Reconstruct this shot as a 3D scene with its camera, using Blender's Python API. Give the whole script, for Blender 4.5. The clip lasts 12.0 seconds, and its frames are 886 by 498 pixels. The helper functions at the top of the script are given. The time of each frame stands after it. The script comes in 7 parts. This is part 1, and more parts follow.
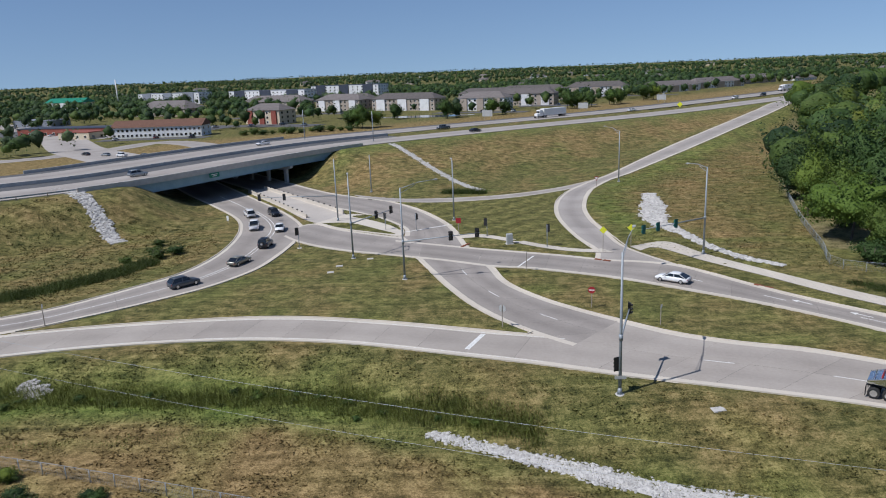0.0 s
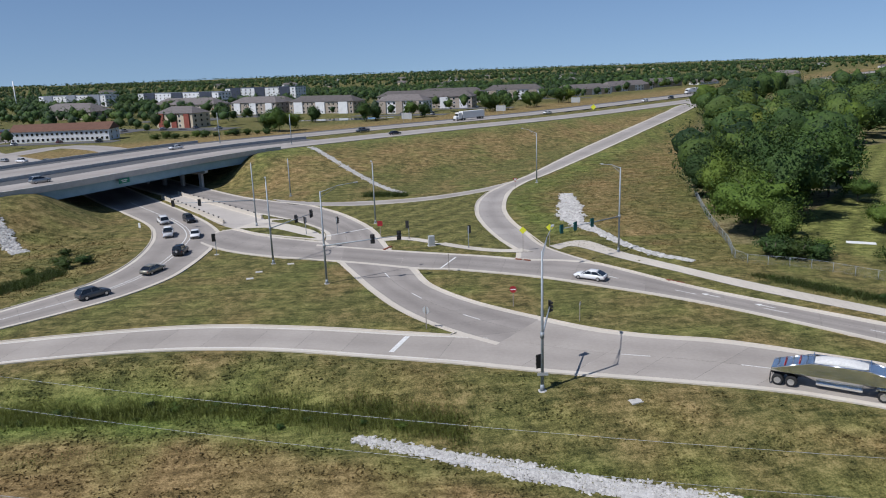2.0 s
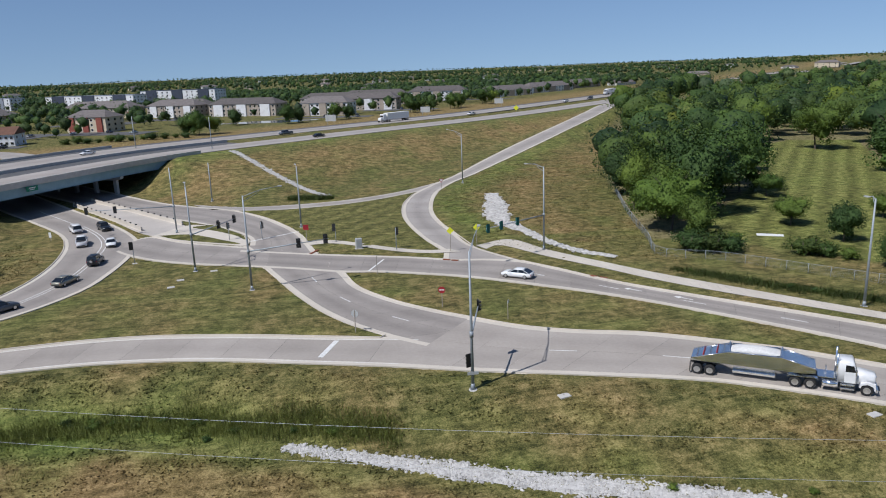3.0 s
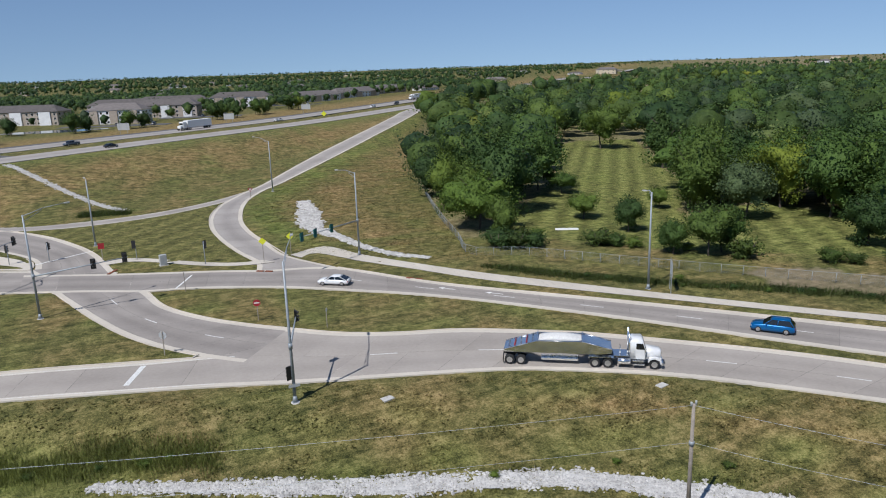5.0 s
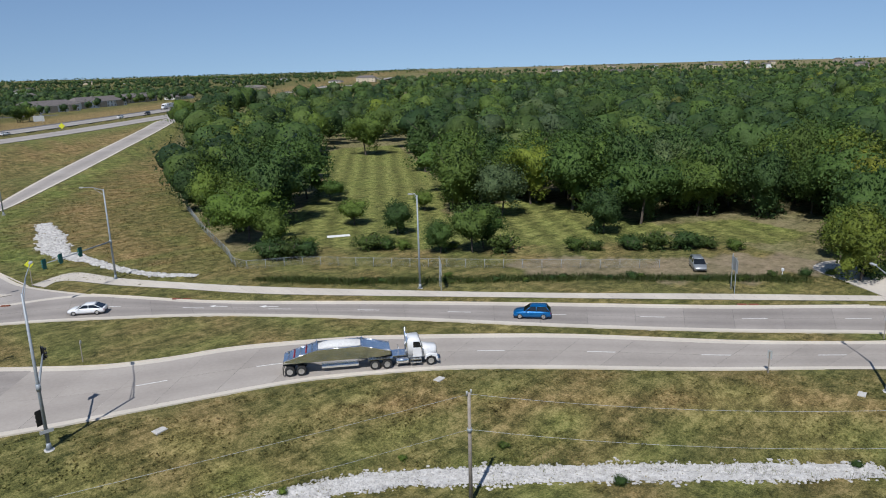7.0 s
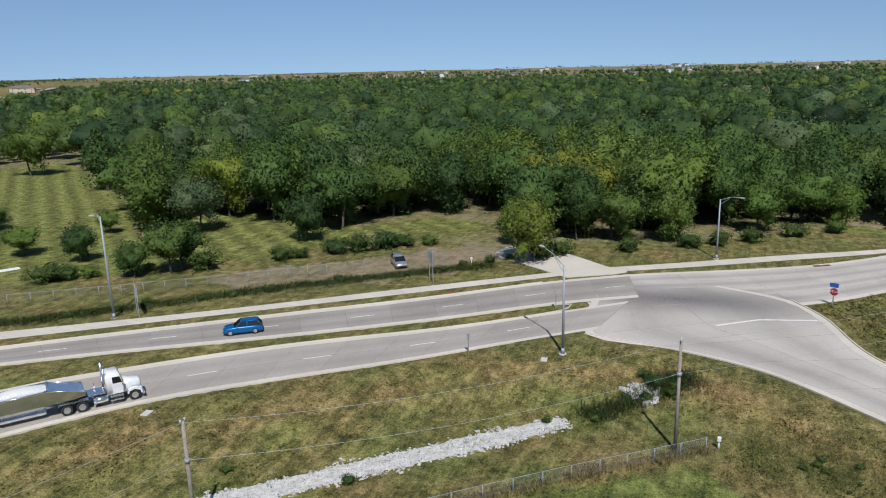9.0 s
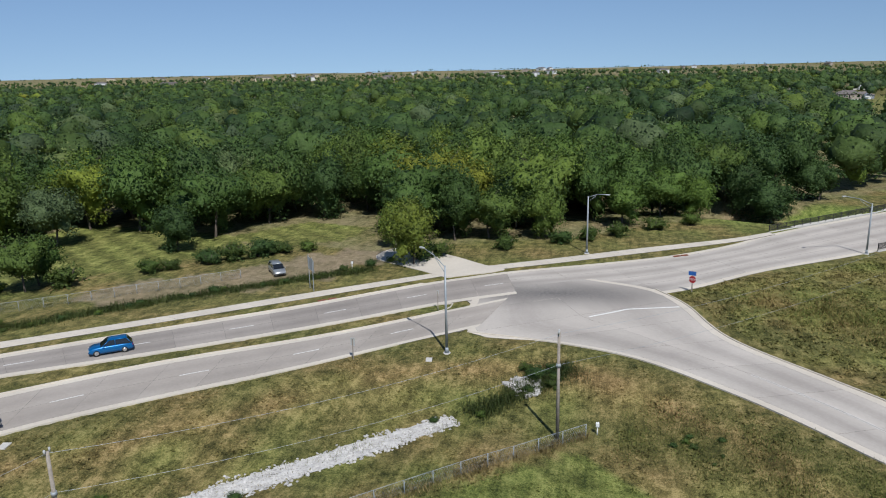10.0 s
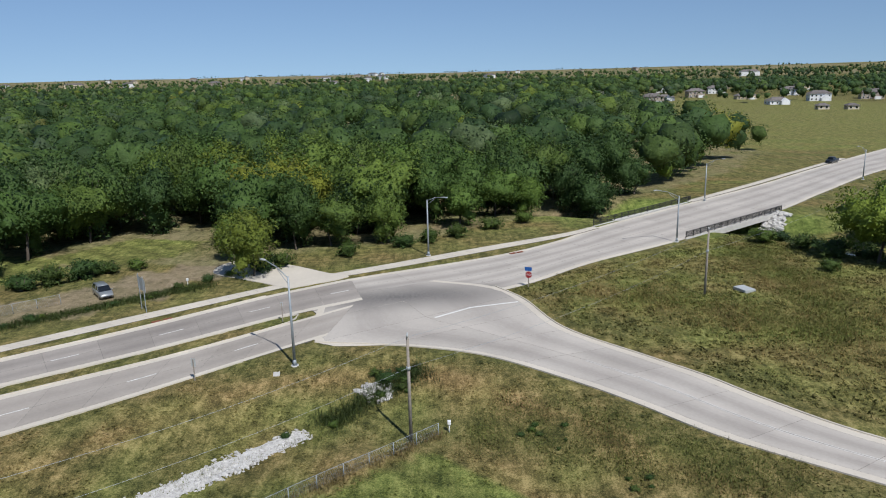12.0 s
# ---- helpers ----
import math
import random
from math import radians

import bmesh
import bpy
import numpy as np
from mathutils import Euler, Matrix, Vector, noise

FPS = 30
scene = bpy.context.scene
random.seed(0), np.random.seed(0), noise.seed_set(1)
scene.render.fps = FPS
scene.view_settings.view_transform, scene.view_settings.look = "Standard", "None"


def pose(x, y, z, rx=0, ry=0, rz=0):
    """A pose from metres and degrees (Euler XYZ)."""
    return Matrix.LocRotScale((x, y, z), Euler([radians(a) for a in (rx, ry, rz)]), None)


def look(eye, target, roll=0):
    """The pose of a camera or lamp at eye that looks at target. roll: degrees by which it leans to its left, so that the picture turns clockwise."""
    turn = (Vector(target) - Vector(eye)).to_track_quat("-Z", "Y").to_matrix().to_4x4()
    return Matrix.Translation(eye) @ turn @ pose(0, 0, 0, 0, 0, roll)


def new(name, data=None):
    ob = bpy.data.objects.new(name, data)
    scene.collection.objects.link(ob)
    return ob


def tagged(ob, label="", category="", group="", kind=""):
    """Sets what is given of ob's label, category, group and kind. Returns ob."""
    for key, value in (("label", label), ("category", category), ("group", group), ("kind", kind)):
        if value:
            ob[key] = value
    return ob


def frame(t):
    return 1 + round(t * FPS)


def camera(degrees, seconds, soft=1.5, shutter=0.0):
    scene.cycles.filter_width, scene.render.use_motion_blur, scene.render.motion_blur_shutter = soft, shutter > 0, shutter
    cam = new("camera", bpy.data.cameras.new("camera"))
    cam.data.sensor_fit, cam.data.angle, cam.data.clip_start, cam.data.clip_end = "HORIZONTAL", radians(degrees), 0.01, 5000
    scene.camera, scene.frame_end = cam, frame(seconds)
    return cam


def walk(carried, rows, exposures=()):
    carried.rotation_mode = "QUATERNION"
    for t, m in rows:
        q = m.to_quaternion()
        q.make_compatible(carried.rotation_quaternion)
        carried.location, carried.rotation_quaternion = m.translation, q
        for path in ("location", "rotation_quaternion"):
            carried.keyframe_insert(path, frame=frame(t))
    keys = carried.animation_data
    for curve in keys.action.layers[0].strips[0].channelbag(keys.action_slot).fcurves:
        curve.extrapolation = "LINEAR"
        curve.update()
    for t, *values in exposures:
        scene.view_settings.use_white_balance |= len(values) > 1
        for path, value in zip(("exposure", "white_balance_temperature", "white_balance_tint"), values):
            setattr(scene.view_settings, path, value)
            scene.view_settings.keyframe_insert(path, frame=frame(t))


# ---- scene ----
cam = camera(63.0, 12.0, 1.05)
PATH = [
    (0, (0.126, -0.121, 31.01), (0.049, 1.818, 30.527), -2.4),
    (0.5, (0.102, -0.139, 30.999), (0.069, 1.802, 30.516), -2.4),
    (1, (0.083, -0.148, 30.993), (0.102, 1.792, 30.509), -2.3),
    (1.5, (0.075, -0.163, 30.99), (0.152, 1.776, 30.506), -2.2),
    (2, (0.118, -0.162, 30.973), (0.256, 1.774, 30.489), -2.1),
    (2.5, (0.188, -0.105, 30.952), (0.406, 1.823, 30.467), -2.2),
    (3, (0.235, -0.042, 30.942), (0.569, 1.868, 30.455), -2.2),
    (5, (0.345, -0.145, 31.076), (1.16, 1.614, 30.585), -1.9),
    (5.5, (0.366, -0.193, 31.103), (1.3, 1.506, 30.612), -1.9),
    (6, (0.346, -0.24, 31.116), (1.417, 1.376, 30.624), -1.7),
    (6.5, (0.367, -0.255, 31.107), (1.568, 1.267, 30.616), -1.7),
    (7, (0.398, -0.274, 31.08), (1.726, 1.139, 30.591), -1.6),
    (9, (0.337, -0.292, 30.965), (2.122, 0.467, 30.479), -1.4),
    (9.5, (0.302, -0.173, 30.946), (2.157, 0.395, 30.459), -1.3),
    (10, (0.267, -0.092, 30.94), (2.157, 0.35, 30.455), -1.3),
    (10.5, (0.269, -0.06, 30.975), (2.183, 0.26, 30.49), -1.3),
    (11, (0.224, -0.042, 31.023), (2.153, 0.162, 30.539), -1.4),
    (11.5, (0.208, 0.01, 31.068), (2.146, 0.113, 30.584), -1.4),
    (12, (0.179, 0.064, 31.086), (2.12, 0.074, 30.605), -1.4),
]
walk(cam, [(t, look(eye, target, roll)) for t, eye, target, roll in PATH], [(0.0, 0.17, 5950, 13), (12.0, 0.26, 6080, 10)])

# ---- light ----
SUN_FROM = Vector((-0.88, -0.47, 1.35)).normalized()
world = bpy.data.worlds.new("sky")
scene.world = world
world.use_nodes = True
_bg = world.node_tree.nodes["Background"]
_sky = world.node_tree.nodes.new("ShaderNodeTexSky")
_sky.sky_type, _sky.sun_disc = "NISHITA", False
_sky.sun_elevation = math.asin(SUN_FROM.z)
_sky.sun_rotation = math.atan2(SUN_FROM.x, SUN_FROM.y)
_sky.altitude, _sky.air_density, _sky.dust_density, _sky.ozone_density = 2500, 0.8, 0.25, 2.2
_way = world.node_tree.nodes.new("ShaderNodeTexCoord")
_rise = world.node_tree.nodes.new("ShaderNodeMapping")  # the clear air keeps the horizon blue
_rise.inputs["Scale"].default_value, _rise.inputs["Location"].default_value = (1, 1, 0.5), (0, 0, 0.058)
world.node_tree.links.new(_way.outputs["Generated"], _rise.inputs["Vector"])
world.node_tree.links.new(_rise.outputs[0], _sky.inputs["Vector"])
world.node_tree.links.new(_sky.outputs[0], _bg.inputs[0])
_bg.inputs[1].default_value = 0.068
sun = new("sun", bpy.data.lights.new("sun", "SUN"))
sun.data.energy, sun.data.angle, sun.data.color = 3.85, radians(0.5), (1.0, 0.955, 0.88)
sun.matrix_world = look(SUN_FROM * 400, (0, 0, 0))


# ---- materials ----
def nodes_of(name):
    m = bpy.data.materials.new(name)
    m.use_nodes = True
    return m, m.node_tree.nodes, m.node_tree.links, m.node_tree.nodes["Principled BSDF"]


def noise_node(ns, ln, where, scale, detail=4, rough=0.6):
    n = ns.new("ShaderNodeTexNoise")
    n.inputs["Scale"].default_value, n.inputs["Detail"].default_value, n.inputs["Roughness"].default_value = scale, detail, rough
    ln.new(where, n.inputs["Vector"])
    return n.outputs["Fac"]


def ramp_node(ns, ln, fac, stops):
    r = ns.new("ShaderNodeValToRGB")
    while len(r.color_ramp.elements) < len(stops):
        r.color_ramp.elements.new(0.5)
    for e, (p, c) in zip(r.color_ramp.elements, stops):
        e.position, e.color = p, (*c, 1) if len(c) == 3 else c
    ln.new(fac, r.inputs[0])
    return r.outputs[0]


def mix_node(ns, ln, fac, a, b, kind="MIX"):
    m = ns.new("ShaderNodeMix")
    m.data_type, m.blend_type = "RGBA", kind
    for sock, v in ((m.inputs[0], fac), (m.inputs[6], a), (m.inputs[7], b)):
        if isinstance(v, (int, float)):
            sock.default_value = v
        elif isinstance(v, tuple):
            sock.default_value = (*v, 1)
        else:
            ln.new(v, sock)
    return m.outputs[2]


def math_node(ns, ln, op, a, b=0.0, clamp=False):
    m = ns.new("ShaderNodeMath")
    m.operation, m.use_clamp = op, clamp
    for sock, v in ((m.inputs[0], a), (m.inputs[1], b)):
        if isinstance(v, (int, float)):
            sock.default_value = v
        else:
            ln.new(v, sock)
    return m.outputs[0]


def surface(name, dark, light, scale=2.0, rough=0.8, metal=0.0, bump=0.15, fine=8.0, vary=0.0, island=0.0, spec=0.5):
    """A surface of two tones in noise of two scales, with fine relief; vary: tone from thing to thing, island: from piece to piece."""
    m, ns, ln, b = nodes_of(name)
    where = ns.new("ShaderNodeNewGeometry").outputs["Position"]
    f1, f2 = noise_node(ns, ln, where, scale, 5), noise_node(ns, ln, where, scale * fine, 3)
    f = math_node(ns, ln, "ADD", math_node(ns, ln, "MULTIPLY", f1, 0.65), math_node(ns, ln, "MULTIPLY", f2, 0.35))
    col = ramp_node(ns, ln, f, [(0.34, dark), (0.66, light)])
    if vary:
        r = ns.new("ShaderNodeObjectInfo").outputs["Random"]
        v = math_node(ns, ln, "ADD", math_node(ns, ln, "MULTIPLY", r, vary), 1 - vary / 2)
        col = mix_node(ns, ln, 1.0, col, v, "MULTIPLY")
    if island:
        r = ns.new("ShaderNodeNewGeometry").outputs["Random Per Island"]
        v = math_node(ns, ln, "ADD", math_node(ns, ln, "MULTIPLY", r, island), 1 - island / 2)
        col = mix_node(ns, ln, 1.0, col, v, "MULTIPLY")
    ln.new(col, b.inputs["Base Color"])
    b.inputs["Roughness"].default_value, b.inputs["Metallic"].default_value = rough, metal
    b.inputs["Specular IOR Level"].default_value = spec
    if bump:
        bn = ns.new("ShaderNodeBump")
        bn.inputs["Strength"].default_value, bn.inputs["Distance"].default_value = bump, 0.02
        ln.new(f2, bn.inputs["Height"])
        ln.new(bn.outputs[0], b.inputs["Normal"])
    return m


def foliage(name, dark, light, hue=0.0, far=False):
    """Leaves: tone by clump, by leaf and by tree, with light passing through."""
    m, ns, ln, b = nodes_of(name)
    geo = ns.new("ShaderNodeNewGeometry")
    f1, f2 = noise_node(ns, ln, geo.outputs["Position"], 0.3, 3), noise_node(ns, ln, geo.outputs["Position"], 1.3, 4, 0.7)
    f = math_node(ns, ln, "ADD", math_node(ns, ln, "ADD", math_node(ns, ln, "MULTIPLY", f1, 0.4), math_node(ns, ln, "MULTIPLY", f2, 0.42)), math_node(ns, ln, "MULTIPLY", geo.outputs["Random Per Island"], 0.18))
    col = ramp_node(ns, ln, f, [(0.3, tuple(c * 0.8 for c in dark)), (0.7, tuple(c * 1.12 for c in light))])
    if hue:
        r = ns.new("ShaderNodeObjectInfo").outputs["Random"]
        if far:
            at = ns.new("ShaderNodeAttribute")
            at.attribute_name = "tone"
            r = at.outputs["Fac"]
        tint = ramp_node(ns, ln, r, [(0.0, (0.45, 0.52, 0.62)), (0.3, (0.72, 0.78, 0.85)), (0.6, (1.0, 1.02, 1.0)), (0.9, (1.2, 1.17, 1.0)), (0.975, (1.65, 1.45, 0.85)), (1.0, (1.9, 1.3, 0.8))])
        col = mix_node(ns, ln, hue, col, mix_node(ns, ln, 1.0, col, tint, "MULTIPLY"))
    ln.new(col, b.inputs["Base Color"])
    b.inputs["Roughness"].default_value = 0.6
    bn = ns.new("ShaderNodeBump")
    bn.inputs["Strength"].default_value, bn.inputs["Distance"].default_value = 0.8, 0.5
    ln.new(f2, bn.inputs["Height"])
    ln.new(bn.outputs[0], b.inputs["Normal"])
    b.inputs["Specular IOR Level"].default_value = 0.25
    tr = ns.new("ShaderNodeBsdfTranslucent")
    ln.new(col, tr.inputs[0])
    mx = ns.new("ShaderNodeMixShader")
    mx.inputs[0].default_value = 0.22
    ln.new(b.outputs[0], mx.inputs[1])
    ln.new(tr.outputs[0], mx.inputs[2])
    ln.new(mx.outputs[0], ns["Material Output"].inputs[0])
    return m


def ground_cover():
    """Grass of the verges: the attribute 'cover' mixes mown green, dry straw, lush green and bare gravel."""
    m, ns, ln, b = nodes_of("grass_ground")
    where = ns.new("ShaderNodeNewGeometry").outputs["Position"]
    at = ns.new("ShaderNodeAttribute")
    at.attribute_name = "cover"
    sep = ns.new("ShaderNodeSeparateColor")
    ln.new(at.outputs["Color"], sep.inputs[0])
    big, mid, fine = noise_node(ns, ln, where, 0.06, 4), noise_node(ns, ln, where, 0.55, 8, 0.78), noise_node(ns, ln, where, 5.5, 4, 0.85)
    gm = ns.new("ShaderNodeMapping")
    gm.inputs["Rotation"].default_value, gm.inputs["Scale"].default_value = (0, 0, radians(24)), (0.12, 1.6, 1)
    ln.new(where, gm.inputs[0])
    grain = noise_node(ns, ln, gm.outputs[0], 0.9, 4, 0.65)
    tone = math_node(ns, ln, "ADD", math_node(ns, ln, "ADD", math_node(ns, ln, "MULTIPLY", mid, 0.45), math_node(ns, ln, "MULTIPLY", grain, 0.15)), math_node(ns, ln, "MULTIPLY", fine, 0.4))
    green = ramp_node(ns, ln, tone, [(0.42, (0.03, 0.036, 0.011)), (0.5, (0.106, 0.106, 0.032)), (0.58, (0.235, 0.207, 0.08))])
    dry = ramp_node(ns, ln, tone, [(0.42, (0.08, 0.054, 0.021)), (0.5, (0.205, 0.142, 0.058)), (0.58, (0.42, 0.3, 0.14))])
    lush = ramp_node(ns, ln, tone, [(0.42, (0.036, 0.064, 0.011)), (0.5, (0.135, 0.18, 0.038)), (0.58, (0.27, 0.3, 0.085))])
    earth = ramp_node(ns, ln, tone, [(0.33, (0.16, 0.12, 0.08)), (0.68, (0.36, 0.29, 0.2))])
    spread = math_node(ns, ln, "MULTIPLY", math_node(ns, ln, "SUBTRACT", math_node(ns, ln, "ADD", math_node(ns, ln, "MULTIPLY", big, 0.4), math_node(ns, ln, "MULTIPLY", mid, 0.6)), 0.5), 4.2)

    def weight(sock):
        return math_node(ns, ln, "ADD", sock, math_node(ns, ln, "MULTIPLY", spread, math_node(ns, ln, "MINIMUM", math_node(ns, ln, "MULTIPLY", sock, 2.0), 0.6)), True)

    col = mix_node(ns, ln, weight(sep.outputs[0]), green, dry)
    col = mix_node(ns, ln, weight(sep.outputs[1]), col, lush)
    col = mix_node(ns, ln, weight(sep.outputs[2]), col, earth)
    # mower stripes
    wave = ns.new("ShaderNodeTexWave")
    wave.inputs["Scale"].default_value, wave.inputs["Distortion"].default_value = 0.062, 0.6
    mp = ns.new("ShaderNodeMapping")
    mp.inputs["Rotation"].default_value = (0, 0, radians(38.5))
    ln.new(where, mp.inputs[0])
    ln.new(mp.outputs[0], wave.inputs[0])
    stripe = math_node(ns, ln, "MULTIPLY", at.outputs["Alpha"], math_node(ns, ln, "SUBTRACT", wave.outputs["Fac"], 0.5))
    col = mix_node(ns, ln, 1.0, col, math_node(ns, ln, "ADD", 1.0, math_node(ns, ln, "MULTIPLY", stripe, 0.42)), "MULTIPLY")
    ln.new(col, b.inputs["Base Color"])
    b.inputs["Roughness"].default_value = 0.95
    b.inputs["Specular IOR Level"].default_value = 0.15
    bn = ns.new("ShaderNodeBump")
    bn.inputs["Strength"].default_value, bn.inputs["Distance"].default_value = 0.9, 0.2
    ln.new(tone, bn.inputs["Height"])
    ln.new(bn.outputs[0], b.inputs["Normal"])
    return m


def paving(name, dark, light, track=0.0, vary=0.12):
    """Broom-finished concrete; UV runs across (0 to 1 in a lane), track darkens the wheel paths with rubber."""
    m, ns, ln, b = nodes_of(name)
    where = ns.new("ShaderNodeNewGeometry").outputs["Position"]
    f1, f2 = noise_node(ns, ln, where, 0.12, 4), noise_node(ns, ln, where, 2.5, 6, 0.7)
    f = math_node(ns, ln, "ADD", math_node(ns, ln, "MULTIPLY", f1, 0.6), math_node(ns, ln, "MULTIPLY", f2, 0.4))
    col = ramp_node(ns, ln, f, [(0.35, dark), (0.65, light)])
    r = ns.new("ShaderNodeObjectInfo").outputs["Random"]
    col = mix_node(ns, ln, 1.0, col, math_node(ns, ln, "ADD", math_node(ns, ln, "MULTIPLY", r, vary), 1 - vary / 2), "MULTIPLY")
    if track:
        uv = ns.new("ShaderNodeUVMap")
        sep = ns.new("ShaderNodeSeparateXYZ")
        ln.new(uv.outputs[0], sep.inputs[0])
        x = sep.outputs["X"]
        d = math_node(ns, ln, "ABSOLUTE", math_node(ns, ln, "SUBTRACT", x, 0.5))
        w = math_node(ns, ln, "SUBTRACT", 1.0, math_node(ns, ln, "MULTIPLY", d, 2.6), True)
        st = ns.new("ShaderNodeMapping")
        st.inputs["Scale"].default_value = (9, 0.06, 1)
        ln.new(uv.outputs[0], st.inputs[0])
        streak = noise_node(ns, ln, st.outputs[0], 1.0, 4, 0.65)
        w = math_node(ns, ln, "MULTIPLY", w, math_node(ns, ln, "MULTIPLY", streak, 2.0 * track), True)
        col = mix_node(ns, ln, w, col, mix_node(ns, ln, 1.0, col, (0.45, 0.44, 0.45), "MULTIPLY"))
    ln.new(col, b.inputs["Base Color"])
    if name == "junction_concrete":
        sm = ns.new("ShaderNodeMapping")
        sm.vector_type = "TEXTURE"
        sm.inputs["Location"].default_value, sm.inputs["Rotation"].default_value, sm.inputs["Scale"].default_value = (98, 7, 0), (0, 0, radians(-84)), (27, 7.5, 50)
        ln.new(where, sm.inputs[0])
        gr = ns.new("ShaderNodeTexGradient")
        gr.gradient_type = "SPHERICAL"
        ln.new(sm.outputs[0], gr.inputs[0])
        st = math_node(ns, ln, "MULTIPLY", gr.outputs["Fac"], math_node(ns, ln, "ADD", 0.5, f2), True)
        col = mix_node(ns, ln, math_node(ns, ln, "MULTIPLY", st, 0.95, True), col, (0.13, 0.122, 0.115))
        ln.new(col, b.inputs["Base Color"])
    b.inputs["Roughness"].default_value = 0.85
    b.inputs["Specular IOR Level"].default_value = 0.3
    return m


GRASS = ground_cover()
CONCRETE = paving("road_concrete", (0.265, 0.237, 0.21), (0.35, 0.315, 0.28), 0.32)
CONCRETE_NEW = paving("junction_concrete", (0.4, 0.362, 0.32), (0.5, 0.457, 0.405), 0.42)
CONCRETE_MID = paving("weathered_concrete", (0.31, 0.276, 0.24), (0.4, 0.36, 0.316), 0.2)
HIGHWAY = paving("highway_concrete", (0.31, 0.28, 0.25), (0.4, 0.365, 0.33), 0.3)
GUTTER = paving("gutter_concrete", (0.49, 0.44, 0.37), (0.6, 0.545, 0.46), 0.0, 0.0)
WALKWAY = paving("sidewalk_concrete", (0.48, 0.432, 0.365), (0.58, 0.527, 0.445), 0.0, 0.1)
JOINT = surface("joint_sealant", (0.12, 0.11, 0.1), (0.2, 0.185, 0.165), 1.5, 0.9)
ASPHALT = surface("shoulder_asphalt", (0.07, 0.07, 0.072), (0.12, 0.118, 0.115), 0.4, 0.9)
PAINT_WHITE = surface("white_road_paint", (0.55, 0.54, 0.51), (0.82, 0.81, 0.77), 3.0, 0.6, bump=0)
GALVANISED = surface("galvanised_steel", (0.26, 0.29, 0.31), (0.36, 0.39, 0.41), 3.0, 0.55, 0.25, 0.05)
BRIDGE_STEEL = surface("blue_grey_girder_paint", (0.2, 0.32, 0.37), (0.27, 0.4, 0.45), 0.5, 0.5, 0.0, 0.05)
PIER = surface("pier_concrete", (0.42, 0.4, 0.37), (0.55, 0.53, 0.49), 0.8, 0.85)
BLACK = surface("black_plastic", (0.012, 0.012, 0.013), (0.025, 0.025, 0.026), 3.0, 0.45)
BARK = surface("bark", (0.05, 0.04, 0.03), (0.13, 0.105, 0.08), 2.0, 0.95, bump=0.5)
RIPRAP = surface("white_limestone", (0.34, 0.325, 0.3), (0.55, 0.53, 0.5), 1.2, 0.9, bump=0.4, island=0.4)
WOOD_GREY = surface("weathered_pole_wood", (0.2, 0.17, 0.14), (0.36, 0.32, 0.27), 2.0, 0.9)
LEAF_MATS = [foliage("leaf_green", (0.034, 0.068, 0.012), (0.1, 0.165, 0.032), 0.7),
             foliage("leaf_bright", (0.048, 0.085, 0.013), (0.145, 0.205, 0.036), 0.7),
             foliage("leaf_dark", (0.024, 0.05, 0.012), (0.072, 0.125, 0.03), 0.6),
             foliage("leaf_silver", (0.05, 0.085, 0.03), (0.15, 0.2, 0.075), 0.5)]
FAR_LEAVES = [foliage("far_leaf_green", (0.03, 0.06, 0.014), (0.095, 0.155, 0.036), 1.0, True), foliage("far_leaf_bright", (0.042, 0.075, 0.014), (0.135, 0.19, 0.04), 1.0, True),
              foliage("far_leaf_dark", (0.022, 0.048, 0.013), (0.07, 0.122, 0.033), 1.0, True), foliage("far_leaf_silver", (0.05, 0.08, 0.03), (0.14, 0.185, 0.075), 1.0, True)]
SHRUB = foliage("shrub_leaf", (0.035, 0.06, 0.012), (0.11, 0.155, 0.032), 0.5)
WEED = foliage("weed_leaf", (0.04, 0.07, 0.018), (0.12, 0.16, 0.04), 0.3)
REED = foliage("tall_grass_blade", (0.085, 0.12, 0.022), (0.25, 0.28, 0.065), 0.3)


# ---- building tools ----
def part(name, bm, material, parent=None, label=""):
    """Links a bmesh as one mesh object, under a thing or part if given."""
    me = bpy.data.meshes.new(name)
    bm.to_mesh(me)
    bm.free()
    for mat in material if isinstance(material, (list, tuple)) else (material,):
        me.materials.append(mat)
    ob = new(name, me)
    ob.parent = parent
    return tagged(ob, label)


def thing(name, label, category, m=None, group="", kind=""):
    ob = new(name)
    ob.empty_display_size = 0.2
    if m is not None:
        ob.matrix_world = m
    return tagged(ob, label, category, group, kind)


def box(bm, x0, y0, z0, x1, y1, z1, bevel=0.0, mat=0):
    made = bmesh.ops.create_cube(bm, size=1, matrix=Matrix.Translation(((x0 + x1) / 2, (y0 + y1) / 2, (z0 + z1) / 2)) @ Matrix.Diagonal((x1 - x0, y1 - y0, z1 - z0, 1)))
    faces = {f for v in made["verts"] for f in v.link_faces}
    for f in faces:
        f.material_index = mat
    if bevel:
        edges = list({e for v in made["verts"] for e in v.link_edges})
        bmesh.ops.bevel(bm, geom=edges, offset=bevel, segments=2, affect="EDGES", profile=0.5)
    return bm


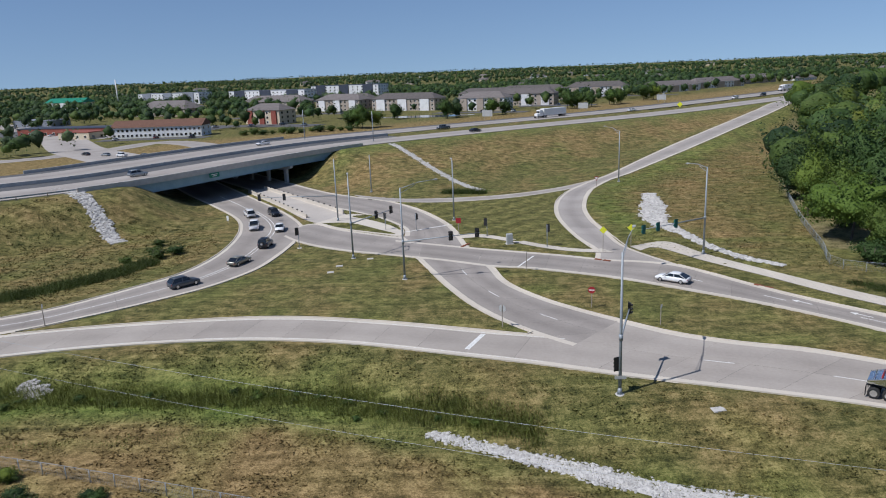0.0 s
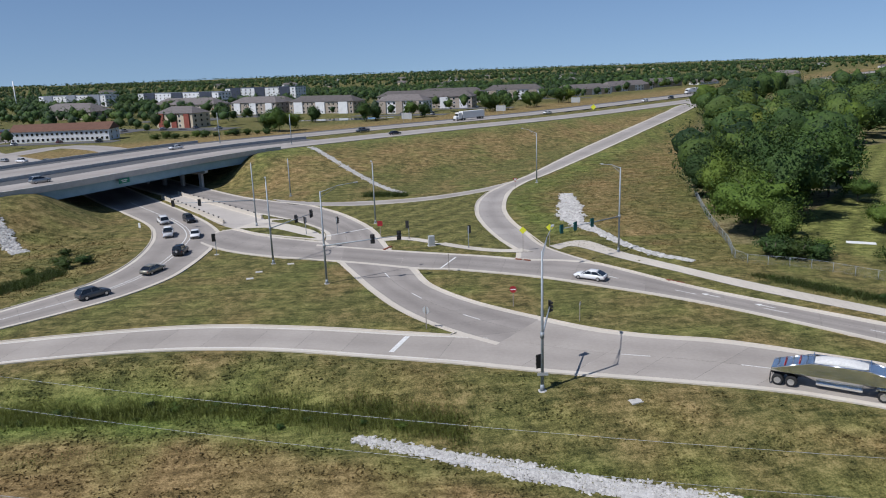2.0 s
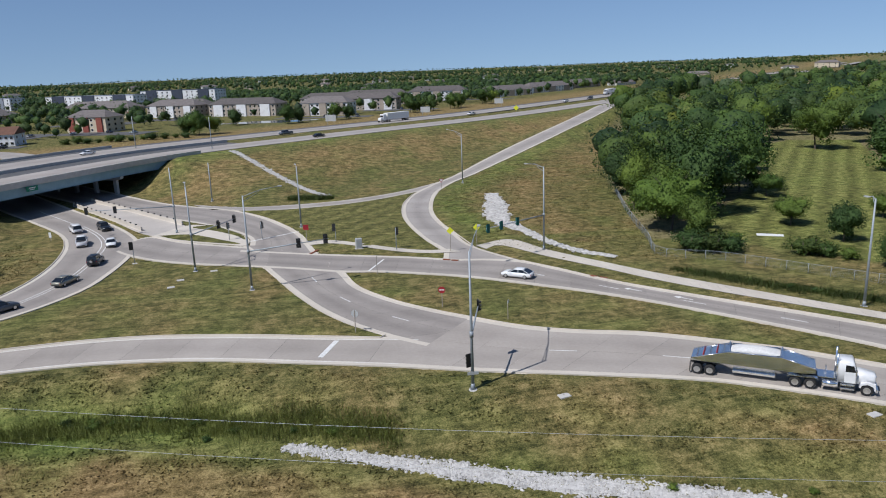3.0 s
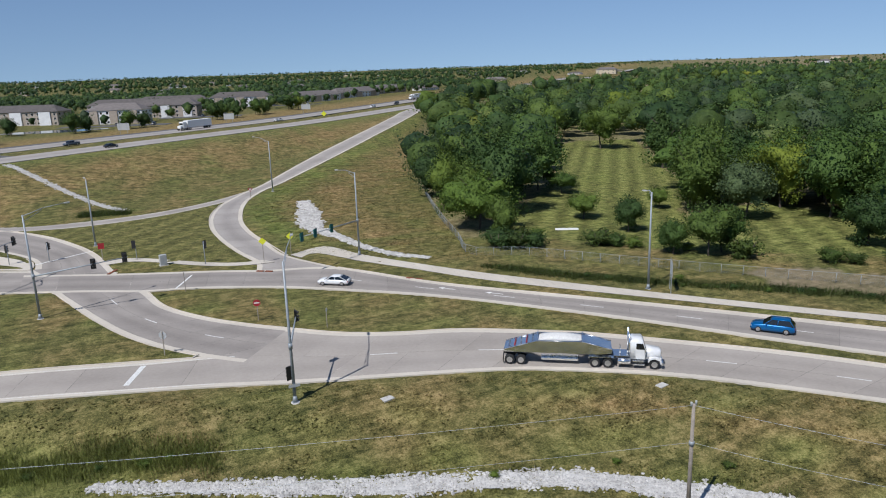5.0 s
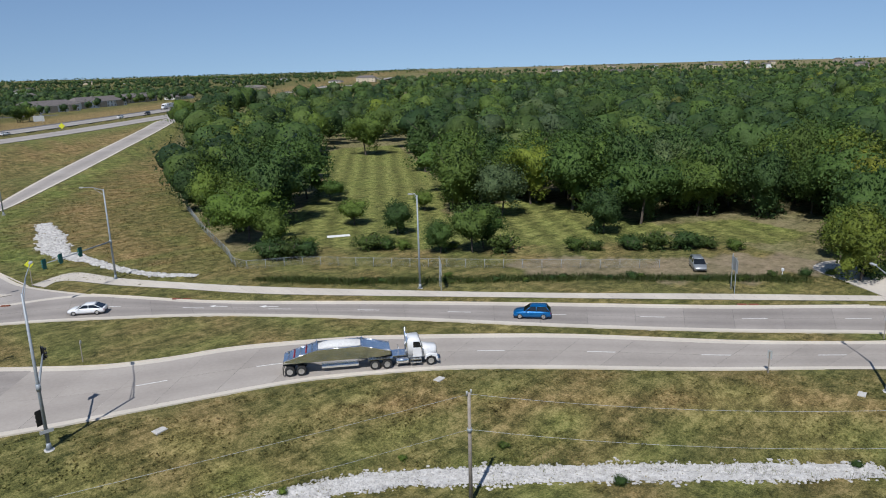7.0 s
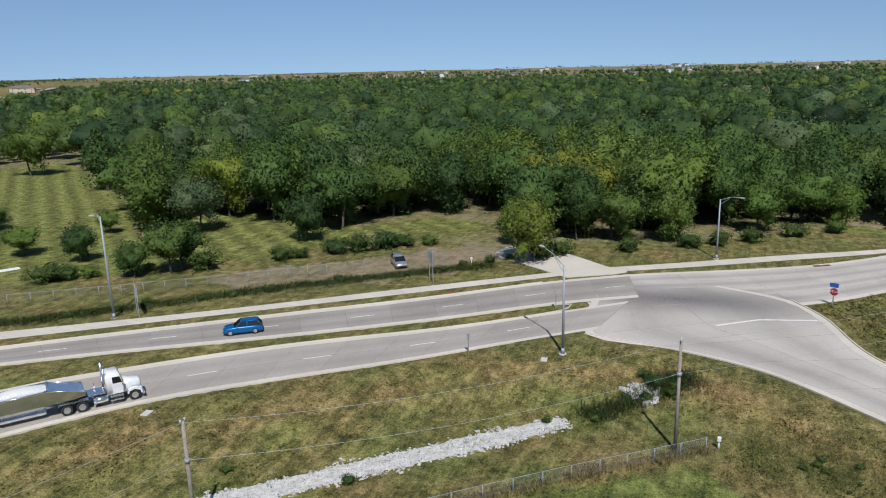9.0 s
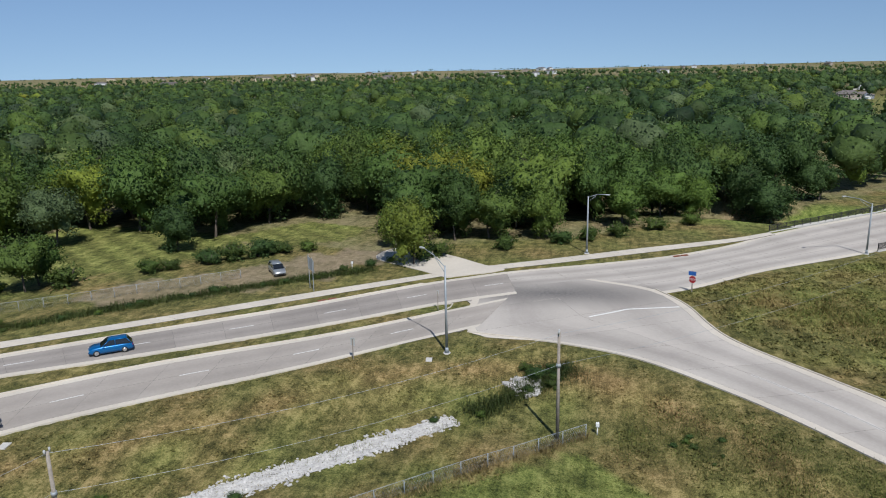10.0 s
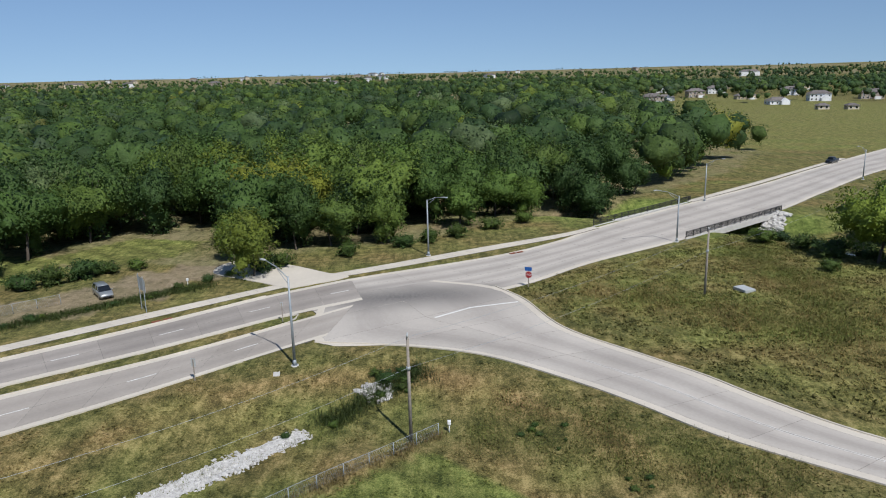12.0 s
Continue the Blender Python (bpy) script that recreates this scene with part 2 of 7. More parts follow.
def tube(bm, a, b, r0, r1=None, sides=10, mat=0):
    """A tapered round bar from a to b."""
    a, b = Vector(a), Vector(b)
    r1 = r0 if r1 is None else r1
    m = Matrix.Translation((a + b) / 2) @ (b - a).to_track_quat("Z", "Y").to_matrix().to_4x4()
    made = bmesh.ops.create_cone(bm, cap_ends=True, segments=sides, radius1=r0, radius2=r1, depth=(b - a).length, matrix=m)
    for f in {f for v in made["verts"] for f in v.link_faces}:
        f.material_index, f.smooth = mat, len(f.verts) == 4
    return bm


def prism(bm, outline, x0, x1, axis="y", mat=0):
    """A flat outline of (u, w) pulled from x0 to x1 along the axis: u, w are x, z for y, and y, z for x."""
    rings = []
    for v in (x0, x1):
        rings.append([bm.verts.new((u, v, w) if axis == "y" else (v, u, w) if axis == "x" else (u, w, v)) for u, w in outline])
    n = len(outline)
    faces = [bm.faces.new(rings[0]), bm.faces.new(rings[1][::-1])]
    for i in range(n):
        faces.append(bm.faces.new((rings[0][i], rings[1][i], rings[1][(i + 1) % n], rings[0][(i + 1) % n])))
    for f in faces:
        f.material_index = mat
    bmesh.ops.recalc_face_normals(bm, faces=faces)
    return bm


def curve(points, step=2.0):
    """A smooth line through a few control points (2D or 3D), at even steps."""
    p = np.array(points, float)
    p = np.vstack([2 * p[0] - p[1], p, 2 * p[-1] - p[-2]])
    out = []
    for i in range(1, len(p) - 2):
        a, b, c, d = p[i - 1 : i + 3]
        n = max(2, int(np.linalg.norm(c - b) / step * 2))
        t = np.linspace(0, 1, n, endpoint=False)[:, None]
        out.append(0.5 * (2 * b + (c - a) * t + (2 * a - 5 * b + 4 * c - d) * t**2 + (3 * b - a - 3 * c + d) * t**3))
    out = np.vstack(out + [p[-2:-1]])
    return even(out, step)


def even(line, step=2.0, count=0):
    far = np.r_[0, np.cumsum(np.linalg.norm(np.diff(line, axis=0), axis=1))]
    s = np.linspace(0, far[-1], count or max(2, int(round(far[-1] / step)) + 1))
    return np.stack([np.interp(s, far, line[:, k]) for k in range(line.shape[1])], 1)


def sideways(line):
    """Unit normals to the left of a line."""
    d = np.gradient(line[:, :2], axis=0)
    d /= np.linalg.norm(d, axis=1)[:, None] + 1e-9
    return np.stack([-d[:, 1], d[:, 0]], 1)


def offset(line, by):
    out = np.array(line, float)
    out[:, :2] += sideways(line) * (np.asarray(by).reshape(-1, 1) if np.ndim(by) else by)
    return out


def lift(line, z):
    return np.column_stack([line[:, :2], np.full(len(line), z) if np.ndim(z) == 0 else z])


def sheet(bm, a, b, drop=0.0, u0=0.0, u1=1.0, mat=0):
    """A strip between two lines of equal count, with UV across and along, and sides that go down by drop."""
    uv = bm.loops.layers.uv.verify()
    va, vb = [bm.verts.new(p) for p in a], [bm.verts.new(p) for p in b]
    far = np.r_[0, np.cumsum(np.linalg.norm(np.diff(a, axis=0), axis=1))]
    for i in range(len(a) - 1):
        f = bm.faces.new((va[i], vb[i], vb[i + 1], va[i + 1]))
        f.material_index = mat
        f.normal_update()
        for loop, (u, s) in zip(f.loops, ((u0, far[i]), (u1, far[i]), (u1, far[i + 1]), (u0, far[i + 1]))):
            loop[uv].uv = (u, s)
        if f.normal.z < 0:
            f.normal_flip()
    if drop:
        for v in (va, vb):
            low = [bm.verts.new((w.co.x, w.co.y, w.co.z - drop)) for w in v]
            for i in range(len(v) - 1):
                bm.faces.new((v[i], v[i + 1], low[i + 1], low[i])).material_index = mat
        for k in (0, -1):
            lo = [bm.verts.new((w.co.x, w.co.y, w.co.z - drop)) for w in (va[k], vb[k])]
            bm.faces.new((va[k], vb[k], lo[1], lo[0])).material_index = mat
    return bm



# ---- plan of the junction: edges of the roads, in metres ----
NEAR_UP = [(-90, 74), (-74, 81), (-59.6, 86.3), (-47.3, 88.7), (-32.7, 90.1), (-22, 89.6), (-9.7, 86.6), (1.6, 82.8), (7.3, 81.2), (16, 78.6), (24, 75)]
NEAR_LOW = [(-90, 65), (-72, 73), (-55.9, 78.2), (-43.6, 80.8), (-30, 81.7), (-20.1, 80.7), (-12.3, 78.9), (-2.4, 75.4), (6.7, 72.1), (14.5, 68.8), (20.1, 66.5)]
CROSS_LEFT = [(-14, 136), (-10.5, 126), (-9.2, 118.6), (-6, 108.5), (-3.6, 101.3), (-0.4, 93.2), (3.2, 86.7), (7.3, 81.2), (14, 74.5), (22, 68)]
CROSS_RIGHT = [(-1.5, 133), (0.5, 122), (3.7, 111.3), (5.5, 102.6), (9.7, 94.9), (14.2, 89.4), (18.4, 85.2), (23.9, 80.2), (30, 76.8), (37, 73.6)]
SOUTH_UP = [(18.4, 85.2), (23.9, 80.2), (30, 76.8), (37, 74.0), (46.3, 67.7), (51.5, 63.3), (65.2, 48.9), (77.4, 32.5), (87.1, 21.6), (95, 13)]
SOUTH_LOW = [(7, 72.0), (14.5, 68.8), (27.3, 64.1), (34.7, 61.2), (39.8, 58.4), (49.4, 51.3), (57.4, 42.8), (66.4, 32.5), (75.5, 23.1), (83, 15)]
NORTH_UP = [(-14, 132.5), (-0.7, 125.4), (6.6, 121.9), (15.8, 117.6), (22, 114.0), (27.5, 112.4), (32.3, 109.4), (36, 103.8), (43.6, 92), (59.8, 73.4), (74.3, 56), (87.3, 40), (99.8, 26.3), (107.9, 15.1)]
NORTH_LOW = [(-14, 120.9), (-5, 116.5), (3.7, 111.3), (8.6, 110), (14.4, 107.1), (22.1, 102.5), (30, 96), (40.8, 86), (55.3, 67.8), (67.4, 50.6), (79.2, 35), (90.5, 21.7), (97, 12)]
FAR_UP = [(101.5, 23.8), (107.9, 15.1), (116, -0.8), (122, -11), (131, -21.5), (141.7, -31), (166.1, -58), (188.9, -83.4), (217.8, -112.8), (262, -160), (330, -240)]
FAR_LOW = [(91.5, 17.5), (95, 6), (98.5, -5), (103.6, -12.8), (114, -23.7), (128.5, -43.1), (152.7, -71.5), (174, -92), (208.9, -127.5), (240, -172), (306, -255)]
SIDE_LEFT = [(97, 18), (81, 16), (79.4, 6.3), (76, -3.4), (69.1, -11.8), (63.4, -17.3), (56.3, -23.2), (48.6, -32.5), (38, -46), (20, -70)]
SIDE_RIGHT = [(106, 2), (102, -7), (95.5, -10.6), (84, -14.2), (74.2, -21.9), (69, -26.2), (63.6, -29.7), (55.5, -36.3), (46, -49), (28, -74)]
LEFT_UP = [(-92, 79), (-75, 87), (-65.3, 92.9), (-59.6, 97), (-52.3, 106.5), (-47.9, 113.8), (-46, 124), (-46.4, 135.9), (-48.7, 148), (-53.5, 160), (-64.4, 176.7), (-78, 196), (-96, 224)]
LEFT_LOW = [(-92, 71), (-75, 80), (-59.6, 87.0), (-52.9, 92.1), (-46.1, 98.3), (-40, 105), (-35.6, 113.6), (-34, 122.5), (-33.3, 133), (-34, 145), (-42, 163), (-60, 192), (-80, 224)]
UNDER_UP = [(-86, 240), (-62, 207), (-57, 200.3), (-40, 176), (-27.7, 159.5), (-17, 151), (-9, 145), (-2.5, 137), (0.5, 128)]
TURN_UP = [(-36, 148), (-33, 151), (-26.6, 144), (-16.6, 137), (-8, 131.6), (0, 126)]
TURN_LOW = [(-37, 139), (-33.4, 134), (-28.4, 129.2), (-21.4, 124.5), (-12.9, 120.6), (-5, 117)]
BACK_UP = [(-70, 236), (-42, 196.9), (-30, 184), (-19.4, 174.9), (-11.7, 163.2), (-6.1, 150.7), (-3.0, 140.8), (-1.5, 132), (0, 124), (4, 112)]
BACK_LOW = [(-81, 226), (-55, 192), (-36, 172), (-27, 163), (-19.5, 154), (-13.4, 143), (-12.5, 134), (-11, 126), (-9.2, 118)]
SLIP_UP = [(-30, 186), (-18.3, 179), (-4.1, 176.5), (9.9, 178.8), (22.8, 186.1), (33, 196), (43, 207)]
SLIP_LOW = [(-24, 176.5), (-14, 172.2), (-4, 170.9), (9.7, 173.5), (22.2, 180.5), (32, 189), (42, 200)]
RAMP_LEFT = [(19, 110), (21.2, 120), (19.5, 129.9), (18.4, 142.6), (18.5, 154.3), (20.5, 167.7), (24.5, 180), (31, 192), (40, 205), (64.5, 243), (94, 284), (128, 333), (160, 384), (230, 470)]
RAMP_RIGHT = [(33, 108), (27, 121.6), (25.9, 133.7), (25.1, 144.2), (25.6, 156.2), (28.1, 169.9), (31.4, 181.5), (37.7, 194), (46, 205), (71, 239), (100, 278), (135, 327), (170, 380), (244, 465)]
HIGHWAY_EDGE = [(-420, -20), (-250, 58), (-150, 116), (-98, 148), (-78, 167), (-63, 193), (-49, 217), (-31, 239), (15.4, 273), (93.4, 327), (169, 396), (260, 485), (500, 720), (1000, 1230), (2200, 2500)]
HIGHWAY_Z, NEAR_W, MEDIAN_W, FAR_W = 7.8, 16.5, 14.0, 20.0
DITCH = [(-100, 60), (-60, 68), (-38, 69.5), (-18, 68), (-4, 60.8), (7.4, 54.8), (17, 49.8), (26.5, 45.8), (33, 42.2), (40.5, 35.4), (47, 29.2), (57.5, 18.5), (62, 14), (66, 9)]


def ramp_height(y):
    return np.interp(y, [190, 205, 240, 280, 330, 375, 9000], [0, 0.3, 2.0, 4.5, 7.0, 7.75, 7.78])


def band(a, b, step=2.0):
    """Two edges of a road as lines of equal count."""
    ca, cb = curve(a, step), curve(b, step)
    n = max(len(ca), len(cb))
    return even(ca, count=n), even(cb, count=n)


BANDS = {name: band(a, b) for name, a, b in (
    ("near", NEAR_UP, NEAR_LOW), ("cross", CROSS_LEFT, CROSS_RIGHT), ("south", SOUTH_UP, SOUTH_LOW), ("north", NORTH_UP, NORTH_LOW), ("far", FAR_UP, FAR_LOW),
    ("side", SIDE_LEFT, SIDE_RIGHT), ("left", LEFT_UP, LEFT_LOW), ("turn", TURN_UP, TURN_LOW), ("back", BACK_UP, BACK_LOW), ("slip", SLIP_UP, SLIP_LOW), ("ramp", RAMP_LEFT, RAMP_RIGHT))}


def inside(px, py, poly):
    """Which of the points lie in a polygon."""
    hit = np.zeros(px.shape, bool)
    x0, y0 = poly[-1][:2]
    for x1, y1 in (q[:2] for q in poly):
        if y0 != y1:
            hit ^= ((y0 > py) != (y1 > py)) & (px < (x1 - x0) * (py - y0) / (y1 - y0) + x0)
        x0, y0 = x1, y1
    return hit


def away(px, py, line):
    """Distance to a line, how far along it the nearest place lies (0 to 1), and on which side (+ left)."""
    best, along, side = np.full(px.shape, 1e18), np.zeros(px.shape), np.ones(px.shape)
    n = len(line) - 1
    for i in range(n):
        (x0, y0), (x1, y1) = line[i][:2], line[i + 1][:2]
        dx, dy = x1 - x0, y1 - y0
        t = np.clip(((px - x0) * dx + (py - y0) * dy) / (dx * dx + dy * dy + 1e-9), 0, 1)
        ex, ey = px - x0 - t * dx, py - y0 - t * dy
        d = ex * ex + ey * ey
        near = d < best
        best, along, side = np.where(near, d, best), np.where(near, (i + t) / n, along), np.where(near, np.sign(dx * ey - dy * ex), side)
    return np.sqrt(best), along, side


def smooth(a, b, v):
    t = np.clip((v - a) / (b - a), 0, 1)
    return t * t * (3 - 2 * t)


def rolling(x, y, size, seed):
    """Slow waves of -1 to 1."""
    rng = np.random.RandomState(seed)
    out = np.zeros(np.shape(x))
    for _ in range(7):
        a, k, ph = rng.uniform(0, 6.28), rng.uniform(0.6, 1.8) / size, rng.uniform(0, 6.28)
        out = out + np.sin((x * np.cos(a) + y * np.sin(a)) * k * 6.28 + ph)
    return out / 4


HW = curve(HIGHWAY_EDGE, 6.0)
HW_MID = offset(HW, (NEAR_W + MEDIAN_W + FAR_W) / 2)
SPAN = [i for i, p in enumerate(HW) if -84 < p[0] < -35 and p[1] > 150]
BRIDGE_POLY = np.vstack([offset(HW, -2)[SPAN[0] : SPAN[-1] + 1], offset(HW, NEAR_W + MEDIAN_W + FAR_W + 3)[SPAN[0] : SPAN[-1] + 1][::-1]])
RAMP_MID = (BANDS["ramp"][0] + BANDS["ramp"][1]) / 2
CREEK = curve([(175, 0), (158, -40), (146, -55), (136, -66), (118, -78), (100, -84), (70, -100), (20, -140)], 4)
LOW_EDGE = curve(NEAR_LOW[:9] + SOUTH_LOW[1:9] + SIDE_LEFT[2:], 3)
DITCH_LINE = curve(DITCH, 3)
PARK = [(72, 106), (69, 114), (68, 121), (80, 133), (96, 149), (118, 174), (150, 228), (174, 242), (194, 232), (170, 196), (146, 160), (130, 132), (108, 114), (100, 100), (92, 84), (84, 90)]
GLADE = [(92, 84), (100, 100), (112, 113), (130, 110), (129, 92), (126, 72), (116, 62), (100, 76)]
GLADE_B = [(118, 62), (124, 72), (140, 62), (136, 46), (124, 48)]


def land(x, y):
    """Height of the bare ground."""
    r = np.hypot(x, y)
    z = 0.0 * x
    # verge falls to the ditch and rises again towards the lots
    d, _, s = away(x, y, LOW_EDGE)
    dd, _, _ = away(x, y, DITCH_LINE)
    below = (s < 0) & (x > -130) & (x < 110)
    w = np.exp(-((dd / 5.0) ** 2))
    z = np.where(below, (-1.7 * smooth(2, 15, d) + 0.6 * smooth(20, 42, d)) * (1 - w) - 2.0 * w, z)
    # highway bank, open under the bridge
    d, _, s = away(x, y, HW)
    out = np.where(s < 0, d, np.maximum(0, d - NEAR_W - MEDIAN_W - FAR_W))
    reach = 23 + 36 * smooth(-50, -5, x)
    bank = (HIGHWAY_Z - 0.25) * (1 - smooth(1.5, reach, out))
    median = np.where((s > 0) & (np.abs(d - NEAR_W - MEDIAN_W / 2) < MEDIAN_W / 2), -0.5, 0)
    bank = bank + median * smooth(60, 100, x)
    gap, _, _ = away(x, y, curve([(-122, 280), (-74, 216), (-53, 187), (-36, 158), (-28, 140)], 4))
    bank = bank * smooth(17, 36, gap)
    z = np.where(bank > 0.02, np.maximum(z, bank), z)
    d, along, _ = away(x, y, RAMP_MID)
    zr = ramp_height(y) - 0.1
    rise = zr * (1 - smooth(5, 26, d))
    z = np.where(rise > 0.02, np.maximum(z, rise), z)
    # the creek under the road bridge
    d, _, _ = away(x, y, CREEK)
    z = z - 3.6 * (1 - smooth(3, 13, d))
    # the land far off rolls and rises
    z = z + rolling(x, y, 900, 3) * 3.0 * smooth(350, 1200, r) + 10 * smooth(1300, 4200, r) + 6 * smooth(2200, 4600, r)
    return z


def growth(x, y):
    """What grows where: dry, lush, bare, mown stripes."""
    cover = np.zeros((len(x), 4))
    cover[:, 0], cover[:, 1] = 0.22, 0.06
    d, _, s = away(x, y, LOW_EDGE)
    dd, al, _ = away(x, y, DITCH_LINE)
    below = (s < 0) & (x > -130) & (x < 110)
    cover[below, 0] = 0.3
    cover[below, 1] = (0.75 * np.exp(-(dd / 4.5) ** 2) * (1 - smooth(0.42, 0.55, al)) + 0.2 * np.exp(-(dd / 9) ** 2))[below]
    cover[:, 0] += np.where(below, 0.45 * np.exp(-((d - 6.5) / 1.3) ** 2) * smooth(18, 34, x) + 0.95 * smooth(16, 20, d) * (1 - smooth(0, 40, x)) * smooth(2, 6, dd), 0)
    d, _, s = away(x, y, HW)
    slope = (s < 0) & (d < 60) & (x > -40)
    cover[slope, 0] = (0.15 + 0.55 * np.exp(-((d - 24) / 13) ** 2))[slope]
    cover[slope, 1] = (0.5 * np.exp(-(d / 9) ** 2))[slope]
    slope = (s < 0) & (d < 60) & (x < -40)
    cover[slope, 0] = 0.38
    north = (s > 0) & (d > NEAR_W + MEDIAN_W + FAR_W)
    cover[north, 0] = (0.95 * (1 - smooth(150, 185, d)) + 0.12)[north]
    d, _, s = away(x, y, RAMP_MID)
    right = (s < 0) & (d < 48) & (y > 125) & (x < 260)
    cover[right, 0] = (0.16 + 0.5 * np.exp(-((d - 24) / 9) ** 2))[right]
    cover[right, 1] = (0.4 * np.exp(-((d - 8) / 5) ** 2))[right]
    lawn2 = inside(x, y, [(-19, 174), (-4, 170), (10, 173), (23, 181), (18, 150), (20, 128), (24, 119), (0, 128), (-6, 152)])
    cover[lawn2] = (0.14, 0.1, 0, 0.8)
    for poly in (PARK, GLADE, GLADE_B):
        cover[inside(x, y, poly)] = (0.34, 0.5, 0, 1.0)
    lot = inside(x, y, [(45, -12), (58, 2), (44, 18), (20, 20), (0, 0), (20, -40)])
    cover[lot] = (0.1, 0.55, 0, 0.5)
    d, _, _ = away(x, y, curve([(88, 68), (99, 52), (108, 46), (116, 38)], 4))
    track = d < 6 + 2 * rolling(x, y, 9, 2)
    cover[track, 2] = 0.65
    d, _, _ = away(x, y, CREEK)
    cover[:, 1] = np.maximum(cover[:, 1], 0.8 * (1 - smooth(8, 26, d)))
    waste = inside(x, y, [(104, -15), (60, -37), (40, -60), (120, -110), (140, -70), (126, -45)])
    cover[waste, 0], cover[waste, 1] = 0.5, 0.34
    woods = inside(x, y, WOODS)
    cover[woods] = (0.25, 0.25, 0.3, 0)
    for poly in (PARK, GLADE, GLADE_B):
        cover[inside(x, y, poly)] = (0.34, 0.5, 0, 1.0)
    field = inside(x, y, [(262, -112), (310, -84), (480, -124), (640, -175), (720, -300), (430, -330), (256, -160)])
    cover[field] = (0.5, 0.4, 0, 0)
    r = np.hypot(x, y)
    rough = (cover[:, 3] == 0) & (r < 330)
    cover[rough, 0] += 0.28 * rolling(x, y, 16, 8)[rough]
    cover[rough, 1] += 0.2 * rolling(x, y, 12, 14)[rough]
    farm = (r > 1900) & (rolling(x, y, 500, 21) > -0.1) & (y < 1.15 * x)
    cover[farm] = (0.5, 0.3, 0.4, 0)
    return np.clip(cover, 0, 1)


def build_ground():
    core = np.arange(-112, 190.1, 1.25)
    grow = np.cumsum(1.3 * 1.075 ** np.arange(78))
    xs = np.r_[(core[0] - grow)[::-1], core, core[-1] + grow]
    core = np.arange(-60, 240.1, 1.25)
    ys = np.r_[(core[0] - grow)[::-1], core, core[-1] + grow]
    xs, ys = xs[np.abs(xs) < 4700], ys[np.abs(ys) < 4700]
    x, y = (a.ravel() for a in np.meshgrid(xs, ys))
    z = land(x, y)
    hole, dist, rim = np.zeros(x.shape, bool), np.full(x.shape, 99.0), np.zeros(x.shape, bool)
    near = (x > -115) & (x < 345) & (y > -260) & (y < 520)
    for k, (a, b) in BANDS.items():
        poly = np.vstack([a, b[::-1]])
        hole[near] |= inside(x[near], y[near], poly)
        for line in (a, b):
            dist[near] = np.minimum(dist[near], away(x[near], y[near], line)[0])
    # the grid's points beside a kerb lie on it, so that the verge ends in a clean line
    outlines = [np.vstack([a, b[::-1]]) for a, b in BANDS.values()]
    for n, (a, b) in enumerate(BANDS.values()):
        for line in (a, b):
            lx, ly = line[:, 0], line[:, 1]
            pick = np.nonzero(near & (x > lx.min() - 1) & (x < lx.max() + 1) & (y > ly.min() - 1) & (y < ly.max() + 1))[0]
            pick = pick[away(x[pick], y[pick], line)[0] < 0.66]
            d0, al, _ = away(x[pick], y[pick], line)
            k = al * (len(line) - 1)
            sx, sy = np.interp(k, np.arange(len(line)), lx), np.interp(k, np.arange(len(line)), ly)
            free = np.ones(len(pick), bool)
            for m, poly in enumerate(outlines):
                if m != n:
                    free &= ~inside(sx, sy, poly)
            pick, sx, sy = pick[free], sx[free], sy[free]
            x[pick], y[pick], rim[pick] = sx, sy, True
    hole &= ~rim
    z = np.where(rim, z - 0.02, z)
    z = np.where(hole, z - 0.22, np.where(rim, z, np.where(dist < 2.2, z + 0.085 - 0.02 * smooth(0.9, 2.2, dist), z + 0.065)))
    z = np.where((np.hypot(x, y) < 330) & ~hole & ~rim, z + 0.06 * rolling(x, y, 7, 5) * smooth(2, 6, dist), z)
    nx, ny = len(xs), len(ys)
    i = np.arange(nx * ny).reshape(ny, nx)
    quads = np.stack([i[:-1, :-1], i[:-1, 1:], i[1:, 1:], i[1:, :-1]], -1).reshape(-1, 4)
    me = bpy.data.meshes.new("ground")
    me.from_pydata(np.stack([x, y, z], 1), [], quads.tolist())
    me.polygons.foreach_set("use_smooth", np.ones(len(quads), bool))
    cover = growth(x, y)
    at = me.attributes.new("cover", "FLOAT_COLOR", "POINT")
    at.data.foreach_set("color", cover.astype(np.float32).ravel())
    me.materials.append(GRASS)
    return tagged(new("ground", me), "rolling grass verges with dry straw patches and green ditches", "ground", kind="structure")


WOODS = [(58, 117), (61, 124), (64, 138), (72, 165), (84, 200), (103, 242), (139, 318), (187, 395), (262, 462), (500, 680), (1200, 1330), (3000, 3200), (4200, 2500), (4200, -700), (2500, -1000), (1500, -500), (900, -250), (640, -175),
         (480, -124), (330, -98), (270, -119), (215, -86), (176, -50), (158, -28), (148, -12), (131, 8), (125, 25), (117, 40), (121, 56), (112, 70), (98, 80), (88, 92), (78, 102)]
ground = build_ground()


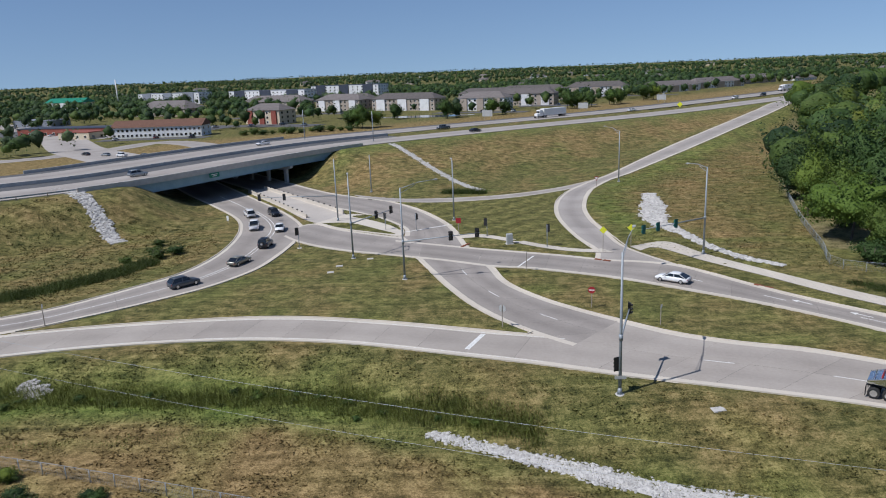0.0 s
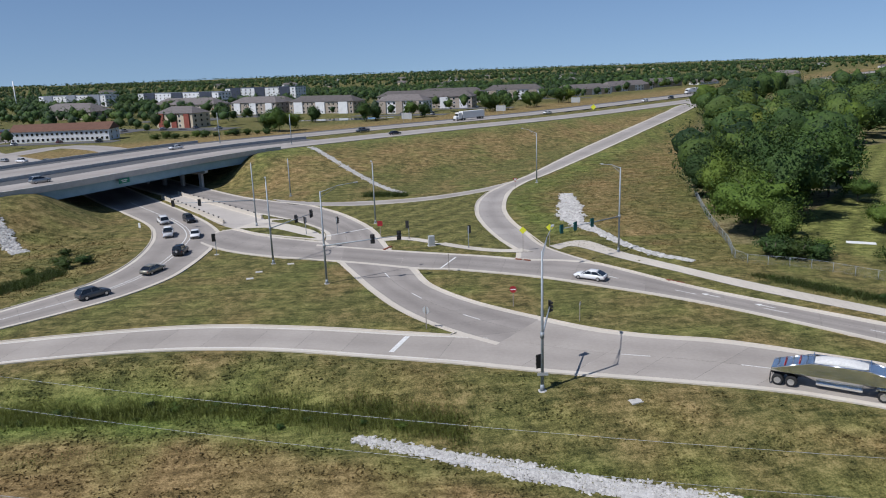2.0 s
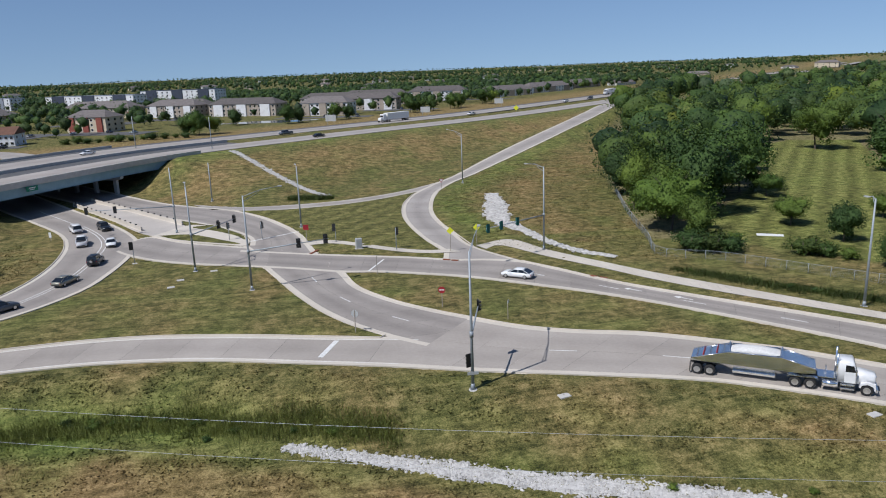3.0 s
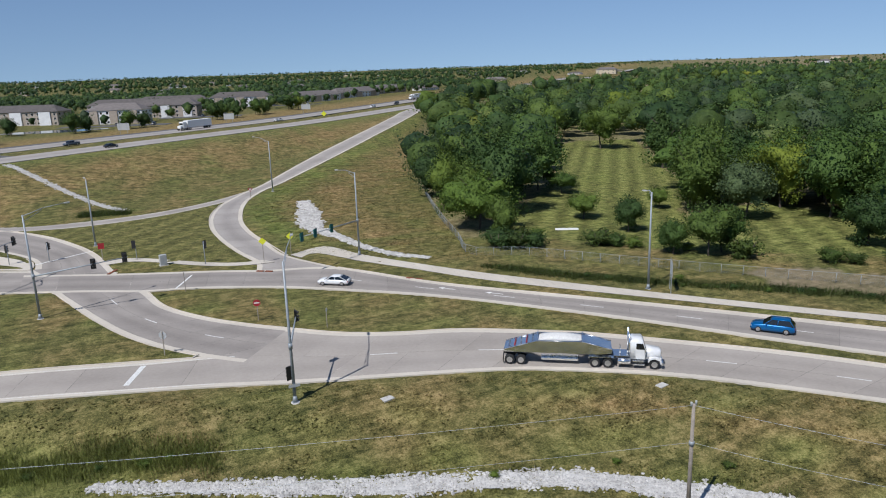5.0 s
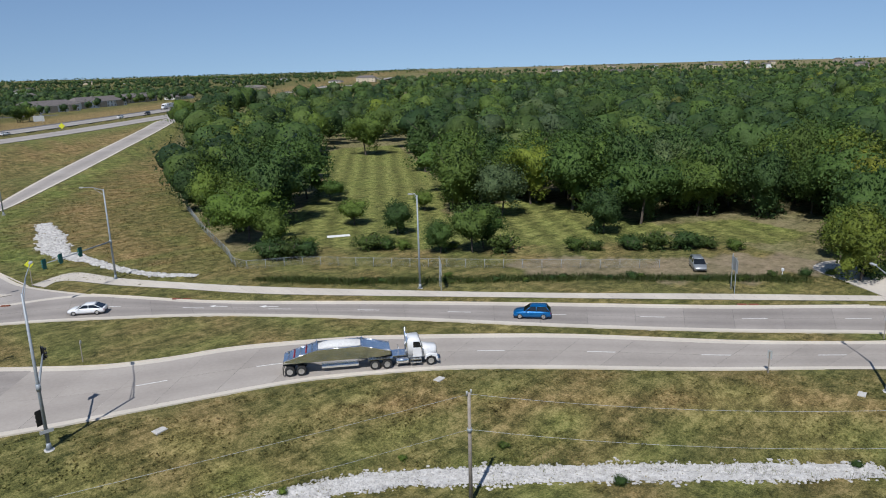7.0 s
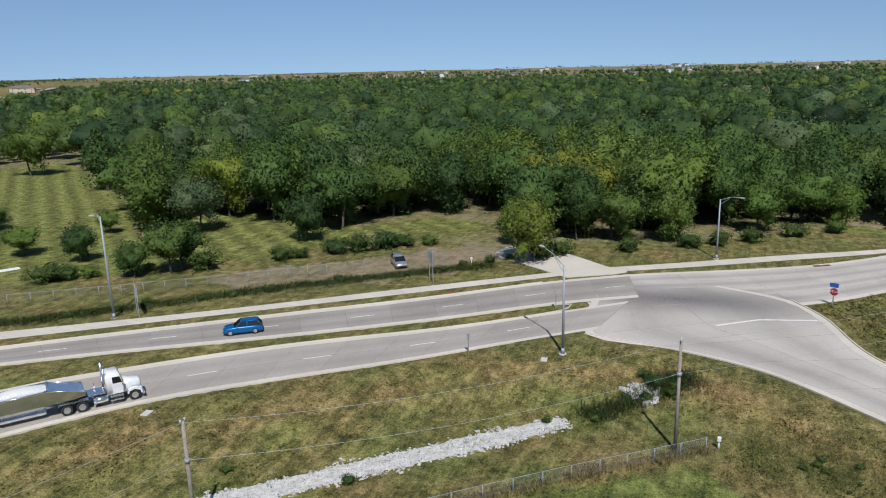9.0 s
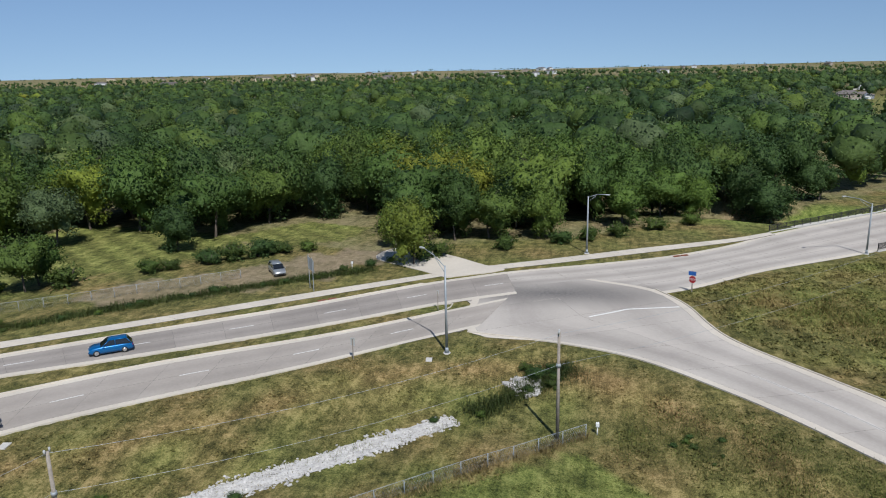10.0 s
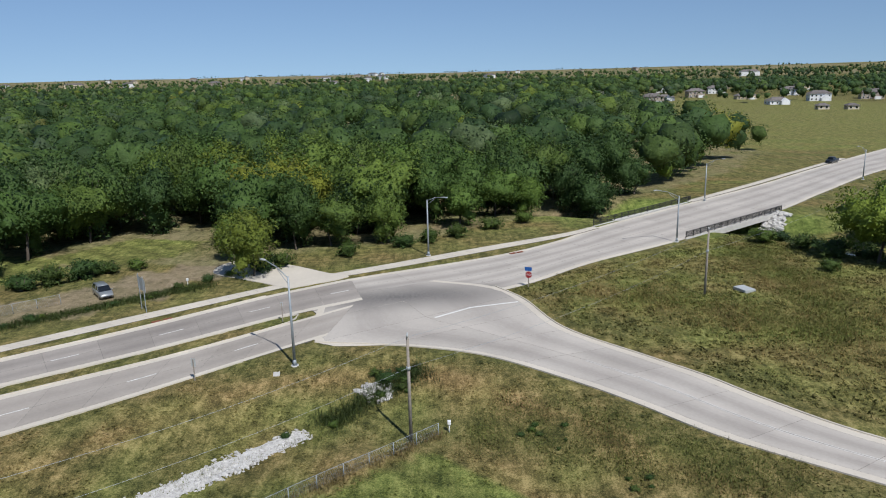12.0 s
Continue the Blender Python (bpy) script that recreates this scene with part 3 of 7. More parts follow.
# ---- roads ----
def slabs(name, label, key, lanes, z, material, first=0.0, last=1.0, trim=(1.1, 1.1), piece=6.0, height=None):
    """A road of concrete slabs: each slab is a piece of its own over a dark bed, with a gutter and kerb at the trimmed edges."""
    a, b = BANDS[key]
    n = len(a)
    a, b = a[int(first * n) : max(2, int(last * n))], b[int(first * n) : max(2, int(last * n))]
    count = max(2, int(np.linalg.norm(np.diff((a + b) / 2, axis=0), axis=1).sum() / (piece / 3)))
    count += -count % 3
    a, b = even(a, count=count + 1), even(b, count=count + 1)
    w = np.linalg.norm(a - b, axis=1)[:, None]
    tall = (lambda p: np.full(len(p), z)) if height is None else (lambda p: height(p[:, 1]) + z)
    la, lb = a + (b - a) * (trim[0] / w), b + (a - b) * (trim[1] / w)
    bed = part("road_bed", sheet(bmesh.new(), lift(a, tall(a) - 0.012), lift(b, tall(b) - 0.012), 0.3), JOINT)
    road = tagged(bed, label, "road", kind="structure")
    road.name = name
    for k in range(lanes):
        p, q = la + (lb - la) * (k / lanes), la + (lb - la) * ((k + 1) / lanes)
        cut = np.linalg.norm(q - p, axis=1)[:, None] + 1e-6
        p2, q2 = p + (q - p) * (0.02 / cut), q + (p - q) * (0.02 / cut)
        for i in range(0, count, 3):
            sp, sq = p2[i : i + 4].copy(), q2[i : i + 4].copy()
            for s in (sp, sq):
                along = s[-1] - s[0]
                s[-1] -= along / (np.linalg.norm(along) + 1e-6) * 0.035
            part("slab", sheet(bmesh.new(), lift(sp, tall(sp)), lift(sq, tall(sq))), material, road)
    for edge, inner, t in ((a, la, trim[0]), (b, lb, trim[1])):
        if t > 0.1:
            part("gutter", sheet(bmesh.new(), lift(edge, tall(edge) + 0.002), lift(inner, tall(inner) + 0.002)), GUTTER, road)
    return road


def kerb(points, z=0.0, width=0.16, high=0.13, label="pale concrete kerb along the carriageway edge"):
    """A raised kerb along an edge."""
    line = points if isinstance(points, np.ndarray) else curve(points, 1.5)
    bm = bmesh.new()
    a, b = offset(line, width / 2), offset(line, -width / 2)
    sheet(bm, lift(a, z + high), lift(b, z + high), high + 0.4)
    return tagged(part("kerb", bm, GUTTER), label, "kerb", kind="structure")


slabs("road_arterial_far", "pale concrete road running over a creek bridge", "far", 4, 0.0, CONCRETE_NEW, piece=9.0)
slabs("road_side", "pale concrete side street meeting the main road", "side", 2, 0.005, CONCRETE_NEW, piece=7.5)
slabs("road_left_ramp", "curved grey concrete ramp lane under the bridge", "left", 2, 0.0, CONCRETE)
slabs("road_back", "concrete carriageway coming from under the bridge", "back", 3, 0.004, CONCRETE)
slabs("road_turn", "concrete turning lanes beside the grass island", "turn", 2, 0.008, CONCRETE)
slabs("road_cross", "concrete crossover lanes with worn wheel paths", "cross", 2, 0.011, CONCRETE)
slabs("road_north", "grey concrete carriageway with dashed lane lines", "north", 2, 0.014, CONCRETE)
slabs("road_near", "curved single-lane concrete ramp with pale gutters", "near", 1, 0.004, CONCRETE_MID)
slabs("road_south", "two-lane concrete carriageway curving past the median", "south", 2, 0.017, CONCRETE_MID)
slabs("road_slip", "narrow concrete slip lane beside a grass bank", "slip", 1, 0.004, HIGHWAY, trim=(0.5, 0.5))
slabs("road_ramp", "pale concrete entrance ramp climbing to the highway", "ramp", 1, 0.008, HIGHWAY, trim=(0.9, 0.9), height=ramp_height)
_cut = lambda pts, i, j: curve(pts[i:j], 1.5)
kerb(_cut(NEAR_LOW, 0, 10)), kerb(_cut(SOUTH_LOW, 1, 9)), kerb(_cut(SIDE_LEFT, 1, 10)), kerb(_cut(SIDE_RIGHT, 1, 10))
kerb(_cut(LEFT_UP, 0, 11)), kerb(_cut(NORTH_UP, 6, 13)), kerb(_cut(RAMP_LEFT, 1, 7)), kerb(_cut(RAMP_RIGHT, 1, 7)), kerb(_cut(BACK_UP, 3, 8))
ISLAND = curve(LEFT_LOW[2:9] + TURN_LOW[1:5] + CROSS_LEFT[2:8] + NEAR_UP[7:1:-1], 1.5)
MEDIAN = curve(CROSS_RIGHT[2:6] + SOUTH_UP[0:9] + [(90, 20)] + NORTH_LOW[11:1:-1], 1.5)
kerb(ISLAND, label="pale kerb around the triangular grass island"), kerb(MEDIAN, label="pale kerb around the long grass median")


def walkway(name, a, b, z, label):
    """A sidewalk of square flags."""
    ca, cb = curve(a, 1.5), curve(b, 1.5)
    n = max(len(ca), len(cb))
    ca, cb = even(ca, count=n), even(cb, count=n)
    base = tagged(part(name, sheet(bmesh.new(), lift(ca, z - 0.01), lift(cb, z - 0.01), 0.3), JOINT), label, "sidewalk", kind="structure")
    for i in range(n - 1):
        s = slice(i, i + 2)
        p, q = ca[s].copy(), cb[s].copy()
        p[1] += (p[0] - p[1]) * 0.012
        q[1] += (q[0] - q[1]) * 0.012
        part("flag", sheet(bmesh.new(), lift(p, z), lift(q, z)), WALKWAY, base)
    return base


walkway("sidewalk_north", [(27.5, 121.6), (34.4, 124.2), (38.3, 115), (43.6, 105.5), (52.6, 91.4), (73, 64.6), (91.8, 42.3), (105.7, 25.2)],
        [(28.6, 118.6), (31.8, 120.3), (36.9, 110.6), (42.3, 102), (50.8, 88.4), (71.4, 63), (89.8, 40.8), (103.8, 24.2)], 0.12, "pale concrete sidewalk between the road and the woods")
walkway("sidewalk_far", [(110.2, 19), (116.5, 8.6), (125.7, -5.9), (134.9, -21.5), (141, -29.2)], [(108.2, 17.5), (114, 7.4), (123, -7), (132.5, -21.9), (139.5, -30)], 0.12, "pale concrete sidewalk beside the main road")
walkway("sidewalk_island", [(-2, 135), (3.3, 134.2), (13.5, 124.6), (19, 121), (22.5, 120.8)], [(-1.5, 132), (3.3, 131.6), (13, 122.4), (18.6, 119), (24, 118.2)], 0.1, "pale concrete path across the grass corner")
walkway("sidewalk_beyond", [(166.5, -56), (190, -81), (219, -111), (236, -129)], [(165.2, -57.2), (188.4, -82.2), (217.6, -112), (234.6, -130)], 0.1, "pale concrete sidewalk past the creek bridge")


def pad(name, outline, z, material, label, kind="structure", thick=0.25, category="pavement"):
    """A flat area with a smooth outline."""
    line = curve(outline + outline[:1], 1.0)[:-1]
    bm = bmesh.new()
    f = bm.faces.new([bm.verts.new((*p, z)) for p in line])
    f.normal_update()
    if f.normal.z < 0:
        f.normal_flip()
    ex = bmesh.ops.extrude_face_region(bm, geom=[f])
    bmesh.ops.translate(bm, verts=[v for v in ex["geom"] if isinstance(v, bmesh.types.BMVert)], vec=(0, 0, -thick))
    bmesh.ops.triangulate(bm, faces=bm.faces[:])
    bmesh.ops.recalc_face_normals(bm, faces=bm.faces[:])
    return tagged(part(name, bm, material), label, category, kind=kind)


pad("refuge_island", [(-32.9, 150.5), (-26.6, 144), (-16.6, 137.4), (-13.2, 135.6), (-13.6, 142.4), (-19.5, 153), (-26.6, 159.2)], 0.14, WALKWAY, "pale concrete refuge between the carriageways")
pad("centre_path", [(-60, 195.2), (-46, 172), (-33, 151), (-27.7, 158.8), (-42, 179), (-57, 200.3)], 0.13, CONCRETE_NEW, "pale concrete path between low walls under the bridge")
pad("driveway_apron", [(103, 23.5), (108, 31), (113, 38), (120, 36), (117, 27), (111, 19), (108.6, 15.5)], 0.15, WALKWAY, "concrete driveway apron at the gravel track")

# ---- highway and its bridge ----
BRIDGE_A, BRIDGE_B = SPAN[0], SPAN[-1]


def highway():
    names = (("highway_near_carriageway", 0.5, NEAR_W - 0.5, HIGHWAY, "pale concrete highway carriageway"), ("highway_far_carriageway", NEAR_W + MEDIAN_W + 0.5, NEAR_W + MEDIAN_W + FAR_W - 5, HIGHWAY, "pale concrete far highway carriageway"),
             ("highway_far_shoulder", NEAR_W + MEDIAN_W + FAR_W - 5, NEAR_W + MEDIAN_W + FAR_W, ASPHALT, "dark asphalt shoulder of the highway"))
    for name, o0, o1, mat, label in names:
        a, b = offset(HW, o0), offset(HW, o1)
        tagged(part(name, sheet(bmesh.new(), lift(a, HIGHWAY_Z), lift(b, HIGHWAY_Z), 0.3), mat), label, "road", kind="structure")
    i = SPAN[-1] + 6
    a, b = offset(HW, NEAR_W - 0.5)[:i], offset(HW, NEAR_W + MEDIAN_W + 0.5)[:i]
    tagged(part("highway_median_shoulder", sheet(bmesh.new(), lift(a, HIGHWAY_Z - 0.01), lift(b, HIGHWAY_Z - 0.01), 0.3), ASPHALT), "dark asphalt shoulders in the middle of the highway", "road", kind="structure")


highway()


def bridge():
    top = thing("highway_bridge", "blue-grey steel girder bridge carrying the highway over the road", "bridge", kind="structure")
    s = slice(BRIDGE_A - 1, BRIDGE_B + 2)
    wide = NEAR_W + MEDIAN_W + FAR_W
    a, b = offset(HW, -0.3)[s], offset(HW, wide + 0.3)[s]
    part("deck", sheet(bmesh.new(), lift(a, HIGHWAY_Z - 0.31), lift(b, HIGHWAY_Z - 0.31), 0.3), PIER, top)
    for o in (-0.15, wide + 0.15):
        bm = bmesh.new()
        p, q = offset(HW, o - 0.2)[s], offset(HW, o + 0.2)[s]
        sheet(bm, lift(p, HIGHWAY_Z + 0.85), lift(q, HIGHWAY_Z + 0.85), 1.4)
        part("parapet", bm, PIER, top, "pale concrete parapet")
    for k in range(11):
        o = 0.5 + k * (wide - 1) / 10
        bm = bmesh.new()
        p, q = offset(HW, o - 0.03)[s], offset(HW, o + 0.03)[s]
        sheet(bm, lift(p, HIGHWAY_Z - 0.6), lift(q, HIGHWAY_Z - 0.6), 2.2)
        p, q = offset(HW, o - 0.35)[s], offset(HW, o + 0.35)[s]
        sheet(bm, lift(p, HIGHWAY_Z - 2.8), lift(q, HIGHWAY_Z - 2.8), 0.06)
        sheet(bm, lift(p, HIGHWAY_Z - 0.66), lift(q, HIGHWAY_Z - 0.66), 0.05)
        part("girder", bm, BRIDGE_STEEL, top, "blue-grey painted steel girder")
    # rows of columns with a cap beam
    n = sideways(HW)
    for frac in (0.13, 0.72):
        i = int(BRIDGE_A + frac * (BRIDGE_B - BRIDGE_A))
        base, across = HW[i], Vector((*n[i], 0))
        along = Vector((across.y, -across.x, 0))
        m = Matrix((( across.x, along.x, 0, base[0]), (across.y, along.y, 0, base[1]), (0, 0, 1, 0), (0, 0, 0, 1)))
        bm = bmesh.new()
        zc = HIGHWAY_Z - 2.9
        prism(bm, [(0.2, zc), (wide - 0.2, zc), (wide - 0.2, zc - 0.6), (wide - 1.8, zc - 1.1), (1.8, zc - 1.1), (0.2, zc - 0.6)], -0.6, 0.6)
        bm.transform(m)
        part("cap_beam", bm, PIER, top)
        for k in range(7):
            bm = bmesh.new()
            x = 2.6 + k * (wide - 5.2) / 6
            box(bm, x - 0.55, -0.45, -0.6, x + 0.55, 0.45, zc - 1.05, 0.06)
            bm.transform(m)
            part("column", bm, PIER, top)
    for i in (BRIDGE_A - 1, BRIDGE_B + 1):
        base, across = HW[i], Vector((*n[i], 0))
        along = Vector((across.y, -across.x, 0))
        m = Matrix(((across.x, along.x, 0, base[0]), (across.y, along.y, 0, base[1]), (0, 0, 1, 0), (0, 0, 0, 1)))
        bm = bmesh.new()
        box(bm, -0.5, -0.6, 2.5, wide + 0.5, 0.6, HIGHWAY_Z - 0.62)
        bm.transform(m)
        part("abutment", bm, PIER, top)
    return top


bridge()

# ---- trees ----
def leaf_crown(rng, lobes, sprays, size, wide=1.0, tall=1.0, taper=0.0, sub=3, bulge=0.3, spread=0.5):
    """Points, faces and normals of a crown: a lumpy mass of boughs under loose leaf sprays that fray its outline."""
    cb = bmesh.new()
    bmesh.ops.create_icosphere(cb, subdivisions=sub, radius=1)
    cb.verts.ensure_lookup_table()
    u = np.array([v.co[:] for v in cb.verts])
    tri = np.array([[v.index for v in f.verts] for f in cb.faces])
    cb.free()
    way = rng.normal(size=(lobes, 3))
    way[:, 2] = np.where(rng.rand(lobes) < 0.75, np.abs(way[:, 2]), way[:, 2])
    way /= np.linalg.norm(way, axis=1)[:, None]
    grow, reach = rng.uniform(0.3, 1.0, lobes), rng.uniform(0.6, 1.35, lobes) * spread

    def radius(d):
        ang = np.arccos(np.clip(d @ way.T, -1, 1))
        lump = (np.sqrt(np.clip(1 - (ang / reach) ** 2, 0, 1)) * grow).max(1)
        return 1 - bulge + bulge * 1.25 * lump

    def shape(d, k):
        p = d * (radius(d) * k)[:, None] * (wide, wide, tall)
        if taper:
            p[:, :2] *= np.clip(1.15 - (p[:, 2:3] / tall + 1) / 2 * taper * 1.15, 0.05, 2)
        return p

    core = shape(u, rng.uniform(0.7, 0.92, len(u)))
    face_n = np.cross(core[tri[:, 1]] - core[tri[:, 0]], core[tri[:, 2]] - core[tri[:, 0]])
    core_n = np.zeros_like(core)
    for k in range(3):
        np.add.at(core_n, tri[:, k], face_n)
    core_n /= np.linalg.norm(core_n, axis=1)[:, None] + 1e-9
    d = rng.normal(size=(sprays, 3))
    d /= np.linalg.norm(d, axis=1)[:, None]
    p = shape(d, 0.8 + 0.32 * rng.rand(sprays) ** 0.8) + rng.normal(0, 0.012, (sprays, 3))
    e = 0.04
    side = np.cross(d, (0.3, 0.2, 0.93))
    side /= np.linalg.norm(side, axis=1)[:, None] + 1e-9
    up = np.cross(d, side)
    one = np.ones(sprays)
    nrm = np.cross(shape(d + side * e, one) - shape(d, one), shape(d + up * e, one) - shape(d, one))
    nrm *= np.sign((nrm * d).sum(1))[:, None]
    nrm /= np.linalg.norm(nrm, axis=1)[:, None] + 1e-9
    flat = nrm + rng.normal(size=(sprays, 3)) * 0.7 + (0, 0, 0.3)
    flat /= np.linalg.norm(flat, axis=1)[:, None]
    t = np.cross(flat, rng.normal(size=(sprays, 3)))
    t /= np.linalg.norm(t, axis=1)[:, None] + 1e-9
    b = np.cross(flat, t)
    s = size * rng.uniform(0.55, 1.35, (sprays, 1))
    leaf = np.stack([p + t * s, p + b * s * 0.9 - t * s * 0.5, p - b * s * 0.9 - t * s * 0.5], 1).reshape(-1, 3)
    leaf_n = nrm * 0.6 + flat * 0.7
    leaf_n = np.repeat(leaf_n / np.linalg.norm(leaf_n, axis=1)[:, None], 3, 0)
    faces = np.vstack([tri, np.arange(sprays * 3).reshape(-1, 3) + len(core)])
    return np.vstack([core, leaf]), faces, np.vstack([core_n, leaf_n])


def soften(me, normals):
    """Lets leaves share the roundness of their crown."""
    me.polygons.foreach_set("use_smooth", np.ones(len(me.polygons), bool))
    me.normals_split_custom_set_from_vertices(normals.tolist())


def wood_frame(rng, bm, height, base, radius, limbs=6):
    """A tapered trunk with forked limbs."""
    top = height * 0.72
    tube(bm, (0, 0, -0.4), (0.1, 0.05, top * 0.5), radius, radius * 0.7, 8)
    tube(bm, (0.1, 0.05, top * 0.5), (0, 0.1, top), radius * 0.7, radius * 0.25, 7)
    for k in range(limbs):
        z = base * 0.9 + (top - base) * k / limbs
        a = k * 2.4 + rng.uniform(-0.4, 0.4)
        r = height * rng.uniform(0.18, 0.27)
        end = Vector((math.cos(a) * r, math.sin(a) * r, z + r * 0.8))
        tube(bm, (0.06, 0.05, z), end, radius * 0.4, radius * 0.12, 6)
        tube(bm, end * 0.6 + Vector((0, 0, z * 0.4)), end + Vector((math.sin(a) * r * 0.5, -math.cos(a) * r * 0.5, r * 0.4)), radius * 0.18, radius * 0.06, 5)
    return bm


def tree_meshes():
    kinds = []
    # boughs, width, height, taper, leaf material, depth between the boughs
    specs = [(40, 0.42, 0.47, 0.0, 0, 0.52), (36, 0.49, 0.46, 0.0, 1, 0.54), (44, 0.38, 0.49, 0.0, 2, 0.5), (34, 0.55, 0.42, 0.0, 0, 0.54),
             (42, 0.44, 0.46, 0.0, 3, 0.55), (46, 0.34, 0.5, 0.0, 1, 0.58), (60, 0.36, 0.49, 0.92, 2, 0.45)]
    for k, (lobes, wide, tall, taper, mat, bulge) in enumerate(specs):
        rng = np.random.RandomState(40 + k)
        v, f, nv = leaf_crown(rng, lobes, 3600, 0.0185, wide * 1.08, tall, taper, 3, bulge, 0.4)
        v = v + (0, 0, 0.5)
        me = bpy.data.meshes.new("crown")
        me.from_pydata(v, [], f.tolist())
        me.materials.append(LEAF_MATS[mat])
        soften(me, nv)
        bm = wood_frame(rng, bmesh.new(), 1.0, 0.22, 0.02)
        tm = bpy.data.meshes.new("trunk")
        bm.to_mesh(tm)
        bm.free()
        tm.materials.append(BARK)
        kinds.append((me, tm))
    return kinds


TREES = tree_meshes()
TREE_LABELS = ["broad green deciduous tree at the wood's edge", "bright green spreading tree with a rounded crown", "dark green dense tree with a full crown", "wide flat-topped green tree",
               "pale silvery green tree with a loose crown", "tall narrow yellow-green tree", "dark conical evergreen standing in the lawn"]


def tree(kind, x, y, high, turn, wide=1.0, label=""):
    ob = thing("tree", label or TREE_LABELS[kind], "tree", pose(x, y, float(land(np.array([x]), np.array([y]))[0]), 0, 0, turn), "trees of the wood")
    ob.scale = (high * wide, high * wide, high)
    for name, me in (("crown", TREES[kind][0]), ("trunk", TREES[kind][1])):
        c = new(name, me)
        c.parent = ob
    return ob


def clear_of(x, y):
    ok = np.ones(np.shape(x), bool)
    for poly in (PARK, GLADE, GLADE_B):
        ok &= ~inside(x, y, poly)
    ok &= away(x, y, curve([(88, 68), (99, 52), (108, 46), (122, 44), (140, 52)], 4))[0] > 6
    ok &= away(x, y, curve([(108, 46), (113, 36), (112, 25)], 4))[0] > 5.5
    ok &= away(x, y, CREEK)[0] > 4
    return ok


def plant_wood():
    rng = np.random.RandomState(11)
    gx, gy = np.meshgrid(np.arange(50, 300, 7.9), np.arange(-130, 330, 7.9))
    x, y = gx.ravel() + rng.uniform(-3.2, 3.2, gx.size), gy.ravel() + rng.uniform(-3.2, 3.2, gx.size)
    ok = inside(x, y, WOODS) & clear_of(x, y) & (np.hypot(x, y) < 188)
    x, y = x[ok], y[ok]
    order = np.argsort(np.hypot(x, y))
    for n, i in enumerate(order):
        rim = away(x[i : i + 1], y[i : i + 1], np.array(WOODS + WOODS[:1], float))[0][0] < 9
        kind = rng.choice(6, p=[0.27, 0.2, 0.22, 0.14, 0.06, 0.11])
        high = rng.uniform(7.5, 13) if rim else rng.uniform(9.5, 18.5)
        tree(int(kind), x[i], y[i], high, rng.uniform(0, 360), rng.uniform(0.85, 1.2) * (1.15 if high < 11 else 0.92))
    return len(order)


def far_canopy(name, label, r0, r1, spacing, lobes, sprays, size, sub, seed, mats, only=None, low=10, high=16, tone=1.0):
    """Crowns of a far wood in one mesh."""
    rng = np.random.RandomState(seed)
    n = int(4.0 * r1 * r1 / spacing**2)
    x, y = rng.uniform(-r1, r1, n), rng.uniform(-r1, r1, n)
    r, a = np.hypot(x, y), np.degrees(np.arctan2(y, x))
    ok = (r > r0) & (r < r1) & (a > -36) & (a < 128)
    ok &= only(x, y)
    x, y = x[ok], y[ok]
    z = land(x, y)
    vs, fs, ms, tones, ns_, count = [], [], [], [], [], 0
    kinds = [leaf_crown(np.random.RandomState(seed + 7 + k), lobes, sprays, size, 0.43, 0.46, 0.0, sub, 0.5, 0.5) for k in range(6)]
    for i in range(len(x)):
        v, f, nv = kinds[rng.randint(6)]
        t, h = rng.uniform(0, 6.28), rng.uniform(low, high)
        c, s = math.cos(t), math.sin(t)
        w = h * rng.uniform(0.9, 1.25)
        p = np.stack([(v[:, 0] * c - v[:, 1] * s) * w + x[i], (v[:, 0] * s + v[:, 1] * c) * w + y[i], (v[:, 2] + 0.52) * h + z[i]], 1)
        vs.append(p)
        fs.append(f + count)
        ns_.append(np.stack([nv[:, 0] * c - nv[:, 1] * s, nv[:, 0] * s + nv[:, 1] * c, nv[:, 2]], 1))
        tones.append(np.full(len(p), tone * rng.uniform(0.0, 1.0) ** 1.15))
        ms.append(np.full(len(f), rng.choice(len(mats), p=[0.42, 0.24, 0.26, 0.08])))
        count += len(p)
    me = bpy.data.meshes.new(name)
    me.from_pydata(np.vstack(vs), [], np.vstack(fs).tolist())
    for mt in mats:
        me.materials.append(mt)
    me.polygons.foreach_set("material_index", np.concatenate(ms))
    soften(me, np.vstack(ns_))
    at = me.attributes.new("tone", "FLOAT", "POINT")
    at.data.foreach_set("value", np.concatenate(tones).astype(np.float32))
    return tagged(new(name, me), label, "woods", kind="stuff")


def in_wood(x, y):
    return inside(x, y, WOODS) & clear_of(x, y)


LOTS = [(-174, 412, 34), (-131, 486, 22), (-100, 606, 28), (-46, 580, 34), (14, 542, 26), (50, 590, 28), (-225, 430, 30), (-250, 470, 40), (-110, 560, 26), (-175, 480, 30), (-365, 900, 52), (-222, 820, 56), (-134, 830, 48), (200, 725, 30), (262, 780, 34), (126, 702, 28), (-30, 500, 34), (-290, 480, 30), (-235, 380, 40)]


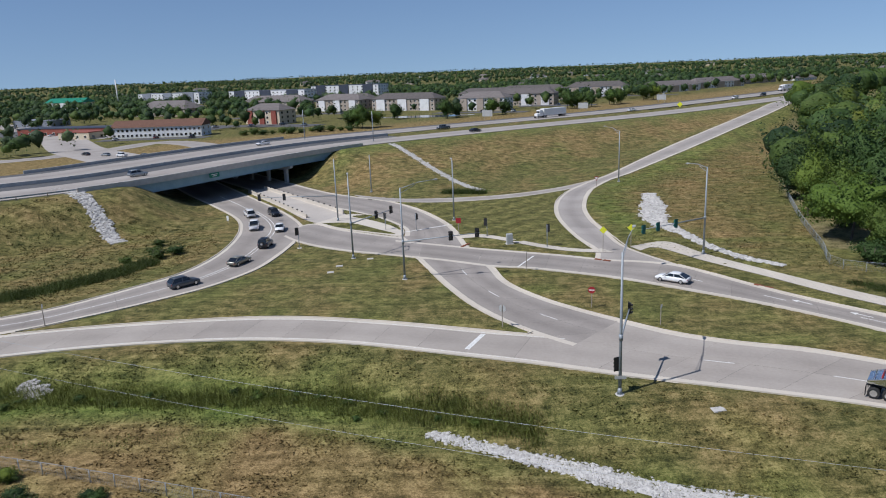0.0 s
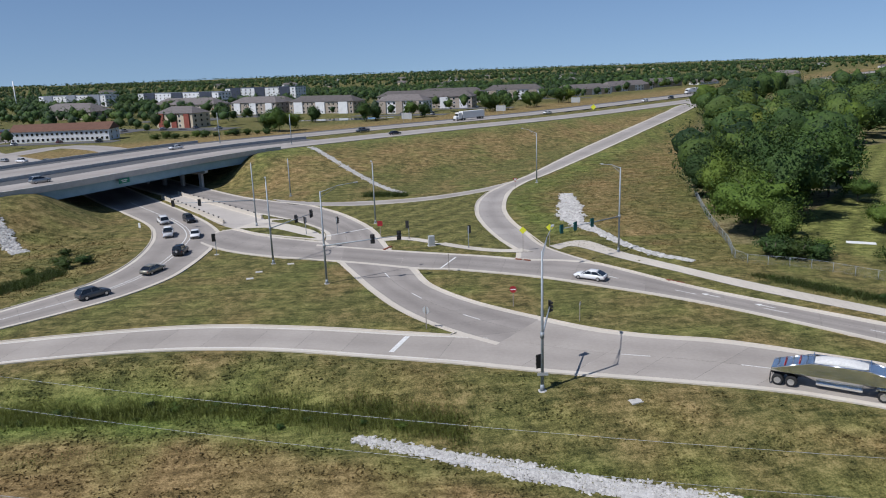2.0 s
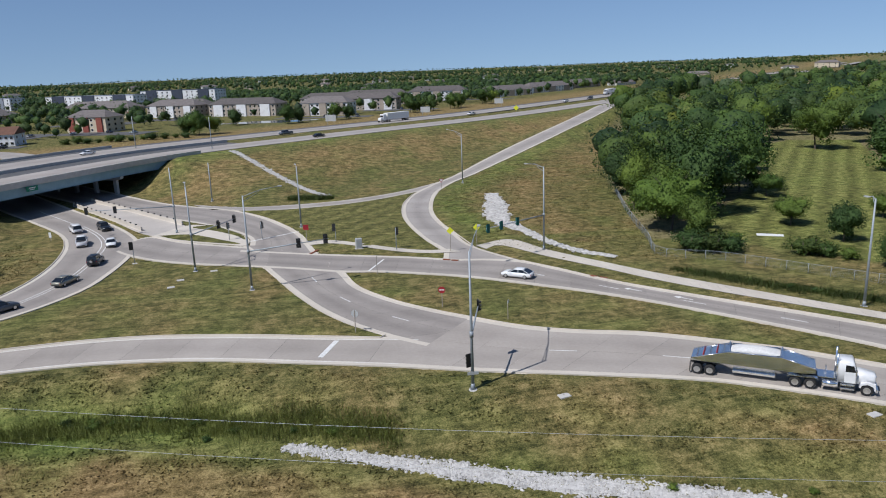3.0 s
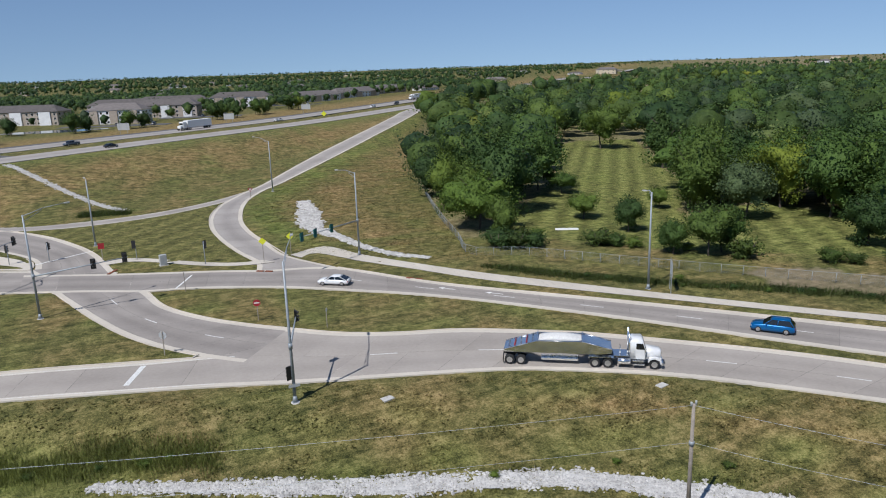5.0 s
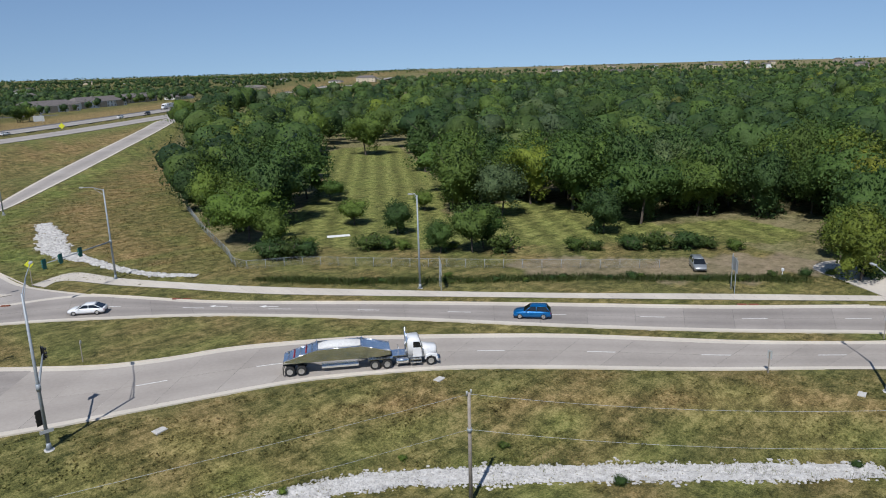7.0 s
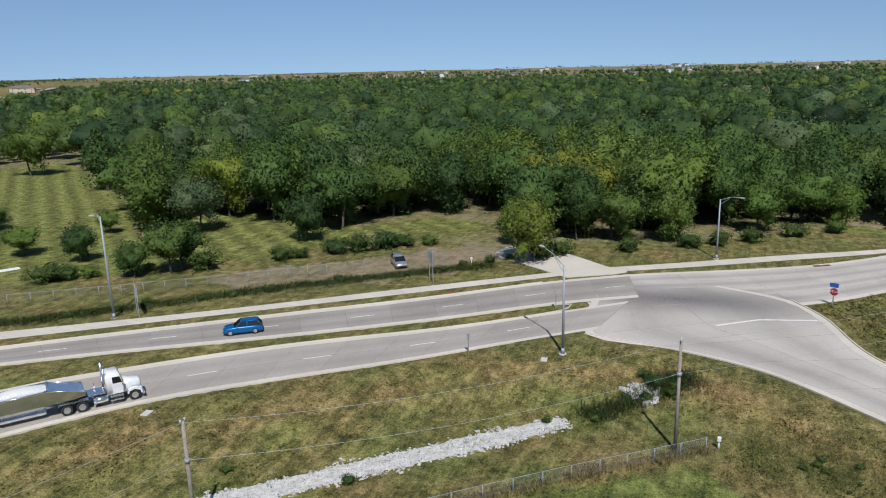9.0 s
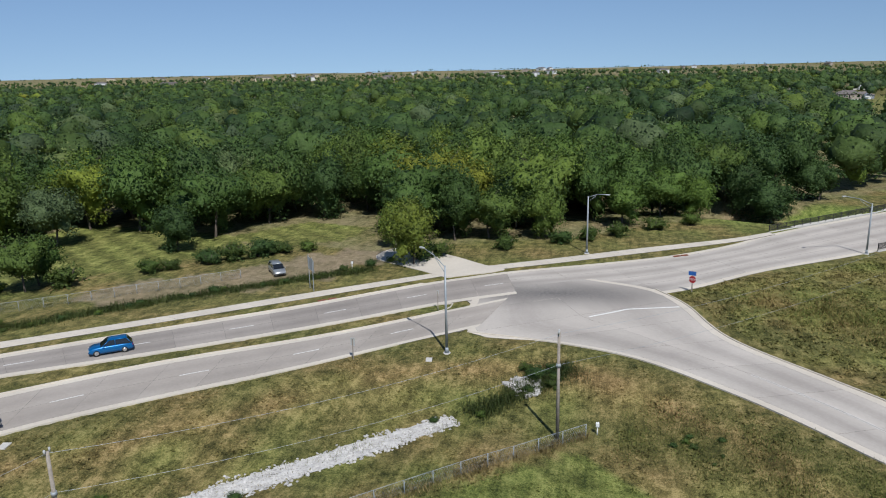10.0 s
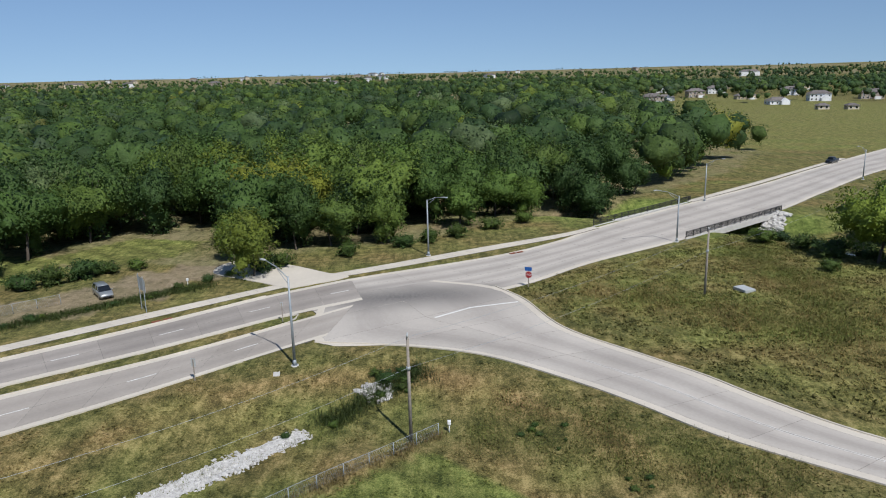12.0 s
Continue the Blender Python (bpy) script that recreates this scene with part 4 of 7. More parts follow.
def beyond(x, y):
    d, _, s = away(x, y, HW[::4])
    town = (s > 0) & (d > 175)
    for bx, by, br in LOTS:
        town &= np.hypot(x - bx, y - by) > br
    thick = rolling(x, y, 160, 9)
    r = np.hypot(x, y)
    houses = inside(x, y, [(590, -160), (900, -255), (1500, -500), (2500, -1000), (2500, -1800), (1000, -900), (560, -340)])
    keep = (r > 700) | (thick > -0.3)
    return (town & keep & (thick > -1.1 + 0.6 * (r < 900))) | (houses & (rolling(x, y, 90, 4) > np.where(r < 780, 0.1, -0.35)))


plant_wood()
for k, x, y, h, w in ((3, 100.2, 144.9, 6.3, 1.0), (1, 164.7, 213.7, 16.9, 0.95), (6, 147.9, 164.4, 18.5, 1.1), (0, 120.3, 120.7, 14.2, 1.15), (4, 111.5, 100.6, 12.5, 1.0), (1, 87.0, 118.5, 5.8, 1.3), (2, 86.9, 104.4, 7.0, 1.0), (2, 82.5, 88.0, 6.0, 1.1),
                      (1, 86.6, 84.0, 9.2, 0.95), (2, 112.1, 75.0, 9.1, 1.05), (0, 125.9, 92.9, 17.5, 1.0), (1, 127.0, 103.9, 16, 0.9), (0, 133, 88.7, 16.9, 1.0), (3, 124.5, 75.2, 15.5, 1.0), (0, 110.4, 31.2, 11.4, 1.0), (2, 132, 122, 15, 1.0), (0, 140, 142, 14, 1.0), (1, 106, 118, 5, 1.0), (0, 90, 84, 8.0, 1.0), (1, 110.1, -66.9, 13.0, 1.0), (1, 106, -72, 10.5, 1.1), (0, 118, -80, 11, 1.0), (1, 127, -84, 12, 1.0), (0, 140, -88, 10, 1.0), (2, 100, -76, 9, 1.0), (1, 112, -78, 12, 1.0)):
    tree(k, x, y, h, 77 * x, w, "single tree standing on the mown lawn" if y > 80 else "")
far_canopy("woodland_middle", "dense green deciduous woodland seen from above", 186, 520, 10.8, 22, 400, 0.022, 2, 3, FAR_LEAVES, in_wood, 8, 20)
far_canopy("woodland_far", "distant green woodland reaching the horizon", 520, 1500, 18, 14, 70, 0.045, 1, 5, FAR_LEAVES, in_wood, 9, 19)
far_canopy("woodland_horizon", "hazy distant woodland on the horizon", 1500, 2700, 44, 8, 20, 0.09, 1, 8, FAR_LEAVES, in_wood, 10, 17)
far_canopy("town_trees", "scattered street trees among the houses", 330, 1300, 13, 12, 36, 0.05, 1, 13, FAR_LEAVES, beyond, 8, 15, 0.6)
far_canopy("town_woodland", "distant trees beyond the town", 1300, 3200, 36, 8, 16, 0.09, 1, 17, FAR_LEAVES, beyond, 10, 17, 0.55)
far_canopy("horizon_groves", "thin lines of trees among fields on the horizon", 2700, 4300, 60, 8, 8, 0.1, 1, 23, FAR_LEAVES, lambda x, y: rolling(x, y, 420, 31) > np.where(y < 1.1 * x, 0.35, -0.6), 8, 15, 0.6)

# ---- things along the road ----
TEAL = surface("teal_signal_housing", (0.0, 0.09, 0.08), (0.01, 0.13, 0.115), 3, 0.5, bump=0)
YELLOW = surface("yellow_sign_sheeting", (0.6, 0.62, 0.02), (0.75, 0.76, 0.04), 3, 0.5, bump=0)
RED = surface("red_sign_sheeting", (0.26, 0.012, 0.016), (0.36, 0.018, 0.024), 3, 0.5, bump=0)
SIGN_BLUE = surface("blue_sign_sheeting", (0.01, 0.08, 0.3), (0.015, 0.1, 0.36), 3, 0.5, bump=0)
SIGN_GREEN = surface("green_sign_sheeting", (0.0, 0.16, 0.09), (0.005, 0.2, 0.115), 3, 0.5, bump=0)
WHITE = surface("white_sheet", (0.68, 0.68, 0.66), (0.8, 0.8, 0.78), 3, 0.5, bump=0)
CABINET = surface("grey_cabinet_paint", (0.35, 0.36, 0.35), (0.45, 0.46, 0.45), 2, 0.5, bump=0)
RUST = surface("rusty_inlet", (0.14, 0.04, 0.02), (0.24, 0.08, 0.04), 4, 0.9)


def height_at(x, y):
    return float(land(np.array([float(x)]), np.array([float(y)]))[0])


def signal_head(parent, place, turn, housing):
    """A three-lamp signal head with visors and back plate, under a part or thing."""
    bm = bmesh.new()
    box(bm, -0.2, -0.12, -0.6, 0.2, 0.12, 0.6, 0.03)
    box(bm, -0.33, 0.1, -0.72, 0.33, 0.125, 0.72)
    for z in (-0.38, 0, 0.38):
        tube(bm, (0, -0.12, z), (0, -0.32, z - 0.03), 0.15, 0.15, 10)
    bm.transform(pose(*place, 0, 0, turn))
    return part("signal_head", bm, housing, parent)


def light_pole(base, high, lamp=None, arm=None, heads=(), label="", housing=None, ped=False):
    """A tapered galvanised pole; lamp: end of its lamp bracket; arm: (root height, end) of a signal mast arm; heads: shares along it."""
    z = height_at(*base)
    ob = thing("street_lamp" if not arm else "traffic_signal", label, "street lamp" if not arm else "traffic light", pose(*base, z), "poles of the junction")
    at = Vector((*base, z))
    bm = bmesh.new()
    tube(bm, (0, 0, 0.2), (0, 0, high), 0.17, 0.1, 12)
    part("pole", bm, GALVANISED, ob)
    bm = bmesh.new()
    tube(bm, (0, 0, -0.3), (0, 0, 0.12), 0.42, 0.42, 14)
    part("footing", bm, PIER, ob, "round concrete footing")
    bm = bmesh.new()
    box(bm, -0.28, -0.28, 0.1, 0.28, 0.28, 0.16)
    tube(bm, (0, 0, 0.15), (0, 0, 0.75), 0.26, 0.18, 10)
    part("base_plate", bm, GALVANISED, ob)
    if lamp:
        end = Vector(lamp) - at
        bm = bmesh.new()
        root = Vector((0, 0, high - 0.15))
        mid = root.lerp(end, 0.5) + Vector((0, 0, 0.25))
        tube(bm, root, mid, 0.055, 0.05, 8), tube(bm, mid, end, 0.05, 0.04, 8)
        tube(bm, root - Vector((0, 0, 0.7)), root.lerp(end, 0.45) + Vector((0, 0, 0.05)), 0.035, 0.03, 6)
        part("bracket", bm, GALVANISED, ob)
        d = (end - root).to_2d().normalized()
        turn = math.degrees(math.atan2(d.y, d.x))
        bm = bmesh.new()
        box(bm, -0.1, -0.17, -0.08, 0.65, 0.17, 0.07, 0.05)
        bm.transform(pose(*end, 0, 0, turn))
        lum = part("luminaire", bm, CABINET, ob)
        bm = bmesh.new()
        box(bm, 0.15, -0.12, -0.11, 0.55, 0.12, -0.075, 0.02)
        bm.transform(pose(*end, 0, 0, turn))
        part("lens", bm, WHITE, lum)
    if arm:
        root, end = Vector((0, 0, arm[0])), Vector(arm[1]) - at
        bm = bmesh.new()
        tube(bm, root, end, 0.12, 0.055, 10)
        mast = part("mast_arm", bm, GALVANISED, ob)
        d = (end - root).to_2d().normalized()
        turn = math.degrees(math.atan2(d.y, d.x))
        for s in heads:
            p = root.lerp(end, s)
            signal_head(mast, (p.x, p.y, p.z), turn + (180 if ped else 0), housing or BLACK)
        bm = bmesh.new()
        tube(bm, root - Vector((0, 0, 0.3)), root + Vector((0, 0, 0.3)), 0.2, 0.2, 10)
        part("clamp", bm, GALVANISED, ob)
    return ob


sig = light_pole((14.0, 64.5), 14.2, (16.9, 73.0, 14.5), (5.9, (16.3, 71.0, 6.7)), (0.9,), "tall galvanised signal pole with lamp beside the near carriageway")
signal_head(sig, (-0.35, 0.1, 3.2), 200, BLACK)
bm = bmesh.new()
box(bm, -0.55, -0.03, 1.75, 0.55, 0.03, 2.05)
bm.transform(pose(0, -0.2, 0))
part("plate", bm, CABINET, sig)
light_pole((-10.1, 105.8), 14.2, (-5.2, 108.8, 14.8), (5.95, (1.6, 106.2, 6.9)), (0.62, 0.96), "galvanised signal pole with a mast arm on the grass island")
light_pole((-20.1, 119.6), 14.0, (-20.5, 121.8, 14.4), (6.2, (-13.9, 128.5, 6.7)), (0.6, 0.97), "galvanised signal pole with short mast arm by the turning lanes")
light_pole((-28.3, 152.1), 13.5, None, (5.6, (-45.6, 153.2, 5.6)), (0.66, 0.98), "signal pole with a long mast arm on the refuge")
light_pole((37.9, 115.1), 14.3, (36.2, 119.0, 14.4), (6.1, (26.2, 108.0, 6.1)), (0.48, 0.76, 0.98), "signal pole with teal heads beside the sidewalk", TEAL)
light_pole((-3.2, 149.0), 12.7, (-3.4, 150.2, 12.9), label="plain galvanised lamp pole in the striped lawn")
light_pole((-25.6, 188.1), 9.8, label="slim galvanised pole beside the slip lane")
light_pole((40.0, 192.2), 13.4, (37.6, 199.0, 14.2), label="tall lamp pole on the entrance ramp's verge")
light_pole((66.4, 75.0), 13.7, (66.2, 75.8, 13.8), label="tall galvanised lamp pole beside the sidewalk")
light_pole((74.1, 17.0), 10.2, (76.6, 20.0, 11.4), label="galvanised street lamp at the junction corner")
light_pole((121.0, 3.2), 9.8, (119.6, 0.3, 10.4), label="galvanised street lamp at the wood's edge")
light_pole((126.9, -41.4), 8.4, (124.0, -36.5, 10.0), label="galvanised street lamp near the creek bridge")
light_pole((165.9, -60.1), 8.8, (163.0, -62.5, 10.2), label="galvanised street lamp past the creek bridge")
light_pole((191.5, -111.2), 8.0, (189.5, -108.0, 9.2), label="distant galvanised street lamp on the road")
light_pole((-32.2, 250.0), 10.4, label="slim lamp pole on the highway bank")
light_pole((-60, 268), 11, label="lamp pole on the far highway verge")


def post_signal(x, y, high, turn, label):
    ob = thing("pedestal_signal", label, "traffic light", pose(x, y, height_at(x, y), 0, 0, turn), "pedestal signals")
    bm = bmesh.new()
    tube(bm, (0, 0, -0.2), (0, 0, high), 0.07, 0.06, 8)
    part("post", bm, GALVANISED, ob)
    signal_head(ob, (0.25, 0, high - 0.65), 0, BLACK)
    bm = bmesh.new()
    box(bm, -0.4, -0.4, -0.2, 0.4, 0.4, 0.1, 0.03)
    part("footing", bm, PIER, ob)
    return ob


for x, y, h, t in ((-31.4, 128.3, 3.9, 200), (-16.8, 141.3, 3.6, 120), (-10.6, 140.4, 3.4, 60), (13.5, 123.4, 4.0, 30), (3.3, 133.3, 3.4, 160)):
    post_signal(x, y, h, t, "short signal post with a black head on the grass")


def sign(x, y, high, shape, turn, face, label, size=0.75, posts=1, post_mat=None, z=None, word=""):
    """A road sign on one or two posts, with a word or a bar on it."""
    ob = thing("road_sign", label, "road sign", pose(x, y, height_at(x, y) if z is None else z, 0, 0, turn), "road signs")
    for k in range(posts):
        bm = bmesh.new()
        px = 0 if posts == 1 else (-0.5 + k) * size * 0.8
        box(bm, px - 0.05, -0.02, -0.3, px + 0.05, 0.06, high, 0.01)
        part("post", bm, post_mat or WOOD_GREY, ob)
    s = size / 2
    outlines = {"diamond": [(0, -1.35), (1.35, 0), (0, 1.35), (-1.35, 0)], "square": [(-1, -1), (1, -1), (1, 1), (-1, 1)], "plate": [(-1.3, -0.7), (1.3, -0.7), (1.3, 0.7), (-1.3, 0.7)],
                "octagon": [(math.cos(a) * 1.08, math.sin(a) * 1.08) for a in [radians(22.5 + 45 * k) for k in range(8)]], "yield": [(0, -1.1), (1.15, 0.9), (-1.15, 0.9)], "tall": [(-0.7, -1.3), (0.7, -1.3), (0.7, 1.3), (-0.7, 1.3)]}
    bm = bmesh.new()
    prism(bm, [(u * s, high - s + w * s) for u, w in outlines[shape]], -0.045, -0.025)
    panel = part("panel", bm, face, ob)
    if word:
        text = bpy.data.curves.new("lettering", "FONT")
        text.body, text.size, text.align_x, text.align_y, text.extrude = word, size * 0.42, "CENTER", "CENTER", 0.002
        text.materials.append(WHITE)
        letters = new("lettering", text)
        letters.parent = panel
        letters.matrix_local = pose(0, -0.05, high - s, 90, 0, 0)
    elif shape in ("octagon", "yield"):
        bm = bmesh.new()
        k = 0.62 if shape == "yield" else 1.0
        if shape == "octagon":
            box(bm, -s * 0.75, -0.052, high - s - 0.07, s * 0.75, -0.046, high - s + 0.07)
        else:
            prism(bm, [(u * s * 0.6, high - s + w * s * 0.6 + 0.03) for u, w in outlines[shape]], -0.052, -0.046)
        part("bar", bm, WHITE, panel)
    return ob


sign(15.6, 90.0, 2.9, "octagon", -15, RED, "red do-not-enter sign on a wooden post in the median", 0.9)
sign(-2.1, 135.6, 3.2, "square", -5, RED, "red and white sign on a post at the kerb", 1.0)
sign(3.7, 83.6, 2.9, "octagon", 150, CABINET, "round grey sign back on a wooden post", 0.9)
sign(8.7, 108.4, 3.0, "tall", 95, CABINET, "small grey sign on a post at the median's nose", 0.6)
sign(22.7, 83.0, 2.6, "plate", 60, WHITE, "narrow white plate on a wooden post", 0.5)
sign(22.4, 119.0, 4.2, "diamond", -12, YELLOW, "yellow-green diamond warning sign on a post", 0.95)
sign(27.5, 121.0, 4.0, "diamond", -12, YELLOW, "yellow-green diamond warning sign beside the path", 0.95)
sign(33, 186, 2.6, "yield", -5, RED, "red and white yield sign at the ramp merge", 1.1)
sign(-56.7, 89.0, 3.0, "tall", 95, WHITE, "slim sign post on the paved nose", 0.4)
sign(-52.9, 153.8, 1.6, "tall", -20, WHITE, "small white sign on the bank beside the ramp", 0.8)
sign(70.6, 26.8, 2.4, "tall", 85, CABINET, "grey sign back on a post beside the verge", 0.7)
sign(88.5, 21.4, 2.6, "tall", 95, CABINET, "grey sign post at the median's end", 0.4)
sign(101.5, -11.8, 2.3, "octagon", -110, RED, "red stop sign with white lettering at the corner", 0.95, word="STOP")
sign(101.5, -11.75, 3.1, "plate", -110, SIGN_BLUE, "blue street name plate above a stop sign", 0.8)
for x, y, t, h in ((68.4, 72.8, 52, 4.6), (94.2, 41.6, 38, 5.2)):
    sign(x, y, h, "plate", t, CABINET, "large grey road sign seen edge-on, on two steel posts", 2.6, 2, GALVANISED)
sign(103, 358, 3, "diamond", -20, YELLOW, "yellow diamond warning sign beside the highway", 2.0, z=7.8)
for k in range(3):
    sign(10 + 52 * k, 350 + 42 * k, 5.5, "plate", 150, CABINET, "grey highway sign back on two posts", 4.2, 2, GALVANISED)

bm = bmesh.new()
box(bm, -1.7, -0.06, -0.6, 1.7, 0.06, 0.6, 0.02)
_i = int(SPAN[0] + 0.42 * (SPAN[-1] - SPAN[0]))
_n = sideways(HW)[_i]
ob = part("bridge_sign", bm, SIGN_GREEN)
ob.matrix_world = pose(*(HW[_i] - _n * 0.75), HIGHWAY_Z - 1.2, 0, 0, math.degrees(math.atan2(-_n[0], _n[1])))
tagged(ob, "green street sign fixed to the bridge girder", "sign")
bm = bmesh.new()
for z, w in ((0.18, 1.0), (-0.22, 0.7)):
    box(bm, -w, -0.075, z - 0.1, w, -0.065, z + 0.1)
part("bar", bm, WHITE, ob)


def cabinet(x, y, turn):
    ob = thing("signal_cabinet", "grey metal signal cabinet on a concrete base in the lawn", "cabinet", pose(x, y, height_at(x, y), 0, 0, turn))
    bm = bmesh.new()
    box(bm, -0.55, -0.4, 0.15, 0.55, 0.4, 1.9, 0.04)
    body = part("body", bm, CABINET, ob)
    bm = bmesh.new()
    box(bm, -0.5, -0.425, 0.25, 0.5, -0.4, 1.8, 0.01)
    part("door", bm, CABINET, body)
    bm = bmesh.new()
    box(bm, -0.7, -0.55, -0.2, 0.7, 0.55, 0.15, 0.02)
    part("plinth", bm, PIER, ob)


cabinet(7.1, 126.4, 10)


def inlet(x, y, turn, label="rust-red storm inlet in the kerb"):
    ob = thing("storm_inlet", label, "drain", pose(x, y, 0.02, 0, 0, turn), "storm inlets")
    for k in (-0.75, 0.75):
        bm = bmesh.new()
        box(bm, k - 0.6, -0.25, 0.0, k + 0.6, 0.25, 0.12, 0.03)
        part("grate", bm, RUST, ob)


for x, y, t in ((21.3, 113.4, -35), (40.4, 96.9, -53), (90, 37.6, -50), (121.5, -12.0, -60), (-0.8, 126.5, 60)):
    inlet(x, y, t)


def slab_lid(x, y, s, label):
    bm = bmesh.new()
    box(bm, -s, -s * 0.7, -0.2, s, s * 0.7, 0.12, 0.04)
    ob = part("concrete_slab", bm, PIER)
    ob.matrix_world = pose(x, y, height_at(x, y) + 0.02, 0, 0, 20 * s)
    tagged(ob, label, "manhole")


slab_lid(22.2, 61.0, 0.6, "pale concrete utility box lid in the dry grass")
slab_lid(46.8, 50.2, 0.55, "pale concrete inlet lid in the verge")
slab_lid(72.2, 18.6, 0.5, "pale concrete lid in the verge near the lamp")
for x, y in ((-22.5, 111.0), (-21.7, 114.7), (-17.1, 118.8)):
    slab_lid(x, y, 0.55, "small pale utility lid set in the island lawn")


def utility_pole(x, y, z, high, label):
    ob = thing("utility_pole", label, "utility pole", pose(x, y, z), "wooden utility poles")
    bm = bmesh.new()
    tube(bm, (0, 0, -0.5), (0, 0, high), 0.17, 0.12, 12)
    part("pole", bm, WOOD_GREY, ob)
    for k in (-0.22, 0.22):
        bm = bmesh.new()
        tube(bm, (k, 0, high - 0.12), (k, 0, high + 0.2), 0.05, 0.08, 8)
        part("insulator", bm, CABINET, ob)
    bm = bmesh.new()
    tube(bm, (0, 0, high - 3.2), (0, 0, high - 2.9), 0.2, 0.2, 8)
    part("clamp", bm, GALVANISED, ob)
    return Vector((x, y, z + high))


P1 = utility_pole(35.6, 34.8, height_at(35.6, 34.8), 9.3, "grey wooden utility pole in the ditch verge")
P2 = utility_pole(60.0, 3.7, height_at(60, 3.7), 10.2, "grey wooden utility pole beside a wire fence")
P3 = utility_pole(95.5, -35.4, height_at(95.5, -35.4), 9.4, "grey wooden utility pole in rough grass")


def wire(a, b, sag=1.0):
    bm = bmesh.new()
    a, b = Vector(a), Vector(b)
    pts = [a.lerp(b, k / 14) - Vector((0, 0, sag * 4 * (k / 14) * (1 - k / 14))) for k in range(15)]
    out = (b - a).cross(Vector((0, 0, 1))).normalized() * 0.011
    rings = [[bm.verts.new(p + o) for o in (out, Vector((0, 0, 0.011)), -out, Vector((0, 0, -0.011)))] for p in pts]
    for r, q in zip(rings, rings[1:]):
        for k in range(4):
            bm.faces.new((r[k], r[(k + 1) % 4], q[(k + 1) % 4], q[k]))
    tagged(part("overhead_wire", bm, GALVANISED), "thin grey overhead wire sagging between wooden poles", "wire", "overhead wires")


for dz in (-0.1, -3.0):
    up = Vector((0, 0, dz))
    wire(P1 + up, P2 + up)
    wire(P1 + up, Vector((-92, 84, 8.6)) + up * 1.1, 2.0)
    wire(P2 + up, P3 + up)
    wire(P3 + up, Vector((160, -95, 7)) + up)


def fence(points, high, label, mat, post_mat, gap=2.6, mesh=0.22):
    """A wire fence: posts, top rail, and a net of thin wires."""
    line = curve(points, gap)
    z = land(line[:, 0], line[:, 1])
    ob = thing("fence", label, "fence")
    net = bmesh.new()
    for i, (p, h) in enumerate(zip(line, z)):
        bm = bmesh.new()
        tube(bm, (*p, h - 0.2), (*p, h + high), 0.04, 0.04, 6)
        part("post", bm, post_mat, ob)
        if i:
            a, b = Vector((*line[i - 1], z[i - 1])), Vector((*p, h))
            bm = bmesh.new()
            tube(bm, a + Vector((0, 0, high)), b + Vector((0, 0, high)), 0.022, 0.022, 6)
            part("rail", bm, post_mat, ob)
            n = int(gap / mesh)
            for k in range(n):
                for s in (0, 1):
                    u, v = a.lerp(b, (k + s * 0.98) / n), a.lerp(b, (k + 1 - s * 0.98) / n)
                    for m in range(3):
                        tube(net, u + Vector((0, 0, high * m / 3)), v + Vector((0, 0, high * (m + 1) / 3)), 0.006, 0.006, 3)
    part("net", net, mat, ob)


fence([(72, 164), (63.2, 137), (57.3, 116), (54.2, 105), (61.8, 99.5), (71.2, 87.3), (82.4, 73.1), (98, 55)], 1.5, "galvanised chain-link fence around the wooded lot", GALVANISED, GALVANISED, 3.0, 0.3)
fence([(60.8, 1.2), (55.6, 7.2), (50.2, 13.3), (42, 22), (32, 31)], 1.3, "sagging wire fence along a mown lot", GALVANISED, GALVANISED)
fence([(-60, 60), (-42, 55.8), (-25, 50.7), (-10, 46)], 1.3, "low wire fence in tall weeds", GALVANISED, GALVANISED)


def railing(a, b, label):
    """A black bar railing on a concrete plinth."""
    a, b = Vector(a), Vector(b)
    d = b - a
    ob = thing("bridge_railing", label, "railing", pose(a.x, a.y, a.z, 0, 0, math.degrees(math.atan2(d.y, d.x))), "railings of the creek bridge")
    n = d.length
    bm = bmesh.new()
    box(bm, 0, -0.2, -0.9, n, 0.2, 0.1)
    part("plinth", bm, PIER, ob)
    for z in (0.45, 1.4):
        bm = bmesh.new()
        box(bm, 0, -0.03, z - 0.03, n, 0.03, z + 0.03)
        part("rail", bm, BLACK, ob)
    me_post, me_bar = bmesh.new(), bmesh.new()
    box(me_post, -0.05, -0.05, 0.2, 0.05, 0.05, 1.48)
    box(me_bar, -0.02, -0.02, 0.45, 0.02, 0.02, 1.4)
    first, bar = part("post", me_post, BLACK, ob), part("baluster", me_bar, BLACK, ob)
    for k in range(1, int(n / 2.4) + 1):
        c = first.copy()
        scene.collection.objects.link(c)
        c.location.x = min(k * 2.4, n)
    for k in range(1, int(n / 0.15)):
        c = bar.copy()
        scene.collection.objects.link(c)
        c.location.x = k * 0.15
    return ob


